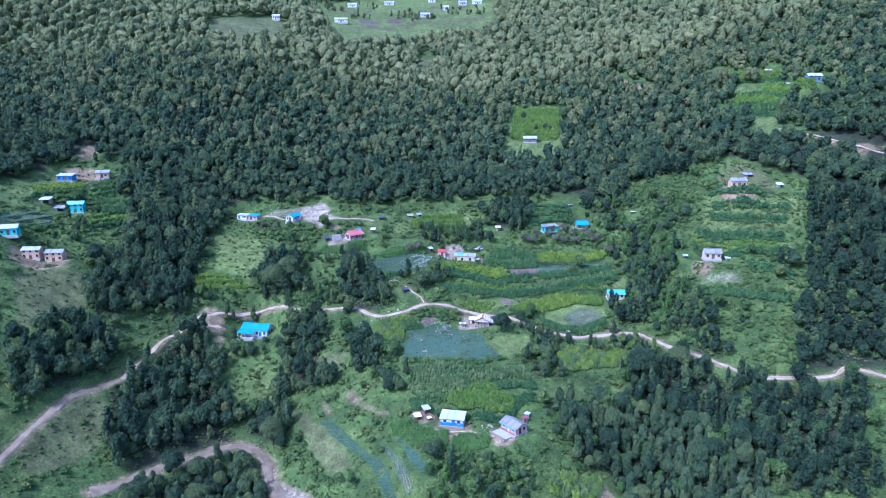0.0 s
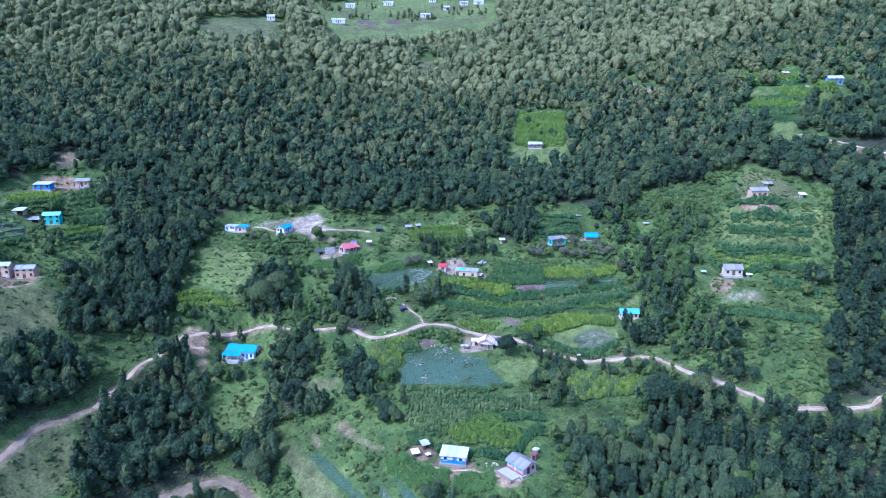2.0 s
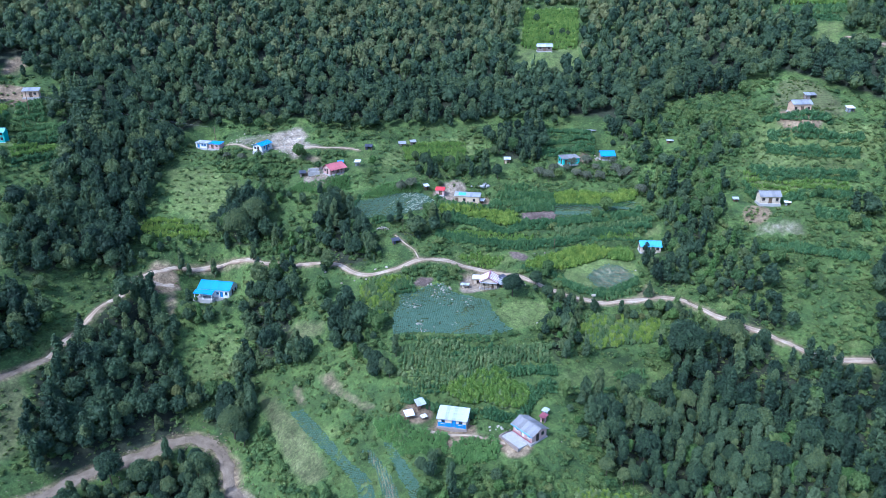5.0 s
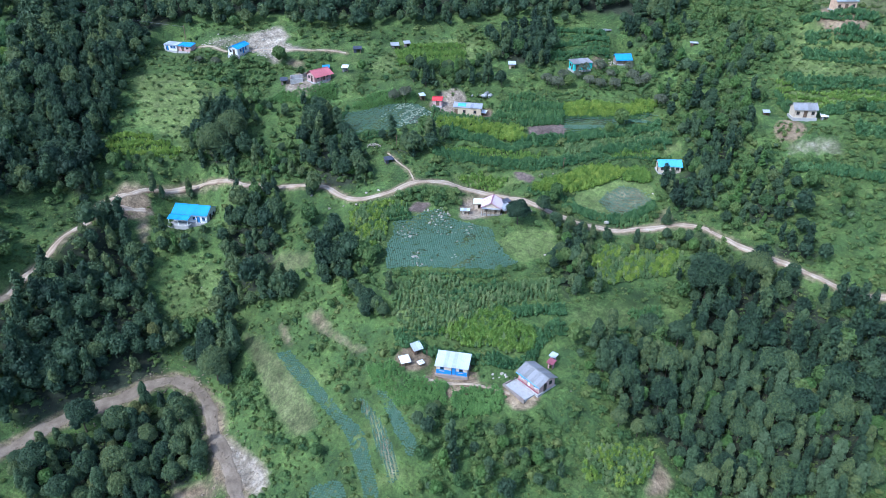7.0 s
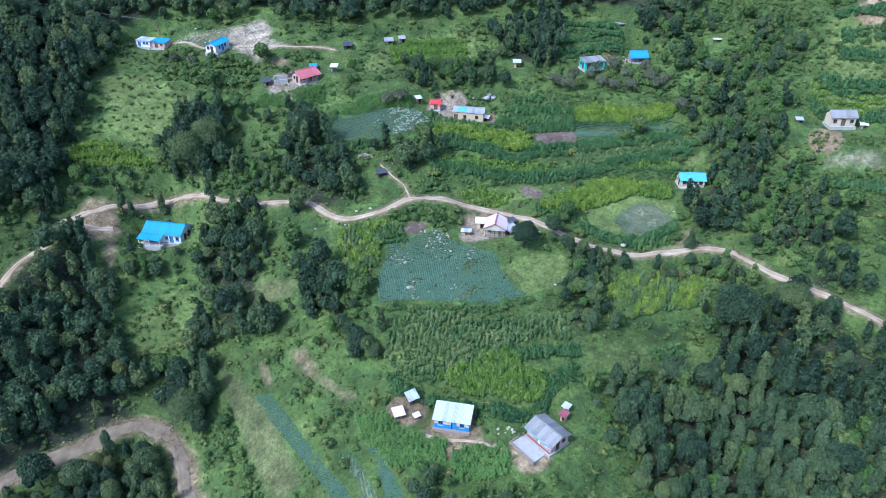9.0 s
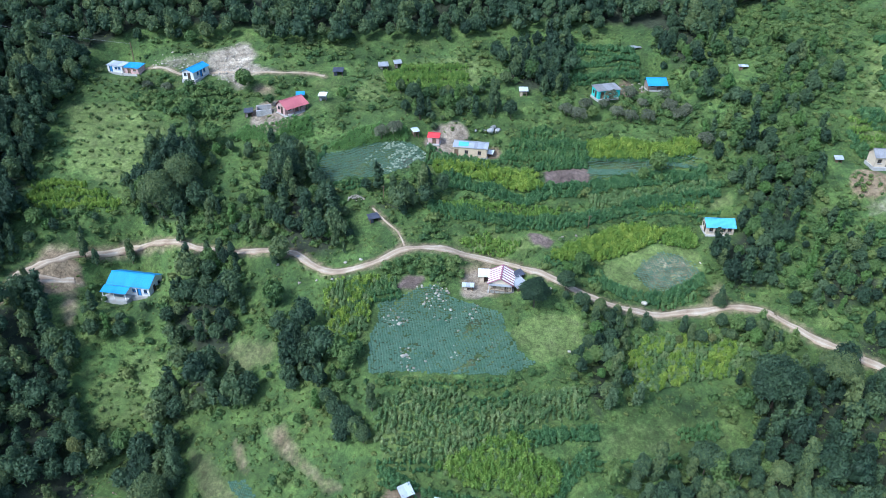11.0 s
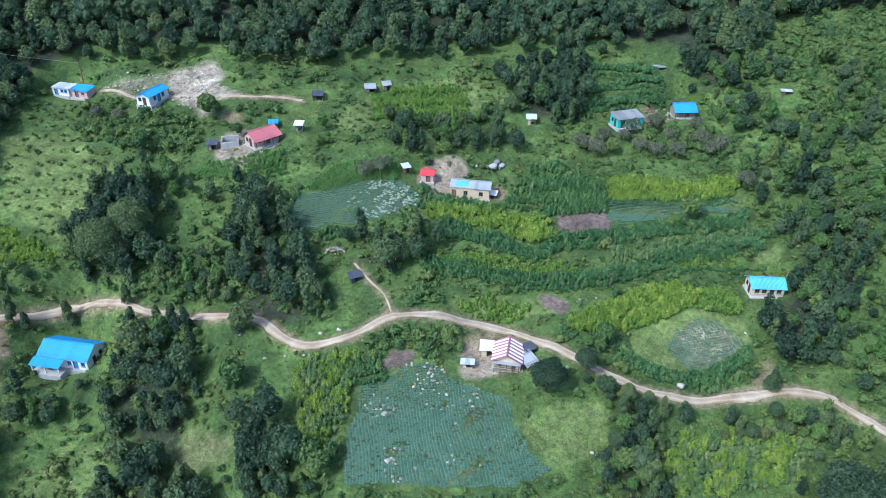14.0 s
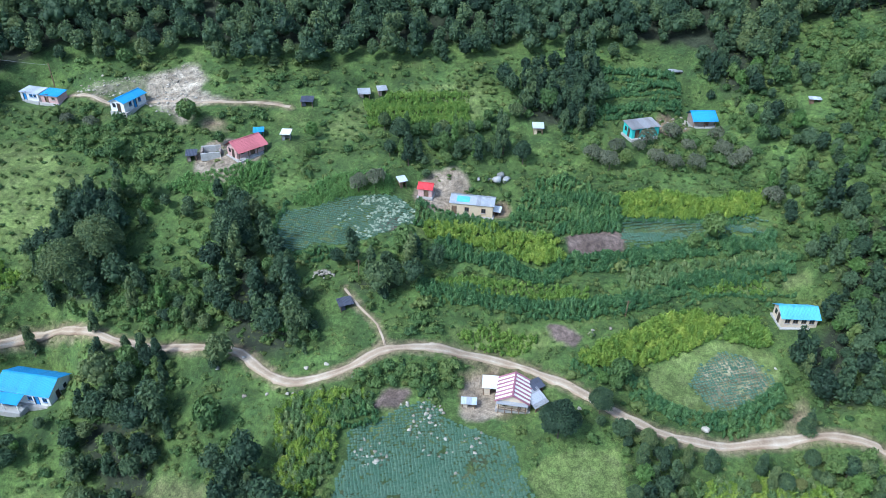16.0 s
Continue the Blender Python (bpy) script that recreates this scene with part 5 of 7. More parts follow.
# The striped house by the road, with its awning and lean-to.
striped = house("striped_house", 14.4, 240.4, 79, 6.6, 6.2, 2.1, 1.6, [DUSTY_ROSE, WHITE_SHEET], CREAM_WALL, "cream house under a maroon and white striped tin roof", doors=(), windows=(), eave=0.45, wide=0.46)
for wy, wz, ww, wh in ((-1.3, 1.15, 0.8, 1.6), (1.2, 1.4, 0.7, 0.7)):
    part("front_opening", boxes([(-2.6, wy, wz, 0.08, ww, wh)]), DARK_WOOD, striped)
part("balcony_rail", boxes([(-3.1, 0, 1.1, 0.06, 4.4, 0.08), (-3.1, 0, 0.7, 0.06, 4.4, 0.06)]), WOOD, striped)
for k in range(5):
    part("veranda_post", boxes([(-3.1, -2.2 + 1.1 * k, 0.95, 0.12, 0.12, 2.3)]), WOOD, striped)
part("veranda_roof", boxes([(-2.95, 0, 2.12, 1.1, 5.0, 0.05)]), GREY_TIN, striped)
shed_hut("awning", 11.0, 243.0, -6, 3.8, 3.2, 2.0, WHITE_SHEET, CREAM_WALL, "white sheet awning beside the striped house", 0.08, "awning")
shed_hut("lean_to", 17.8, 238.8, -66, 4.6, 2.6, 1.7, GREY_TIN, WOOD, "grey tin lean-to against the striped house", 0.28, "shed")
shed_hut("shed", 18.2, 241.7, -66, 2.6, 2.0, 1.5, DARK_SHEET, DARK_WOOD, "dark tarpaulin shelter behind the striped house", 0.2)
shed_hut("coop", 7.0, 239.4, -6, 2.9, 1.4, 1.2, PALE_TIN, CREAM_WALL, "cream plastered coop with a pale lid", 0.05, "coop")

# The two houses below the maize.
house("house", 2.8, 189.2, -12, 8.4, 4.8, 2.4, 0.9, [PALE_TIN], CREAM_WALL, "cream and blue house with a pale bluish tin roof", doors=(0.6,), windows=(-2.6, 2.6), eave=0.4, band=BLUE_WALL, trim=BLUE_WALL, shed=True)
terrace_house = house("house", 20.4, 184.8, -52, 7.6, 5.8, 2.4, 1.2, [SLATE_TIN], PINK_WALL, "pink and white house with blue fascia and worn grey roof", doors=(0.0,), windows=(-2.4, 2.4), eave=0.6, gable_doors=("right",), trim=WHITE_WALL)
part("fascia", boxes([(0, -2.72, 2.22, 7.0, 0.06, 0.36)]), SKY_TIN, terrace_house)
part("veranda_rail", boxes([(0, -2.6, 0.65, 6.0, 0.08, 0.3)]), MAROON, terrace_house)
part("yard", boxes([(-0.6, -4.3, -0.35, 6.0, 3.4, 1.0)]), CONCRETE, terrace_house)
part("yard_wall", boxes([(-0.6, -6.1, 0.0, 6.4, 0.25, 1.0)]), BRICK_WALL, terrace_house)
part("yard_end_wall", boxes([(-3.7, -4.3, 0.0, 0.25, 3.3, 1.0)]), BRICK_WALL, terrace_house)
shed_hut("outhouse", 24.2, 189.6, -40, 1.6, 1.6, 1.9, MAROON, PINK_WALL, "small outhouse with a maroon roof beside the pink house", 0.15)
shed_hut("outhouse", 24.9, 191.4, -40, 1.5, 1.4, 1.8, PALE_TIN, WHITE_WALL, "small whitewashed outhouse with a pale roof", 0.1)
shed_hut("hut", -5.2, 193.6, 28, 2.6, 2.2, 1.8, PALE_TIN, WOOD, "small hut with a white and grey roof", 0.3, "hut")
shed_hut("hut", -7.7, 189.8, 20, 2.4, 2.2, 1.3, WHITE_SHEET, WOOD, "low hut with a pale greenish roof", 0.2, "hut")
shed_hut("coop", -4.2, 189.6, 30, 1.3, 0.9, 0.8, WHITE_SHEET, WOOD, "small white coop in the yard", 0.1, "coop")

# Houses on the ridges.
house("house", 103.4, 260.4, -3, 7.6, 4.4, 2.7, 1.5, [SLATE_TIN], CREAM_WALL, "cream house with a slate-grey roof on the ridge", doors=(0.0,), windows=(-2.6, 2.6), plinth=0.8)
shed_hut("shed", 109.0, 259.0, -15, 2.2, 1.6, 1.3, WHITE_SHEET, GREY_TIN, "low pale sheet shed")
shed_hut("shed", 94.0, 262.5, -10, 2.0, 1.4, 1.1, PALE_TIN, WOOD, "low pale tin shed")
house("house", 123.8, 291.0, 4, 8.0, 4.6, 3.1, 1.3, [GREY_TIN], PEACH_WALL, "peach plastered house with a grey roof on the ridge", doors=(0.0,), windows=(-2.8, 2.8))
shed_hut("shed", 142.6, 293.0, 0, 3.2, 2.4, 1.6, WHITE_SHEET, GREY_TIN, "small shed with a white sheet roof")
shed_hut("shed", 133.5, 304.0, 0, 5.0, 3.0, 1.6, GREY_TIN, BRICK_WALL, "low grey shed on the ridge")
house("house", -151.6, 250.4, 6, 7.4, 4.6, 3.9, 1.0, [PALE_TIN], PEACH_WALL, "two-storey peach house with a pale tin roof", doors=(0.0,), windows=(-2.8, 2.8), storeys=2)
house("house", -144.2, 252.0, 4, 7.8, 4.6, 3.7, 1.1, [GREY_TIN], PEACH_WALL, "two-storey sandy house with a grey tin roof", doors=(0.0,), windows=(-2.8, 2.8), storeys=2)
house("house", -161.0, 253.6, 14, 7.5, 4.8, 3.0, 1.3, [PALE_TIN], TEAL_WALL, "turquoise house with a pale blue tin roof", doors=(0.0,), windows=(-2.6, 2.6))
house("house", -167.6, 309.2, 0, 8.4, 4.6, 2.4, 0.8, [PALE_TIN], BLUE_WALL, "blue walled house with a pale tin roof", doors=(0.0,), windows=(-3.0, 3.0), shed=True)
house("house", -155.0, 316.5, 16, 6.6, 4.0, 2.6, 0.9, [GREY_TIN], PEACH_WALL, "small sandy house with a grey roof", doors=(0.0,), windows=(1.8,), shed=True)
house("house", -152.6, 286.4, 10, 7.6, 4.6, 4.0, 1.2, [TEAL_TIN], TEAL_WALL, "two-storey turquoise house with a pale turquoise tin roof", doors=(0.0,), windows=(-2.8, 2.8), storeys=2)
shed_hut("shed", -159.0, 285.4, 0, 6.0, 4.0, 2.3, GREY_TIN, BRICK_WALL, "stone byre with a grey tin roof")
shed_hut("shed", -164.6, 285.6, 0, 5.6, 3.8, 2.3, PALE_TIN, BRICK_WALL, "stone byre with a pale tin roof")
house("house", 46.4, 373.4, -4, 8.0, 5.0, 2.2, 1.2, [PALE_TIN], BRICK_WALL, "lone house with a white tin roof in the clearing", doors=(0.0,), windows=(-2.4, 2.4))
house("house", 189.0, 364.5, 0, 8.6, 5.0, 3.4, 1.4, [PALE_TIN], BLUE_DULL, "two-storey dull blue house with a pale roof on the far slope", doors=(0.0,), windows=(-2.4, 2.4), storeys=2)
shed_hut("shed", 178.5, 366.0, 0, 5.5, 3.5, 2.2, GREY_TIN, BRICK_WALL, "far grey shed on the slope")
shed_hut("shed", 177.0, 389.0, 0, 4.0, 3.0, 2.2, WHITE_SHEET, MAROON, "far shed with a white roof")
for fx, fy, fl in ((-128.5, 563, 7), (-83.5, 600, 13), (-82.5, 669, 10), (-50.5, 694, 11), (-14.7, 652, 12), (3, 675, 7), (19, 687, 9), (32.5, 686, 11), (-10, 704, 8)):
    house("farm_house", fx, fy, 5, fl, 5.0, 3.0, 1.4, [PALE_TIN], WHITE_WALL, "far whitewashed farmhouse with a pale tin roof", doors=(0.0,), windows=(-2.2, 2.2))
shed_hut("water_tank_cover", 58.3, 316.6, 4, 3.6, 1.8, 0.8, GREY_TIN, CONCRETE, "low concrete tank under a grey sheet", 0.1, "tank")
shed_hut("shed", 82.6, 297.8, -10, 2.8, 1.4, 0.9, PALE_TIN, WOOD, "low pale tin shed in the scrub", 0.1)
shed_hut("tent", -27.3, 307.3, 0, 3.4, 2.8, 1.2, DARK_SHEET, DARK_SHEET, "low dark tarpaulin tent on a bare patch", 0.2, "tent")
# Made-up hut under dark sheets, in place of a dark hole in the ground.
shed_hut("shelter", -14.4, 255.4, 24, 3.0, 2.2, 1.1, DARK_SHEET, DARK_SHEET, "low dark-sheeted box standing in for a dark hole beside the footpath", 0.15)


# ---- trees and plants ----
def ico(level):
    bm = bmesh.new()
    bmesh.ops.create_icosphere(bm, subdivisions=level, radius=1.0)
    v = np.array([p.co[:] for p in bm.verts])
    f = np.array([[q.index for q in p.verts] for p in bm.faces])
    bm.free()
    return v, f


ICO_SMALL, ICO_MID = ico(1), ico(2)


def cards(points, normals, size, r, droop=0.75, slim=1.0):
    """Small uneven leaf sprays that hang: one pointed blade at each point."""
    n = len(points)
    b = np.array([0.0, 0.0, -droop]) + normals * 0.5 + 0.5 * r.normal(size=(n, 3))
    b /= np.linalg.norm(b, axis=1)[:, None] + 1e-9
    a = np.cross(normals, b)
    a /= np.linalg.norm(a, axis=1)[:, None] + 1e-9
    s = size * r.uniform(0.6, 1.4, (n, 1))
    corners = []
    for u, w in ((-0.85, -0.7), (0.85, -0.6), (0.05, 1.45)):
        corners.append(points + s * (u * slim * r.uniform(0.7, 1.2, (n, 1)) * a + w * r.uniform(0.7, 1.25, (n, 1)) * b) + normals * s * r.uniform(-0.35, 0.25, (n, 1)))
    v = np.stack(corners, 1).reshape(-1, 3)
    return v, np.arange(3 * n).reshape(n, 3)


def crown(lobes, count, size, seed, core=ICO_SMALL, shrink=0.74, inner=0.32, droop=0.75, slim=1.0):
    """Leaves on the skin of several lobes, with a mass within, darkened for inner shade. Points, quads, triangles,
    tints.
    """
    r = np.random.default_rng(seed)
    lobes = np.array(lobes, float)
    area = (lobes[:, 3] * lobes[:, 4] + lobes[:, 4] * lobes[:, 5]) ** 1.0
    pick = r.choice(len(lobes), count * 2, p=area / area.sum())
    d = r.normal(size=(count * 2, 3))
    d[:, 2] = np.where(d[:, 2] < -0.3, -d[:, 2], d[:, 2])
    d /= np.linalg.norm(d, axis=1)[:, None]
    c, rad = lobes[pick, :3], lobes[pick, 3:]
    p = c + d * rad * r.uniform(0.8, 1.12, (count * 2, 1))
    keep = np.ones(len(p), bool)
    for i, lobe in enumerate(lobes):
        q = (p - lobe[:3]) / lobe[3:]
        keep &= ~(((q ** 2).sum(1) < 0.72) & (pick != i))
    p, d = p[keep][:count], (d / rad)[keep][:count]
    nrm = d / np.linalg.norm(d, axis=1)[:, None] + 0.5 * r.normal(size=p.shape)
    nrm /= np.linalg.norm(nrm, axis=1)[:, None]
    v, quads = cards(p, nrm, size, r, droop, slim)
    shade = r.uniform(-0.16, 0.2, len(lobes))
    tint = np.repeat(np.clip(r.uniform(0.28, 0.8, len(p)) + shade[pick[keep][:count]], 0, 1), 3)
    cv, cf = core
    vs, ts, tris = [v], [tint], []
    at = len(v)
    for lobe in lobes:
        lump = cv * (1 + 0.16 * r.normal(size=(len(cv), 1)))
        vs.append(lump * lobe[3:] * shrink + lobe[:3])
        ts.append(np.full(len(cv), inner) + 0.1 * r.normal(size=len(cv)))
        tris.append(cf + at)
        at += len(cv)
    return np.vstack(vs), quads, np.vstack(tris), np.concatenate(ts)


def lobes_round(r, wide, high, n):
    """Lobes of a round, uneven crown that starts at the trunk's top."""
    out = [(0, 0, high * 0.55, wide * 0.72, wide * 0.72, high * 0.40)]
    for k in range(n):
        a, e = 2 * math.pi * (k + r.uniform(-0.3, 0.3)) / n, r.uniform(0.25, 0.85)
        rr = wide * r.uniform(0.26, 0.44)
        out.append((math.cos(a) * wide * 0.58 * (1.15 - e * 0.6), math.sin(a) * wide * 0.58 * (1.15 - e * 0.6), high * (0.30 + 0.55 * e), rr, rr * r.uniform(0.75, 1.2), rr * r.uniform(0.8, 1.45)))
    return out


def lobes_tall(r, wide, high, n):
    """Lobes of a tall narrow crown of hanging plumes up one stem."""
    out = []
    for k in range(n):
        e, a = (k + 0.5) / n, 2.4 * k + r.uniform(-0.5, 0.5)
        rr = wide * (0.58 - 0.12 * e) * r.uniform(0.7, 1.25)
        d = wide * 0.62 * (1.05 - 0.6 * e) * r.uniform(0.5, 1.2)
        out.append((math.cos(a) * d, math.sin(a) * d, high * (0.2 + 0.74 * e), rr, rr * r.uniform(0.8, 1.2), rr * r.uniform(1.3, 2.3)))
    return out


def lobes_cone(r, wide, high, n):
    out = []
    for k in range(n):
        e = k / (n - 1)
        rr = wide * (1.02 - 0.88 * e)
        out.append((r.normal() * 0.2, r.normal() * 0.2, high * (0.14 + 0.82 * e), rr, rr, high * 0.75 / n))
    return out


def stem(high, thick, r, limbs=4, reach=1.2):
    """A tapered, slightly bent trunk with limbs."""
    bm = bmesh.new()

    def tube(a, b, ra, rb, bend):
        rows = []
        for i in range(4):
            t = i / 3
            c = a.lerp(b, t) + bend * math.sin(math.pi * t)
            rad = ra + (rb - ra) * t
            rows.append([bm.verts.new(c + Vector((math.cos(k * math.pi / 3) * rad, math.sin(k * math.pi / 3) * rad, 0))) for k in range(6)])
        for lo, hi in zip(rows, rows[1:]):
            for k in range(6):
                bm.faces.new((lo[k], lo[(k + 1) % 6], hi[(k + 1) % 6], hi[k]))

    tube(Vector((0, 0, -0.8)), Vector((r.normal() * 0.2, r.normal() * 0.2, high)), thick, thick * 0.45, Vector((r.normal() * 0.15, r.normal() * 0.15, 0)))
    for k in range(limbs):
        a = 2 * math.pi * k / limbs + r.uniform(-0.4, 0.4)
        z = high * r.uniform(0.45, 0.85)
        tube(Vector((0, 0, z)), Vector((math.cos(a) * reach, math.sin(a) * reach, z + reach * 0.9)), thick * 0.4, thick * 0.12, Vector((0, 0, 0.1)))
    return bm


TREE_KINDS = []  # root, lobes, half width, height


def make_tree_kind(name, shape, wide, high, n, count, size, seed, label, trunk, mat=TREE_LEAF):
    r = np.random.default_rng(seed)
    lobes = shape(r, wide, high, n)
    root = new(name)
    part("trunk", stem(high * trunk, 0.034 * high ** 0.8, r, 4, wide * 0.45), BARK, root)
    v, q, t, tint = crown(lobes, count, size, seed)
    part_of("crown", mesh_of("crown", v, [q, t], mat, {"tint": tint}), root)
    tagged(root, label, "tree")
    TREE_KINDS.append((root, lobes, wide, high))
    return root


make_tree_kind("tree", lobes_round, 2.6, 6.6, 13, 2700, 0.165, 11, "dark green broadleaf tree with a rounded crown", 0.6)
make_tree_kind("tree", lobes_round, 3.2, 8.0, 16, 3400, 0.17, 12, "spreading dark green broadleaf tree", 0.6)
make_tree_kind("tree", lobes_tall, 1.35, 8.6, 12, 2000, 0.16, 13, "tall narrow fodder tree with leafy stubs", 0.85)
make_tree_kind("tree", lobes_tall, 1.5, 6.8, 10, 1800, 0.16, 14, "narrow leafy fodder tree", 0.85)
make_tree_kind("tree", lobes_round, 2.1, 5.2, 10, 1800, 0.155, 15, "small bushy green tree", 0.55)
make_tree_kind("tree", lobes_cone, 2.3, 8.5, 9, 2300, 0.165, 16, "dark upright tree with a pointed crown", 0.8)
make_tree_kind("tree", lobes_round, 1.9, 5.6, 11, 1500, 0.165, 17, "yellowish olive tree with a loose rounded crown", 0.6, OLIVE_LEAF)
make_tree_kind("tree", lobes_round, 2.0, 5.2, 12, 1600, 0.165, 18, "fresh green young tree with a full crown", 0.6, LIME_LEAF)
make_tree_kind("tree", lobes_tall, 1.5, 7.4, 12, 1700, 0.16, 19, "ash-green fodder tree with hanging plumes", 0.85, ASH_LEAF)

make_tree_kind("great_tree", lobes_round, 3.2, 8.0, 24, 8200, 0.112, 21, "great dark green tree with a wide dense crown", 0.6)

# Simple shapes of the same trees for the far woods.
FAR_KINDS, EDGE_KINDS = [], []
for k, (shape, wide, high, n) in enumerate(((lobes_round, 3.2, 8.5, 4), (lobes_round, 3.8, 9.5, 5), (lobes_round, 2.7, 7.5, 4), (lobes_cone, 2.5, 10.5, 4), (lobes_tall, 2.0, 9.5, 4))):
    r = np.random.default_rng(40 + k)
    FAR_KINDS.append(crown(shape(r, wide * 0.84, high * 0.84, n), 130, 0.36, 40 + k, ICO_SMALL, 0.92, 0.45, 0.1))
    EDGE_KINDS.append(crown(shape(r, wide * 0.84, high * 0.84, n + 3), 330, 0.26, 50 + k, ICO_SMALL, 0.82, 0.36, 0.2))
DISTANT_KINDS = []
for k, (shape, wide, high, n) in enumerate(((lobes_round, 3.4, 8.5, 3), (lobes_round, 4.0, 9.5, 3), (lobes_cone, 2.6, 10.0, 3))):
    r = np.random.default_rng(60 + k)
    # Core tint raised to brighten the far crowns as sun would.
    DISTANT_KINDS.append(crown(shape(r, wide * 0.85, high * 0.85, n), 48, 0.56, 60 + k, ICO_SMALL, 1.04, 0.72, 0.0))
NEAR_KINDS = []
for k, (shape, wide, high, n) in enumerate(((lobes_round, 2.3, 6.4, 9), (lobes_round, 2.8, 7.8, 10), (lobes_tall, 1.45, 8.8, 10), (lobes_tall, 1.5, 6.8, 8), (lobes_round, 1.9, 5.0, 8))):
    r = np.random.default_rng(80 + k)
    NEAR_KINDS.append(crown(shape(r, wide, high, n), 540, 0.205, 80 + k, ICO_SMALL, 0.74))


def plant_many(name, kinds, spots, mat, scale=(0.8, 1.25), spread_tint=0.5, shares=None, lean=0.0, sink=0.1, middle=0.5):
    """One mesh of many plants: each spot x, y, size takes a kind, a turn and a tint."""
    if not len(spots):
        return None
    spots = np.asarray(spots, float)
    which = rng.choice(len(kinds), len(spots), p=shares)
    z = ground(spots[:, 0], spots[:, 1]) - sink
    vs, qs, ts, tints, at = [], [], [], [], 0
    for k, (v, q, t, tint) in enumerate(kinds):
        sel = which == k
        n = int(sel.sum())
        if not n:
            continue
        a = rng.uniform(0, 2 * math.pi, n)
        s = spots[sel, 2] * rng.uniform(*scale, n)
        sz = s * rng.uniform(0.85, 1.15, n)
        c, w = np.cos(a)[:, None], np.sin(a)[:, None]
        x = (v[None, :, 0] * c - v[None, :, 1] * w) * s[:, None] + spots[sel, 0][:, None] + lean * rng.normal(size=(n, 1)) * v[None, :, 2]
        y = (v[None, :, 0] * w + v[None, :, 1] * c) * s[:, None] + spots[sel, 1][:, None] + lean * rng.normal(size=(n, 1)) * v[None, :, 2]
        h = v[None, :, 2] * sz[:, None] + z[sel][:, None]
        vs.append(np.stack([x, y, h], -1).reshape(-1, 3))
        shift = (at + np.arange(n) * len(v))[:, None, None]
        if len(q):
            qs.append((q[None] + shift).reshape(-1, q.shape[1]))
        if len(t):
            ts.append((t[None] + shift).reshape(-1, 3))
        own = np.clip(rng.normal(middle, 0.25, n) + 0.2 * waves(spots[sel, 0], spots[sel, 1], 2.0, 8.0) + 0.4 * (rng.uniform(size=n) < 0.1), 0, 1)
        tints.append(((1 - spread_tint) * tint[None] + spread_tint * own[:, None]).ravel())
        at += n * len(v)
    faces = [np.vstack(f) for f in (qs, ts) if f]
    me = mesh_of(name, np.vstack(vs), faces, mat, {"tint": np.concatenate(tints)})
    return new(name, me)


def scatter(x0, x1, y0, y1, step, jitter=0.42):
    gx, gy = np.meshgrid(np.arange(x0, x1, step), np.arange(y0, y1, step))
    gx = gx + (np.arange(gx.shape[0]) % 2)[:, None] * step * 0.5
    x = gx.ravel() + rng.uniform(-jitter, jitter, gx.size) * step
    y = gy.ravel() + rng.uniform(-jitter, jitter, gx.size) * step
    return x, y


HOUSE_SPOTS = [(o.matrix_basis.translation.x, o.matrix_basis.translation.y) for o in scene.objects if o.parent is None and o.type == "EMPTY" and o.get("category") not in (None, "tree")] + [(16.8, 181.4), (4, 284.5)]


def free_of(x, y, road_gap=2.2, house_gap=6.5, field_gap=1.5, front=1.3, skip=()):
    ok = np.ones(len(x), bool)
    for line, half in ROADS:
        ok &= off_line(x, y, line[::2]) > half + road_gap
    for hx, hy in HOUSE_SPOTS:
        ok &= ((np.abs(x - hx) > house_gap) | (y > hy + house_gap * 0.8) | (y < hy - house_gap * front))
    for name, (kind, poly) in FIELDS.items():
        if name in skip:
            continue
        p = np.array(poly)
        sel = np.where((x > p[:, 0].min() - 4) & (x < p[:, 0].max() + 4) & (y > p[:, 1].min() - 4) & (y < p[:, 1].max() + 4))[0]
        if len(sel):
            d = off_line(x[sel], y[sel], [*poly, poly[0]])
            ok[sel] &= ~(inside(x[sel], y[sel], poly) | (d < field_gap))
    return ok


def make_forest():
    for name, kinds, y0, y1, step, shares in (("forest_edge", EDGE_KINDS, 225, 345, 3.6, [0.3, 0.2, 0.3, 0.08, 0.12]), ("hillside_forest", FAR_KINDS, 345, 445, 3.9, [0.3, 0.24, 0.26, 0.08, 0.12]), ("distant_forest", DISTANT_KINDS, 445, 765, 5.7, [0.45, 0.4, 0.15])):
        x, y = scatter(-480, 480, y0, y1, step)
        ok = (y > np.interp(x, EDGE_X, EDGE_Y)) & (np.abs(x) < 0.67 * y + 15)
        x, y = x[ok], y[ok]
        ok = free_of(x, y, 2.0, 8.0, 2.0)
        x, y = x[ok], y[ok]
        thin = rng.uniform(size=len(x)) < 0.97 - 0.06 * waves(x, y, 40, 3.0)
        size = (0.92 if y0 < 400 else 1.14) + 0.12 * waves(x, y, 60, 5.0)
        # The share of trees in the sunlit leaf colour grows up the hillside.
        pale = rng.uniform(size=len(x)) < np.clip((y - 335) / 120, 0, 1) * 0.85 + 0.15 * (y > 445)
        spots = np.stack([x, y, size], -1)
        for sel, mat, middle, label in ((thin & ~pale, LEAF, 0.52, "dense dark green broadleaf forest covering the hillside"), (thin & pale, FAR_LEAF, 0.62, "pale green broadleaf forest on the upper hillside, sunlight and haze in its colour")):
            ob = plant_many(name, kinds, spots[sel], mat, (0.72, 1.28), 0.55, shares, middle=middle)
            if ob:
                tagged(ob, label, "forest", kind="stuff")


make_forest()


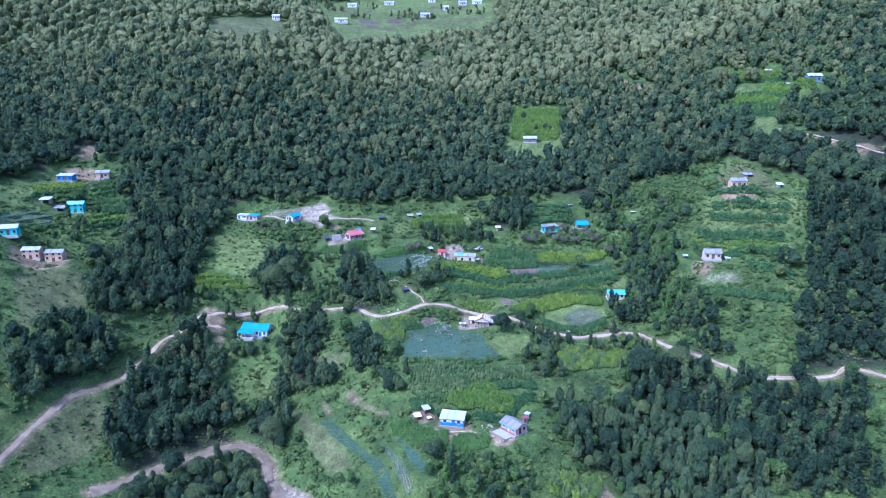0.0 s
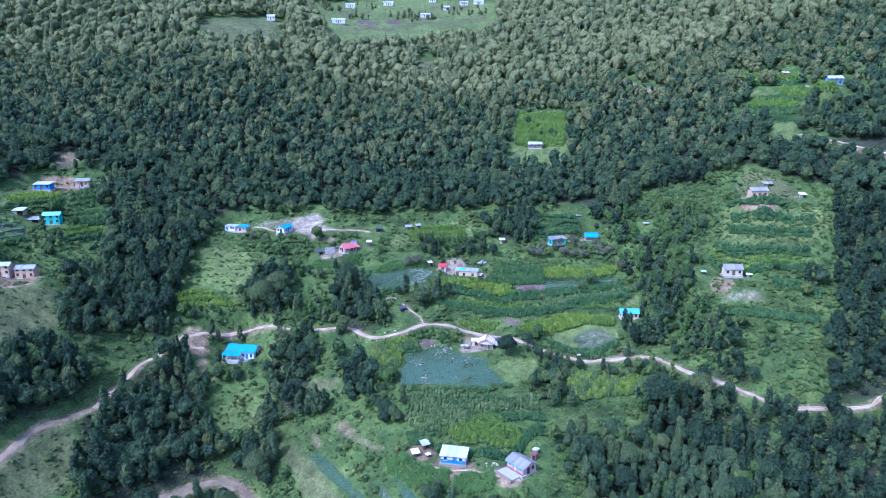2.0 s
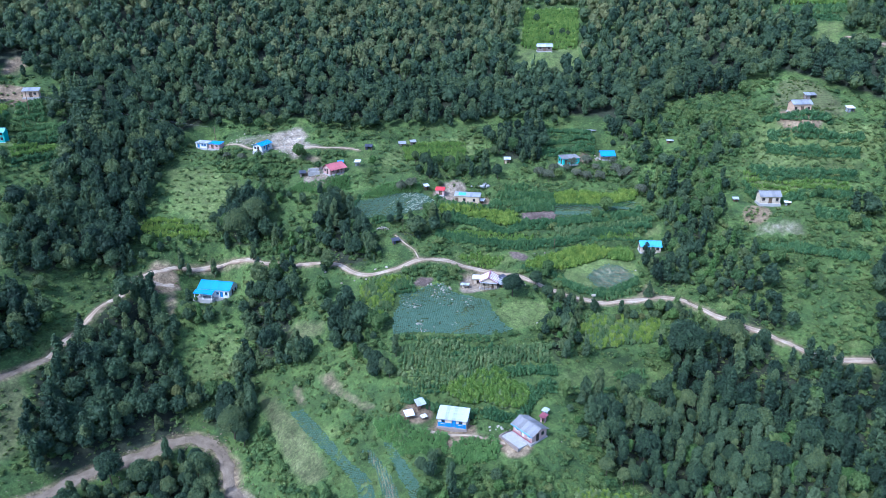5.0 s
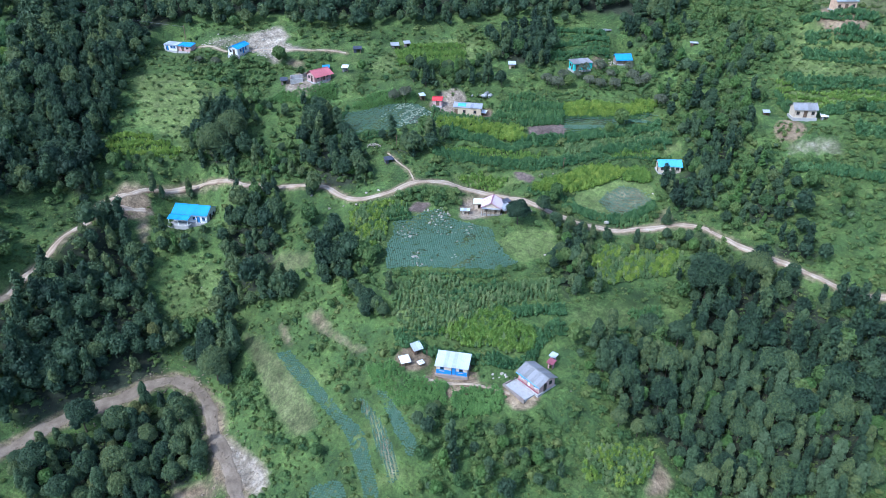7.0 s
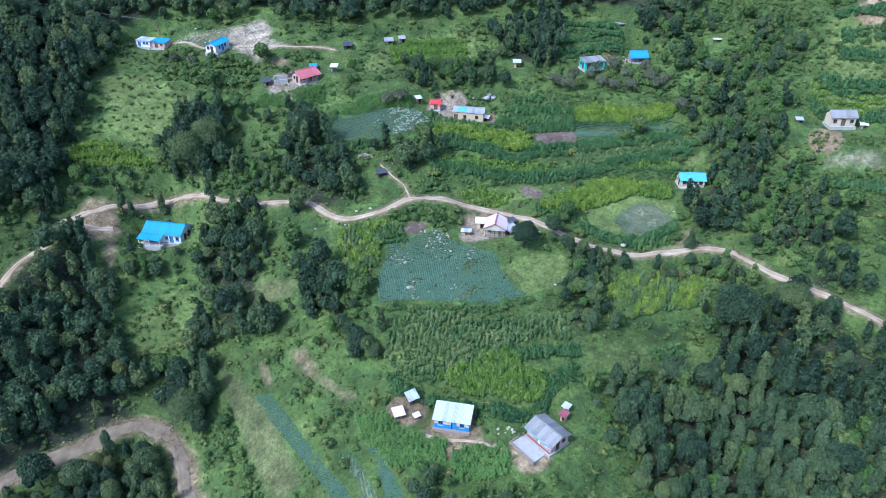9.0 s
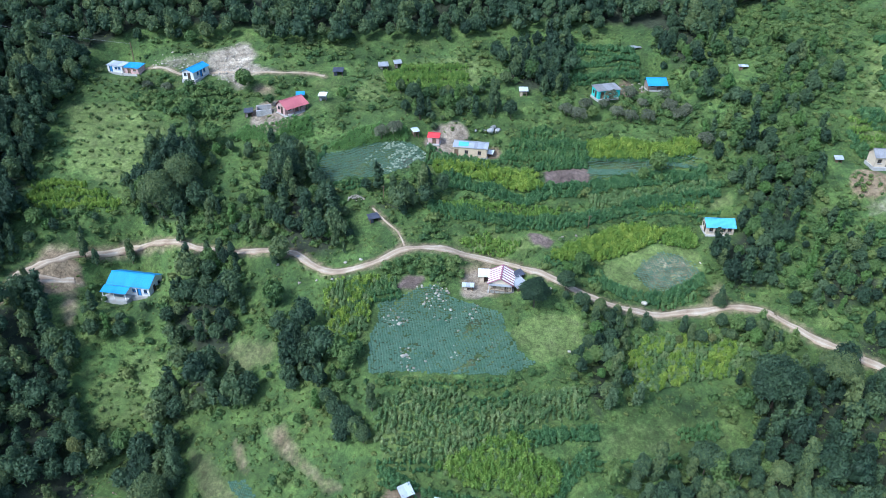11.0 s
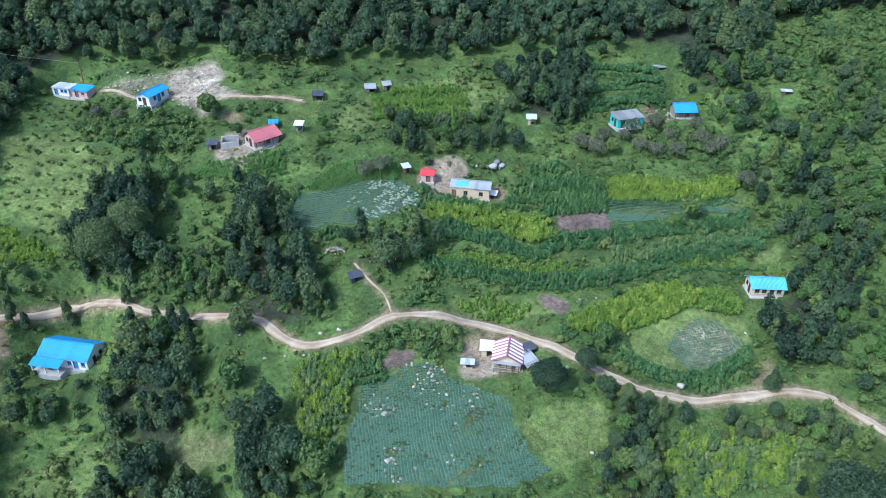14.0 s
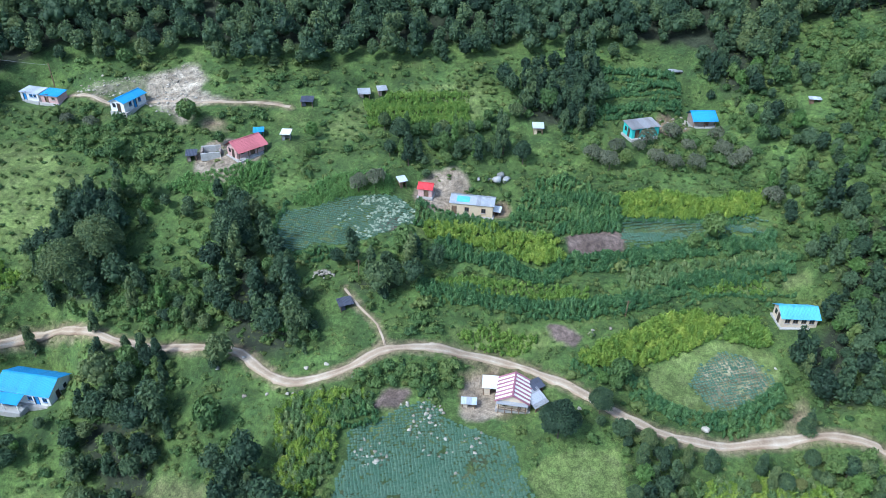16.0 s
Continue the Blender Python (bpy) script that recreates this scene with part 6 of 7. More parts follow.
def make_woods():
    """The groves between the fields (T tall, S small trees, B bushes): the nearer trees one by one, the rest as one wood."""
    spots, bushes, grid = [], [], set()
    for name, poly in WOODS.items():
        p = np.array(poly)
        kind = name[0]
        step = {"T": 3.0, "S": 2.8, "B": 1.7}[kind]
        x, y = scatter(p[:, 0].min(), p[:, 0].max(), p[:, 1].min(), p[:, 1].max(), step)
        ok = inside(x, y, poly)
        x, y = x[ok], y[ok]
        if not len(x):
            continue
        if kind == "B":
            ok = free_of(x, y, 1.7, 3.5, 0.5, 1.4)
            bushes += list(zip(x[ok], y[ok]))
            continue
        ok = free_of(x, y, 2.2, 4.5, 0.9, 2.2) & (y < np.interp(x, EDGE_X, EDGE_Y) + 3)
        for a, b in zip(x[ok], y[ok]):
            cell = (round(a / 2.0), round(b / 2.0))
            if cell not in grid:
                grid.add(cell)
                spots.append((a, b, kind))
    small = [(a, b, 0.74) for a, b, kind in spots if kind == "S"]
    tall = sorted((s for s in spots if s[2] == "T"), key=lambda s: (s[1] - 150) ** 2 + (0.6 * s[0]) ** 2)
    near, rest = tall[:280], tall[280:]
    for a, b, _ in near:
        k = int(rng.choice(9, p=[0.17, 0.11, 0.27, 0.18, 0.09, 0.02, 0.01, 0.05, 0.10])) if a > 20 else int(rng.choice(9, p=[0.27, 0.16, 0.10, 0.10, 0.20, 0.02, 0.05, 0.04, 0.06]))
        s = rng.uniform(0.62, 1.25) * (0.9 if a > 20 else 0.92)
        m = pose(a, b, float(ground(a, b)), 0, 0, rng.uniform(0, 360)) @ Matrix.Diagonal((s, s, s * rng.uniform(0.85, 1.15), 1))
        t = copy_thing(TREE_KINDS[k][0], Matrix.Identity(4))
        t.matrix_basis = m
        tagged(t, group="trees of the near groves")
    for east, shares in ((True, [0.18, 0.12, 0.34, 0.24, 0.12]), (False, [0.26, 0.16, 0.20, 0.16, 0.22])):
        ob = plant_many("grove", NEAR_KINDS, [(a, b, 0.84 if east else 0.95) for a, b, _ in rest if (a > 20) == east], LEAF, (0.6, 1.35), 0.66, shares, middle=0.16 if east else 0.38)
        tagged(ob, "mixed groves of dark green fodder and broadleaf trees", "grove", kind="stuff")
    for mat, share in ((LEAF, small[::3]), (BUSH, small[1::3]), (LIME_LEAF, small[2::6]), (ASH_LEAF, small[5::6])):
        ob = plant_many("young_wood", NEAR_KINDS, share, mat, (0.4, 1.15), 0.6, [0.26, 0.05, 0.10, 0.15, 0.44], middle=0.45)
        tagged(ob, "small bushy trees scattered over the scrubby slope", "grove", kind="stuff")
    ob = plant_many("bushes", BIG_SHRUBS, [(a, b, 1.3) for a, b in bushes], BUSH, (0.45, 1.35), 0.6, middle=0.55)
    tagged(ob, "dark green bushes crowding banks and field edges", "bush", kind="stuff")


SHRUB_KINDS = []
for k in range(5):
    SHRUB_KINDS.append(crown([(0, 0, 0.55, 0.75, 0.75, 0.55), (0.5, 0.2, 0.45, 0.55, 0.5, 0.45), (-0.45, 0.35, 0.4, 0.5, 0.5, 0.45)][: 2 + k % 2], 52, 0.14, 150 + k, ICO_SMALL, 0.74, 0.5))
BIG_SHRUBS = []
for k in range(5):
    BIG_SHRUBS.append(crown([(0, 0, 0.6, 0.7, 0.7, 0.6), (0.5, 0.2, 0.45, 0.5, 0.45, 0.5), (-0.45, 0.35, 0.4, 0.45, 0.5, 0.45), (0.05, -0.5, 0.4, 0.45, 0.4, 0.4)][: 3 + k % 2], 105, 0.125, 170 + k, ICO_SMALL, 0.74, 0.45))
make_woods()


def lone_tree(x, y, kind, scale, label, wide=1.0):
    t = copy_thing(TREE_KINDS[kind][0], Matrix.Identity(4))
    t.matrix_basis = pose(x, y, float(ground(x, y)), 0, 0, rng.uniform(0, 360)) @ Matrix.Diagonal((scale * wide, scale * wide, scale, 1))
    return tagged(t, label)


lone_tree(20.4, 231.8, 9, 0.88, "round leafy walnut-like tree beside the striped house", 1.25)
lone_tree(27.5, 235.8, 9, 0.66, "dark round tree at the edge of the road", 1.05)
for lx, ly in ((31, 233.5), (31, 232), (34, 232), (35.5, 230.5), (37.5, 231.5), (32.5, 229), (34, 227), (36, 226), (38.5, 227), (51, 229), (52, 227), (49.5, 226.5), (59, 230), (59.5, 228.5), (60.5, 227.5), (64, 228.5), (66.5, 228.5), (67, 225), (69, 226.5), (35.5, 224), (30.5, 224), (39.5, 229.5), (54, 227), (56.5, 227), (43.5, 229.5)):
    lone_tree(lx, ly - 1.4, int(rng.choice([0, 2, 4, 6])), rng.uniform(0.4, 0.68), "leafy tree on the slope below the road", rng.uniform(0.9, 1.2))
lone_tree(-66, 263, 9, 1.5, "very dark spreading tree above the road", 1.1)
lone_tree(-61, 268, 9, 1.35, "very dark spreading tree above the road", 1.1)
lone_tree(-36, 268, 9, 1.3, "dark dense tree beside the upper cabbage field", 1.05)
lone_tree(65, 213, 9, 1.5, "dark flat-topped tree over the lower wood", 1.2)
lone_tree(77.5, 215.5, 9, 1.05, "dark round tree below the bend of the road", 1.3)
lone_tree(-128, 303, 5, 2.3, "tall dark conifer over the ravine", 1.1)
lone_tree(-123, 299, 5, 1.8, "tall dark conifer over the ravine", 1.1)
lone_tree(60.3, 233.8, 5, 0.62, "small pointed tree beside the road", 1.0)
lone_tree(-54.5, 203, 9, 1.25, "bright green spreading tree above the quarry", 1.1)
for lx, ly in ((-73.5, 257.2), (-80.5, 254.2), (-82.5, 254.0), (-52.5, 250.6), (-49, 249.6), (-36, 246.6), (-46, 248.4), (-60, 255.8), (-91, 243.2)):
    lone_tree(lx, ly, int(rng.integers(2, 4)), rng.uniform(0.6, 0.85), "narrow fodder tree at the road's edge")
for lx, ly in ((-8, 292), (-6, 296), (27, 305), (30, 309), (33, 306), (22, 307), (36, 313), (-9.5, 300), (-4, 290), (20, 291), (16, 293)):
    lone_tree(lx, ly, int(rng.choice([0, 2, 4])), rng.uniform(0.75, 1.1), "leafy tree between the upper fields")
for lx, ly in ((-28.5, 224.3), (-26.6, 221.9), (-24.2, 220.2), (-20.8, 212.2), (-22.6, 216.0), (-16.8, 206.4), (-14.8, 205.0), (-13.2, 203.8), (-41.1, 220.5), (-42.6, 222.8), (-30.1, 220.4), (-18.9, 209.6), (-25.9, 224.9), (-11.8, 208.2)):
    lone_tree(lx, ly, int(rng.choice([0, 2, 4])), rng.uniform(0.65, 0.95), "leafy dark tree beside the maize field")
for (kind, *_), (sx, sy) in zip(TREE_KINDS, ((-83, 205), (48, 185), (52, 178), (41, 190), (70, 196), (-100, 222), (-72, 213), (58, 186), (66, 188), (-57, 206))):
    kind.matrix_basis = pose(sx, sy, float(ground(sx, sy)), 0, 0, 40)


for lx, ly, ls in ((46.2, 404, 0.75), (51.5, 388, 0.5), (56.5, 388.5, 0.65), (59, 387, 0.5)):
    lone_tree(lx, ly, 0, ls, "small dark tree standing in the forest clearing")
spots = []
for hx, hy, n, wide in ((-95, 640, 9, 9), (-72, 630, 5, 6), (-38, 650, 7, 7), (-30, 660, 6, 7), (-8, 645, 8, 7), (-24, 640, 5, 5), (12, 655, 5, 5), (28, 650, 6, 6), (-60, 680, 6, 10), (15, 672, 5, 8), (-100, 655, 8, 6)):
    spots += [(hx + rng.normal() * wide, hy + rng.normal() * 3, rng.uniform(0.45, 0.8)) for _ in range(n)]
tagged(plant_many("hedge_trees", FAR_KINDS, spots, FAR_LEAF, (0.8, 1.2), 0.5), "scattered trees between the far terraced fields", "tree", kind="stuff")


# Half-bare grey trees below the turquoise house.
grey_root = new("bare_tree")
part("trunk", stem(2.6, 0.10, np.random.default_rng(301), 9), BARK, grey_root)
v, q, t, tint = crown(lobes_round(np.random.default_rng(302), 2.2, 3.6, 11), 1000, 0.13, 303, ICO_SMALL, 0.35)
part_of("crown", mesh_of("crown", v, [q, t], GREY_LEAF, {"tint": tint}), grey_root)
tagged(grey_root, "half-bare grey twiggy tree on the slope", "tree", "grey trees on the slope")
for gx, gy in ((48.2, 290.1), (52.5, 296.0), (51.5, 288.6), (55.4, 292.7), (56.1, 288.1), (61.6, 294.4), (62.1, 290.3), (63.6, 286.7), (66.0, 288.5), (38, 289.4), (40.3, 292.9), (67.5, 276), (-14.0, 282.6), (-10.5, 283.4), (35, 291.5), (44.8, 292.5), (-79, 301), (-73, 299)):
    t = copy_thing(grey_root, Matrix.Identity(4))
    t.matrix_basis = pose(gx, gy, float(ground(gx, gy)), 0, 0, rng.uniform(0, 360)) @ Matrix.Diagonal((*[rng.uniform(0.7, 1.15)] * 3, 1))
grey_root.matrix_basis = pose(47.1, 294.6, float(ground(47.1, 294.6)))


def blades(count, long, wide, seed, droop=0.8, high=1.0, low=0.1):
    """A plant of arching leaves round a short stem. Points, quads, no triangles, tints."""
    r = np.random.default_rng(seed)
    vs, qs, tint = [], [], []
    for k in range(count):
        a = 2.4 * k + r.uniform(-0.4, 0.4)
        z0 = low + (high - low) * k / max(1, count - 1) * r.uniform(0.8, 1.1)
        d = np.array([math.cos(a), math.sin(a), 0])
        s = np.array([-d[1], d[0], 0]) * wide / 2
        ln = long * r.uniform(0.75, 1.2)
        mid = d * ln * 0.5 + np.array([0, 0, z0 + ln * 0.35])
        end = d * ln + np.array([0, 0, z0 + ln * (0.35 - droop * 0.5)])
        base = np.array([0, 0, z0])
        at = len(vs)
        vs += [base - s * 0.5, base + s * 0.5, mid + s, mid - s, end + s * 0.25, end - s * 0.25]
        qs += [(at, at + 1, at + 2, at + 3), (at + 3, at + 2, at + 4, at + 5)]
        tint += [r.uniform(0.2, 0.8)] * 6
    return np.array(vs), np.array(qs), np.zeros((0, 3), int), np.array(tint)


# A low inner tint paints the shade between the leaves of each clump.
CLUMP_KINDS, SLIM_CLUMPS = [], []
for k in range(5):
    r = np.random.default_rng(180 + k)
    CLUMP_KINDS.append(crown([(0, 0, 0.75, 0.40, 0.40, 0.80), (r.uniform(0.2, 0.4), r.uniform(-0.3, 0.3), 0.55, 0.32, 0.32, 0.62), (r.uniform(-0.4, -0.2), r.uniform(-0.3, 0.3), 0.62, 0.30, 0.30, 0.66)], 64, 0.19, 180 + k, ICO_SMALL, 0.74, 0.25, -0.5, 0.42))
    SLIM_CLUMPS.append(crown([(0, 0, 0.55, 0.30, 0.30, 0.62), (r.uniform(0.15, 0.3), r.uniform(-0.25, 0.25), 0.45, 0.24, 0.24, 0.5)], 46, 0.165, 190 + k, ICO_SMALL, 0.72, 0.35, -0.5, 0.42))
SHORT_KINDS = [blades(10, 0.40, 0.15, 110 + k, 0.7, 0.9) for k in range(4)]
BROAD_KINDS = [blades(12, 0.42, 0.24, 120 + k, 0.9, 0.7) for k in range(4)]
GRASS_KINDS = [blades(7, 0.40, 0.08, 130 + k, 0.6, 0.15, 0.0) for k in range(4)]
CABBAGE_KINDS = []
for k in range(4):
    v, q, t, tint = blades(7, 0.24, 0.24, 140 + k, 0.2, 0.08, 0.02)
    cv, cf = ICO_SMALL
    CABBAGE_KINDS.append((np.vstack([v, cv * 0.11 + (0, 0, 0.13)]), q, cf + len(v), np.concatenate([tint, np.full(len(cv), 0.8)])))


def rows_in(poly, along, across, angle, jitter=0.12):
    """Spots in rows within a polygon."""
    p = np.array(poly, float)
    c = p.mean(0)
    ca, sa = math.cos(radians(angle)), math.sin(radians(angle))
    reach = np.hypot(*(p - c).T).max() + 1
    u, w = np.meshgrid(np.arange(-reach, reach, across), np.arange(-reach, reach, along))
    u, w = u.ravel() + rng.normal(size=u.size) * jitter * across, w.ravel() + rng.normal(size=u.size) * jitter * along
    x, y = c[0] + u * ca - w * sa, c[1] + u * sa + w * ca
    bend = 0.4 * waves(x, y, 9, 1.0)
    x = x + bend
    ok = inside(x, y, poly)
    return x[ok], y[ok]


def make_crops():
    for name, (kind, poly) in FIELDS.items():
        far = np.array(poly)[:, 1].mean() > 330
        k = 1.6 if far else 1.0
        if kind == "cabbage":
            x, y = rows_in(poly, 0.42 * k, 0.53 * k, {"cabbage_main": 8, "cabbage_upper": 3, "cabbage_left": 75}.get(name, -25), 0.09)
            keep = rng.uniform(size=len(x)) < 0.93 - 0.5 * (waves(x, y, 4.5, 4.0) > 0.62)
            ob = plant_many("cabbage_field", CABBAGE_KINDS, np.stack([x, y, np.full(len(x), 1.5 * k)], -1)[keep], CABBAGE, (0.75, 1.2), 0.4)
            tagged(ob, "rows of blue-green cabbages on brown soil", "cabbage", kind="stuff")
            if name == "cabbage_left":
                x, y = rng.uniform(-20, -1, 900), rng.uniform(271, 282, 900)
                ok = inside(x, y, poly) & (rng.uniform(size=900) < np.clip((x + 18) / 9, 0, 1)) & (waves(x, y, 2.2, 2.0) > -0.2)
                ob = plant_many("wilted_leaves", CABBAGE_KINDS, np.stack([x[ok], y[ok], np.full(int(ok.sum()), 1.5)], -1), WILTED, (0.6, 1.4), 0.4)
                tagged(ob, "pale wilted cabbage leaves left after the harvest", "cabbage", kind="stuff")
            if name == "cabbage_main":
                x, y = rng.uniform(4, 19, 420), rng.uniform(214.5, 229, 420)
                ok = inside(x, y, poly) & (waves(x, y, 5, 2.0) > -0.15)
                ob = plant_many("weeds", SHORT_KINDS, np.stack([x[ok], y[ok], np.full(int(ok.sum()), 0.5)], -1), WEED, (0.5, 1.2), 0.5)
                tagged(ob, "bright green weeds among the cabbages", "weeds", kind="stuff")
        elif kind in ("maize", "yellow_maize", "grey_maize", "ripening"):
            x, y = rows_in(poly, 0.72 * k, 0.92 * k, rng.uniform(-20, 20), 0.18)
            size = 0.86 + 0.14 * waves(x, y, 5, 2.0) + 0.12 * waves(x, y, 1.1, 3.0)
            ob = plant_many("maize_field", CLUMP_KINDS, np.stack([x, y, size * (1.05 if not far else 1.5)], -1), MAIZE if kind != "maize" else GREEN_MAIZE, (0.6, 1.3), 0.7)
            tagged(ob, "standing green maize in close rows", "maize", kind="stuff")
            if kind in ("yellow_maize", "ripening"):
                x, y = rows_in(poly, 0.6, 0.7, 10, 0.4)
                patchy = waves(x, y, 2.2, 6.0) > (-0.1 if kind == "yellow_maize" else -0.7)
                x, y = x[patchy], y[patchy]
                ob = plant_many("yellowing_crop", SLIM_CLUMPS, np.stack([x, y, np.full(len(x), 1.3 if kind == "yellow_maize" else 1.6)], -1), YELLOW if kind == "yellow_maize" else LIGHT_CROP, (0.7, 1.3), 0.6, middle=0.5)
                tagged(ob, "yellowing leafy plants among the maize", "crop", kind="stuff")
        elif kind in ("yellow", "light"):
            x, y = rows_in(poly, 0.50 * k, 0.62 * k, rng.uniform(-15, 15), 0.2)
            size = (1.35 if name in ("yellow_tall", "green_tall", "yellow_strip", "yellow_mid") else 0.95) * (1 + 0.15 * waves(x, y, 4, 2.0) + 0.14 * waves(x, y, 1.2, 5.0)) * k
            ob = plant_many("yellowing_crop" if kind == "yellow" else "green_crop", SLIM_CLUMPS, np.stack([x, y, size], -1), YELLOW if kind == "yellow" else LIGHT_CROP, (0.55, 1.35), 0.7, middle=0.45)
            tagged(ob, "yellow-green ripening crop on a terrace" if kind == "yellow" else "light green young maize on a terrace", "crop", kind="stuff")
        elif kind == "broad":
            x, y = rows_in(poly, 0.55, 0.7, rng.uniform(-15, 15), 0.3)
            ob = plant_many("leafy_crop", BROAD_KINDS, np.stack([x, y, 1.2 + 0.4 * waves(x, y, 4, 3.0)], -1), LUSH, (0.7, 1.3), 0.5)
            tagged(ob, "lush broad-leaved green crop", "crop", kind="stuff")
        elif kind == "sparse":
            x, y = rows_in(poly, 0.46, 0.62, 12, 0.06)
            keep = rng.uniform(size=len(x)) < 0.9
            ob = plant_many("young_cabbages", CABBAGE_KINDS, np.stack([x, y, np.full(len(x), 1.3)], -1)[keep], CABBAGE, (0.7, 1.2), 0.4)
            tagged(ob, "young cabbage plants on bare grey-brown soil", "cabbage", kind="stuff")
    spots = []
    for wide, tall, line in LIPS:
        g = glide(line, 0.62)
        for d in np.linspace(-wide, wide, max(2, round(wide / 0.34))):
            n = rng.normal(size=(len(g), 2)) * 0.16
            top = 0.95 * tall * (1.0 - 0.2 * (d / wide) ** 2)
            spots += [(a + n1, b + d + n2, top * (1 + 0.14 * math.sin(a * 0.9 + b))) for (a, b), (n1, n2) in zip(g, n)]
    ob = plant_many("terrace_maize", CLUMP_KINDS, spots, DARK_MAIZE, (0.72, 1.22), 0.62)
    tagged(ob, "dark lush maize along the lips of the terraces", "maize", kind="stuff")


make_crops()


def make_scrub():
    x, y = scatter(-175, 165, 158, 330, 1.35, 0.5)
    ok = (np.abs(x) < 0.66 * y + 10) & (y < np.interp(x, EDGE_X, EDGE_Y) + 3)
    x, y = x[ok], y[ok]
    dens = 0.5 + 0.35 * waves(x, y, 17, 1.0) + 0.3 * waves(x, y, 5, 3.0) + np.clip((x - 62) / 60, 0, 0.25)
    ok = rng.uniform(size=len(x)) < dens
    x, y = x[ok], y[ok]
    ok = free_of(x, y, 0.9, 4.0, 0.4, skip=("lawn_b2", "lawn_meadow", "hill_field_a", "hill_field_b", "light_upper", "lf_big", "lower_left", "clear_a", "clear_b"))
    x, y = x[ok], y[ok]
    size = 0.55 + 0.3 * waves(x, y, 7, 7.0) + 0.8 * (rng.uniform(size=len(x)) < 0.05)
    dark = rng.uniform(size=len(x)) < 0.15 + 0.25 * waves(x, y, 21, 4.0)
    for mat, sel, label in ((BUSH, dark, "low green shrubs scattered over the slopes"), (WEED, ~dark, "light green weeds scattered over the slopes")):
        ob = plant_many("undergrowth", SHRUB_KINDS, np.stack([x, y, size], -1)[sel], mat, (0.5, 1.3), 0.6)
        tagged(ob, label, "undergrowth", kind="stuff")
    x, y = scatter(-175, 165, 160, 326, 2.6, 0.5)
    ok = (np.abs(x) < 0.66 * y + 10) & (y < np.interp(x, EDGE_X, EDGE_Y)) & (rng.uniform(size=len(x)) < 0.22 + 0.8 * np.clip(waves(x, y, 9, 9.0) + 0.12, 0, 1) + np.clip((x - 55) / 90, 0, 0.5))
    x, y = x[ok], y[ok]
    ok = free_of(x, y, 2.0, 5.0, 0.8, 2.2)
    x, y = x[ok], y[ok]
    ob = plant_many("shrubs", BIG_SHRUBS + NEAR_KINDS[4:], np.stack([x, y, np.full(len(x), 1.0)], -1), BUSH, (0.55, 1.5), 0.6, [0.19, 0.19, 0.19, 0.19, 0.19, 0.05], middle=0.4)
    tagged(ob, "rounded green shrubs dotted in clumps over the slopes", "shrub", kind="stuff")
    x, y = scatter(-186, 152, 205, 320, 0.85, 0.5)
    ok = soft_mask(x, y, TERRACED) > 0.9
    x, y = x[ok], y[ok]
    step = height(x, y) / RISE % 1.0
    ok = (step > 0.66) & (step < 0.98) & (rng.uniform(size=len(x)) < 0.62 + 0.3 * waves(x, y, 8, 5.0))
    x, y = x[ok], y[ok]
    ok = free_of(x, y, 0.6, 3.6, 0.2, skip=("pale_slope", "lawn_meadow", "hill_field_a", "hill_field_b", "light_upper", "left_top", "pale_left"))
    x, y = x[ok], y[ok]
    for mat, sel in ((BUSH, slice(0, None, 2)), (WEED, slice(1, None, 2))):
        ob = plant_many("bank_growth", SHRUB_KINDS, np.stack([x, y, np.full(len(x), 0.55)], -1)[sel], mat, (0.5, 1.4), 0.6, middle=0.4)
        tagged(ob, "low weeds and shrubs on the terrace banks", "undergrowth", kind="stuff")
    x, y = scatter(-130, 120, 158, 322, 1.1, 0.5)
    ok = np.abs(x) < 0.62 * y - 20
    x, y = x[ok], y[ok]
    ok = rng.uniform(size=len(x)) < 0.75 + 0.3 * waves(x, y, 7, 2.0)
    x, y = x[ok], y[ok]
    ok = free_of(x, y, 0.3, 3.2, 0.3, skip=("pale_slope", "lawn_b2", "lawn_meadow"))
    x, y = x[ok], y[ok]
    ob = plant_many("tall_grass", GRASS_KINDS, np.stack([x, y, np.full(len(x), 1.0)], -1), WEED, (0.5, 1.6), 0.6)
    tagged(ob, "tufts of tall green grass", "grass", kind="stuff")


make_scrub()


# ---- stones and small things ----
def stone_mesh(name, seed, mat, flat=0.7, level=2):
    r = np.random.default_rng(seed)
    v, f = ico(level)
    k = r.normal(size=(3, 3))
    v = v * (1 + 0.22 * np.sin(v @ k.T * 1.6).sum(1, keepdims=True) / 1.7 + 0.05 * r.normal(size=(len(v), 1)))
    for _ in range(13):
        n = r.normal(size=3)
        n /= np.linalg.norm(n)
        over = np.clip(v @ n - r.uniform(0.42, 0.78), 0, None)
        v = v - over[:, None] * n
    v = v * (1.0, r.uniform(0.7, 1.0), flat)
    return mesh_of(name, v, [f], mat)


PALE_STONES = [stone_mesh("stone", 200 + k, STONE, 0.65) for k in range(4)]
GREY_STONES = [stone_mesh("boulder", 210 + k, GREY_STONE, 0.8) for k in range(4)]


def stone(x, y, size, label, pale=True, name="stone", group=""):
    ob = new(name, (PALE_STONES if pale else GREY_STONES)[int(rng.integers(4))])
    ob.matrix_basis = pose(x, y, float(ground(x, y)) + size * 0.2, 0, 0, rng.uniform(0, 360)) @ Matrix.Diagonal((size, size, size, 1))
    return tagged(ob, label, "stone" if name == "stone" else "boulder", group)


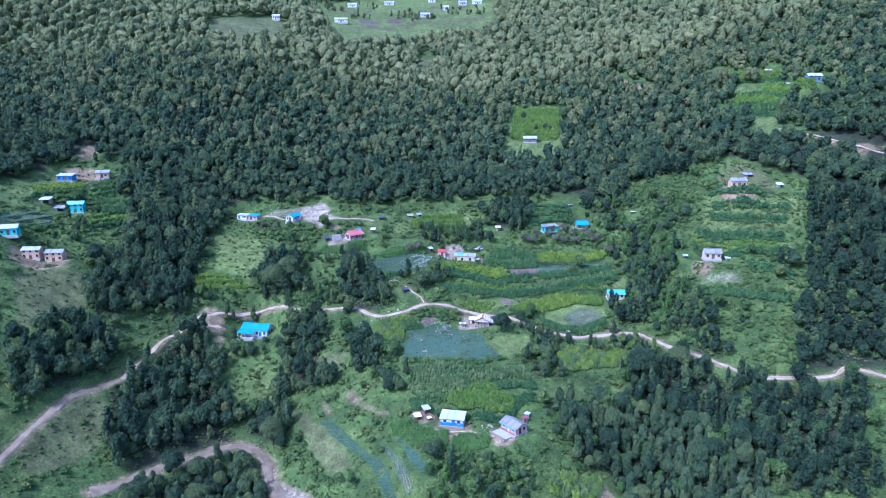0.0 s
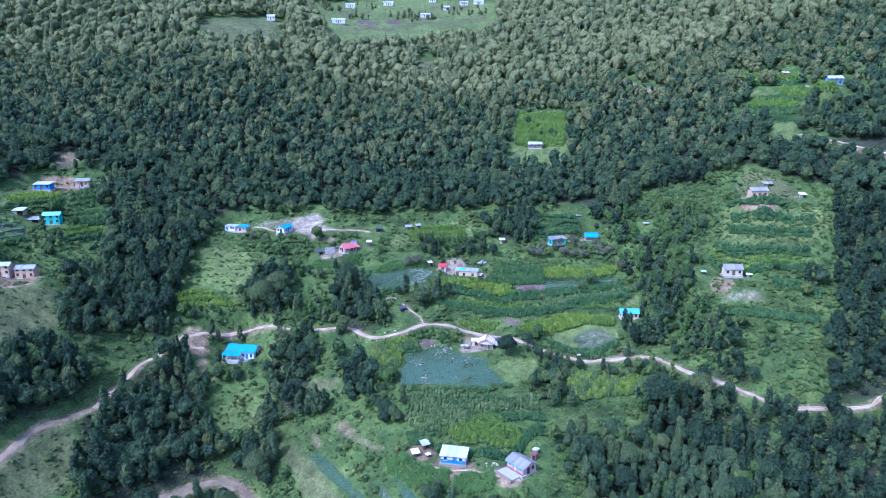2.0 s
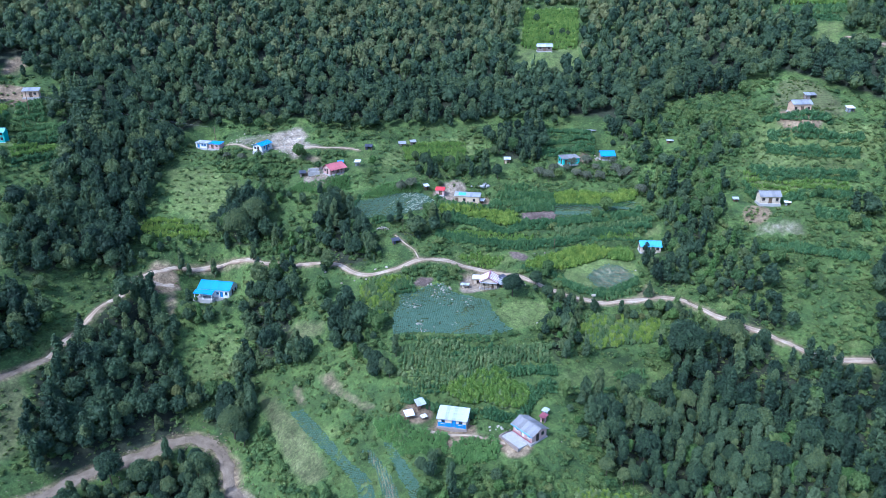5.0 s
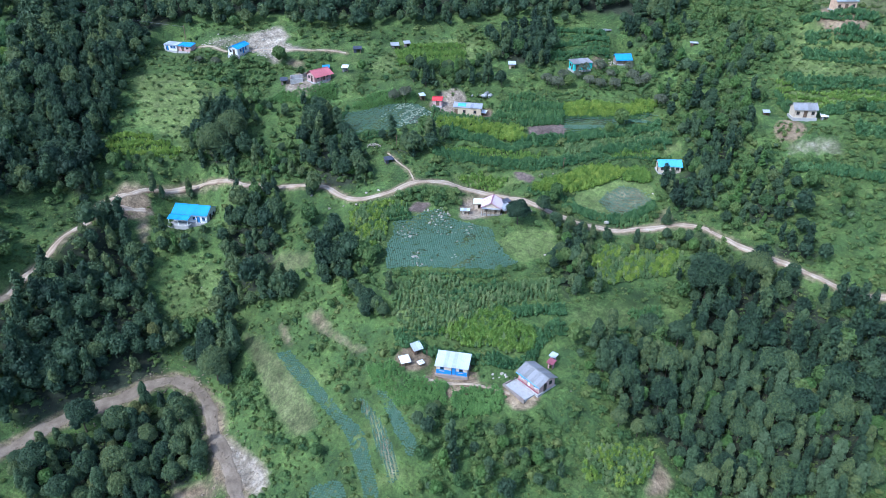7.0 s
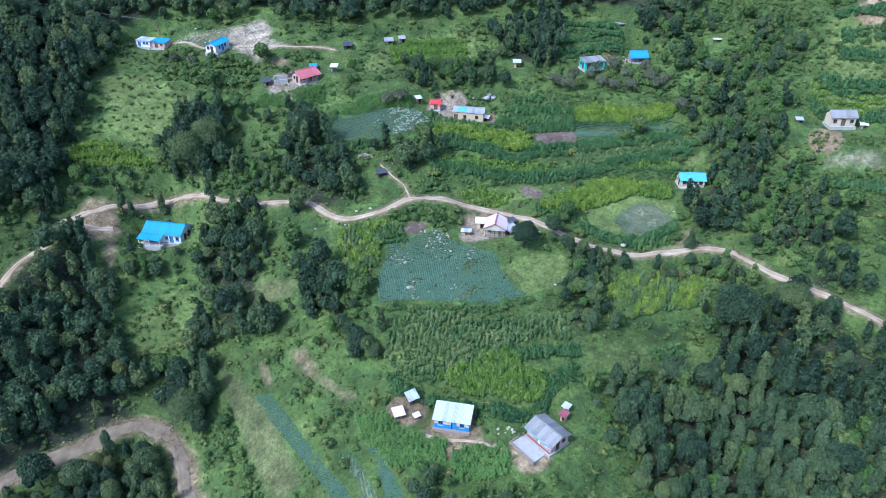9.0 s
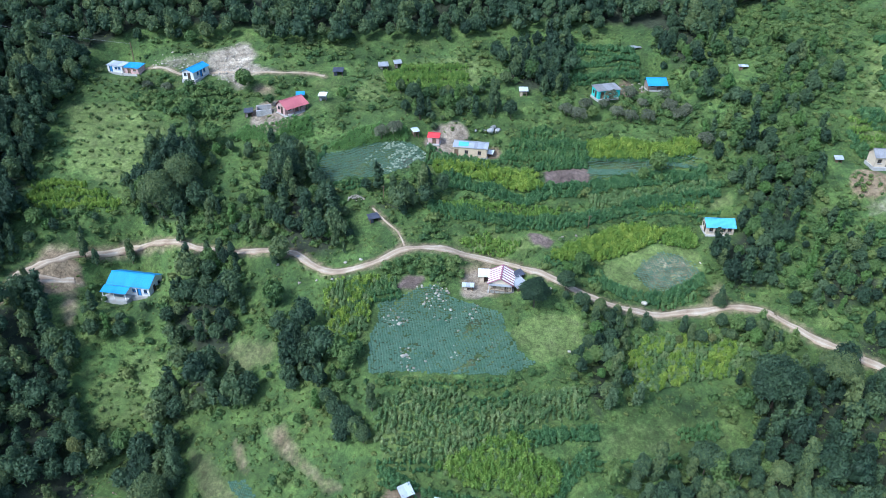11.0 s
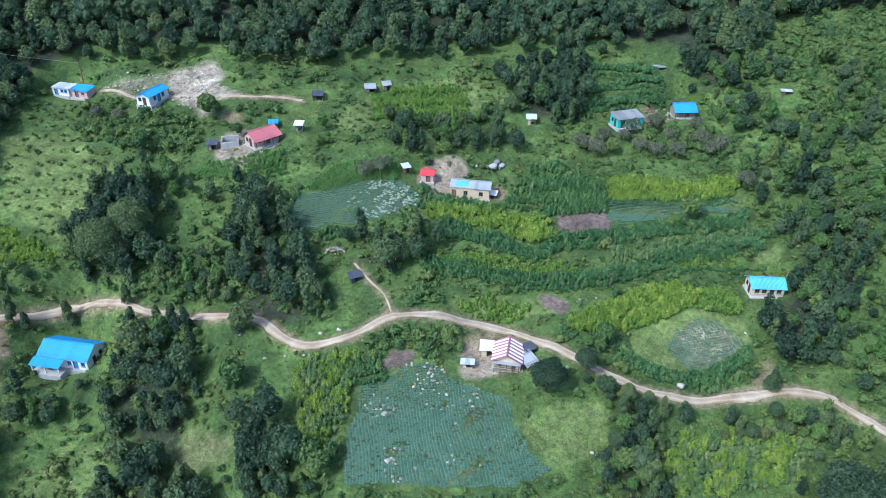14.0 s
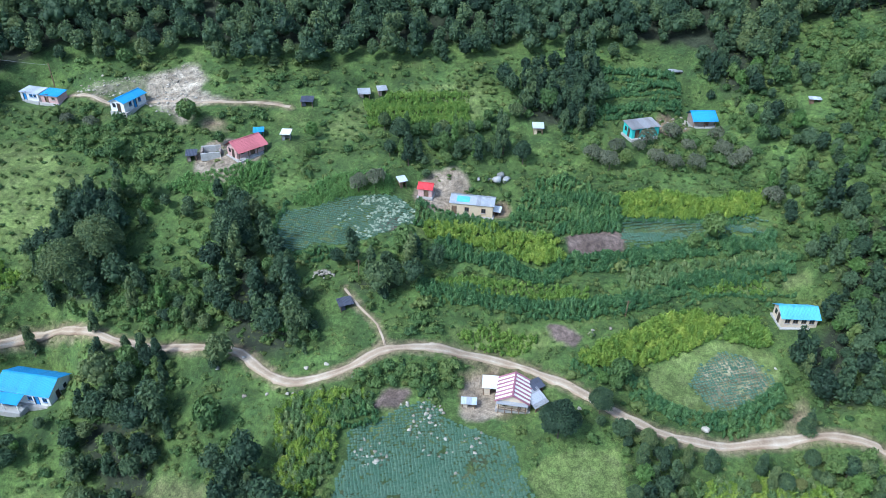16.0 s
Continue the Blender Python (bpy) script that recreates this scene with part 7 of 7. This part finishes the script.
for cx, cy, n, rad in ((-8.5, 230.5, 24, 2.6), (-2.0, 236, 22, 3.0), (1.5, 237.5, 14, 2.2), (-4.5, 217.5, 14, 2.6), (2, 232, 9, 3.0), (8, 233, 8, 2.5), (6, 222, 10, 6.0), (-6, 221, 7, 1.6)):
    for k in range(n):
        a, d = rng.uniform(0, 6.28), rad * math.sqrt(rng.uniform())
        stone(cx + d * math.cos(a), cy + d * math.sin(a), rng.uniform(0.2, 0.52), "pale field stone lying among the cabbages", group="stones in the cabbage field")
stone(-6.4, 219.0, 0.85, "large pale flat rock among the cabbages")
stone(28.7, 250.5, 0.9, "pale rock beside the dug earth", name="boulder")
stone(32.3, 252.0, 0.6, "pale rock beside the dug earth", name="boulder")
stone(44.4, 234.6, 1.1, "large pale boulder above the road", name="boulder")
for dx, dy, s in ((0, 0, 1.0), (1.1, 0.4, 0.8), (-0.9, 0.5, 0.7), (0.5, -0.8, 0.6)):
    stone(27.3 + dx, 220.8 + dy, s * 0.7, "pale rock at the corner of the lawn")
for dx, dy, s in ((0, 0, 1.7), (2.2, 0.3, 1.5), (-2.0, 0.6, 1.0), (1.0, 1.9, 1.4), (-4.6, 0.8, 0.9), (-7.2, 2.6, 0.8)):
    stone(14.6 + dx * 0.85, 287.2 + dy * 0.85, s * 0.8, "big grey boulder behind the ochre house", False, "boulder", "boulders behind the house")
for lx, ly, s in ((-31, 247.0, 0.5), (-26, 240.2, 0.45), (-22.5, 239.5, 0.55), (-21.4, 239.4, 0.5), (-17, 239.6, 0.35), (-20, 244.4, 0.6), (-16.6, 244.6, 0.6), (-12, 241.6, 0.35), (24.5, 236.6, 0.5), (26.6, 237.8, 0.45), (-35.5, 246.4, 0.7), (-30, 241.0, 0.6), (59, 244.5, 0.35), (29, 251.4, 0.5), (36.1, 255.0, 0.4), (-63.6, 227.4, 0.3), (19.8, 207.2, 0.3), (27.6, 183.0, 0.3), (73, 298.8, 0.5)):
    stone(lx, ly, s, "pale stone lying in the grass")
for k in range(60):
    a, d = rng.uniform(0, 6.28), math.sqrt(rng.uniform())
    stone(-57 + 7 * d * math.cos(a), 308 + 6 * d * math.sin(a), rng.uniform(0.2, 0.6), "pale rubble on the landslip", group="rubble on the landslip")
for k in range(30):
    stone(rng.uniform(-81, -67), rng.uniform(309.5, 315), rng.uniform(0.2, 0.55), "pale rubble under the cut bank", group="rubble on the landslip")
x, y = rng.uniform(-82, -44, 2600), rng.uniform(299, 320, 2600)
ok = inside(x, y, FIELDS["slide"][1]) | (inside(x, y, FIELDS["slide_cut"][1]) & (rng.uniform(size=2600) < 0.45))
RUBBLE_KINDS = []
for k in range(4):
    v, f = ICO_SMALL
    v = v * (1 + 0.25 * np.random.default_rng(230 + k).normal(size=(len(v), 1))) * (1.0, 0.8, 0.6)
    RUBBLE_KINDS.append((v, np.zeros((0, 3), int), f, np.full(len(v), 0.5)))
tagged(plant_many("rubble", RUBBLE_KINDS, np.stack([x, y, np.full(2600, 0.16)], -1)[ok], STONE, (0.4, 1.7), 0.5, sink=0.0), "pale broken rubble strewn over the landslip", "rubble", kind="stuff")
tracks = np.vstack([glide(ROAD_LINES[n][1], 0.5) for n in ("river_track", "quarry_track")])
x, y = (np.repeat(tracks, 5, axis=0) + rng.normal(size=(len(tracks) * 5, 2)) * 2.0).T
tagged(plant_many("track_rubble", RUBBLE_KINDS, np.stack([x, y, np.full(len(x), 0.15)], -1), MUD, (0.3, 2.2), 0.5, sink=-0.08), "brown clods and stones strewn along the muddy track", "rubble", kind="stuff")
for k in range(16):
    stone(56.5 + rng.normal() * 2.2, 303.2 + rng.normal() * 1.4, rng.uniform(0.2, 0.55), "pale stone from a fallen wall between two houses", group="stones of the fallen wall")
for k in range(9):
    stone(13.5 + rng.normal() * 1.3, 186.8 + rng.normal() * 0.6, rng.uniform(0.2, 0.5), "flat pale stone in the grass beside the house", group="flat stones by the house")
pile = new("stone_pile")
pile.matrix_basis = pose(-19.0, 262.6, float(ground(-19.0, 262.6)))
for k in range(70):
    a, d = rng.uniform(0, 6.28), math.sqrt(rng.uniform())
    s = rng.uniform(0.18, 0.4)
    part_of("stone", PALE_STONES[k % 4], pile, pose(2.2 * d * math.cos(a), 1.7 * d * math.sin(a), 0.9 * (1 - d) * rng.uniform(0.3, 1) + 0.1, 0, 0, rng.uniform(0, 360)) @ Matrix.Diagonal((s, s, s, 1)))
tagged(pile, "heap of pale grey building stones", "stone pile")
ruin = new("roofless_shed")
ruin.matrix_basis = pose(-45.6, 291.6, float(ground(-45.6, 291.6)), 0, 0, 12)
for w in ((0, -1.5, 0.5, 4.0, 0.4, 1.6), (0, 1.5, 0.7, 4.0, 0.4, 2.0), (-1.8, 0, 0.6, 0.4, 2.6, 1.8), (1.8, 0, 0.4, 0.4, 2.6, 1.4)):
    part("wall", boxes([w]), BRICK_WALL if w[0] else CONCRETE, ruin)
tagged(ruin, "roofless shed of pale rubble walls", "ruin")
for lx, ly in ((35.6, 255.4), (-12.5, 262.0)):
    pole = part("pole", boxes([(0, 0, 1.6, 0.14, 0.14, 4.2), (0, 0, 3.4, 0.9, 0.08, 0.08)]), WOOD)
    pole.matrix_basis = pose(lx, ly, float(ground(lx, ly)), 0, 3, 0)
    tagged(pole, "thin wooden pole standing in the field", "pole")


def cable(a, b, sag, label):
    """A thin wire that hangs between two places."""
    cu = bpy.data.curves.new("power_line", "CURVE")
    cu.dimensions, cu.bevel_depth = "3D", 0.025
    line = cu.splines.new("POLY")
    line.points.add(16)
    for i, p in enumerate(line.points):
        t = i / 16
        c = Vector(a).lerp(Vector(b), t)
        p.co = (c.x, c.y, c.z - 4 * sag * t * (1 - t), 1)
    cu.materials.append(GREY_TIN)
    return tagged(new("power_line", cu), label, "cable")


for lx, ly in ((-86.5, 313.5), (-150.0, 304.0)):
    pole = part("utility_pole", boxes([(0, 0, 3.4, 0.18, 0.18, 8.4)]), WOOD)
    pole.matrix_basis = pose(lx, ly, float(ground(lx, ly)))
    tagged(pole, "grey wooden utility pole on the slope", "pole")
cable((-86.5, 313.5, float(ground(-86.5, 313.5)) + 7.2), (-150, 304, float(ground(-150, 304)) + 7.2), 1.2, "thin grey power line across the ravine")
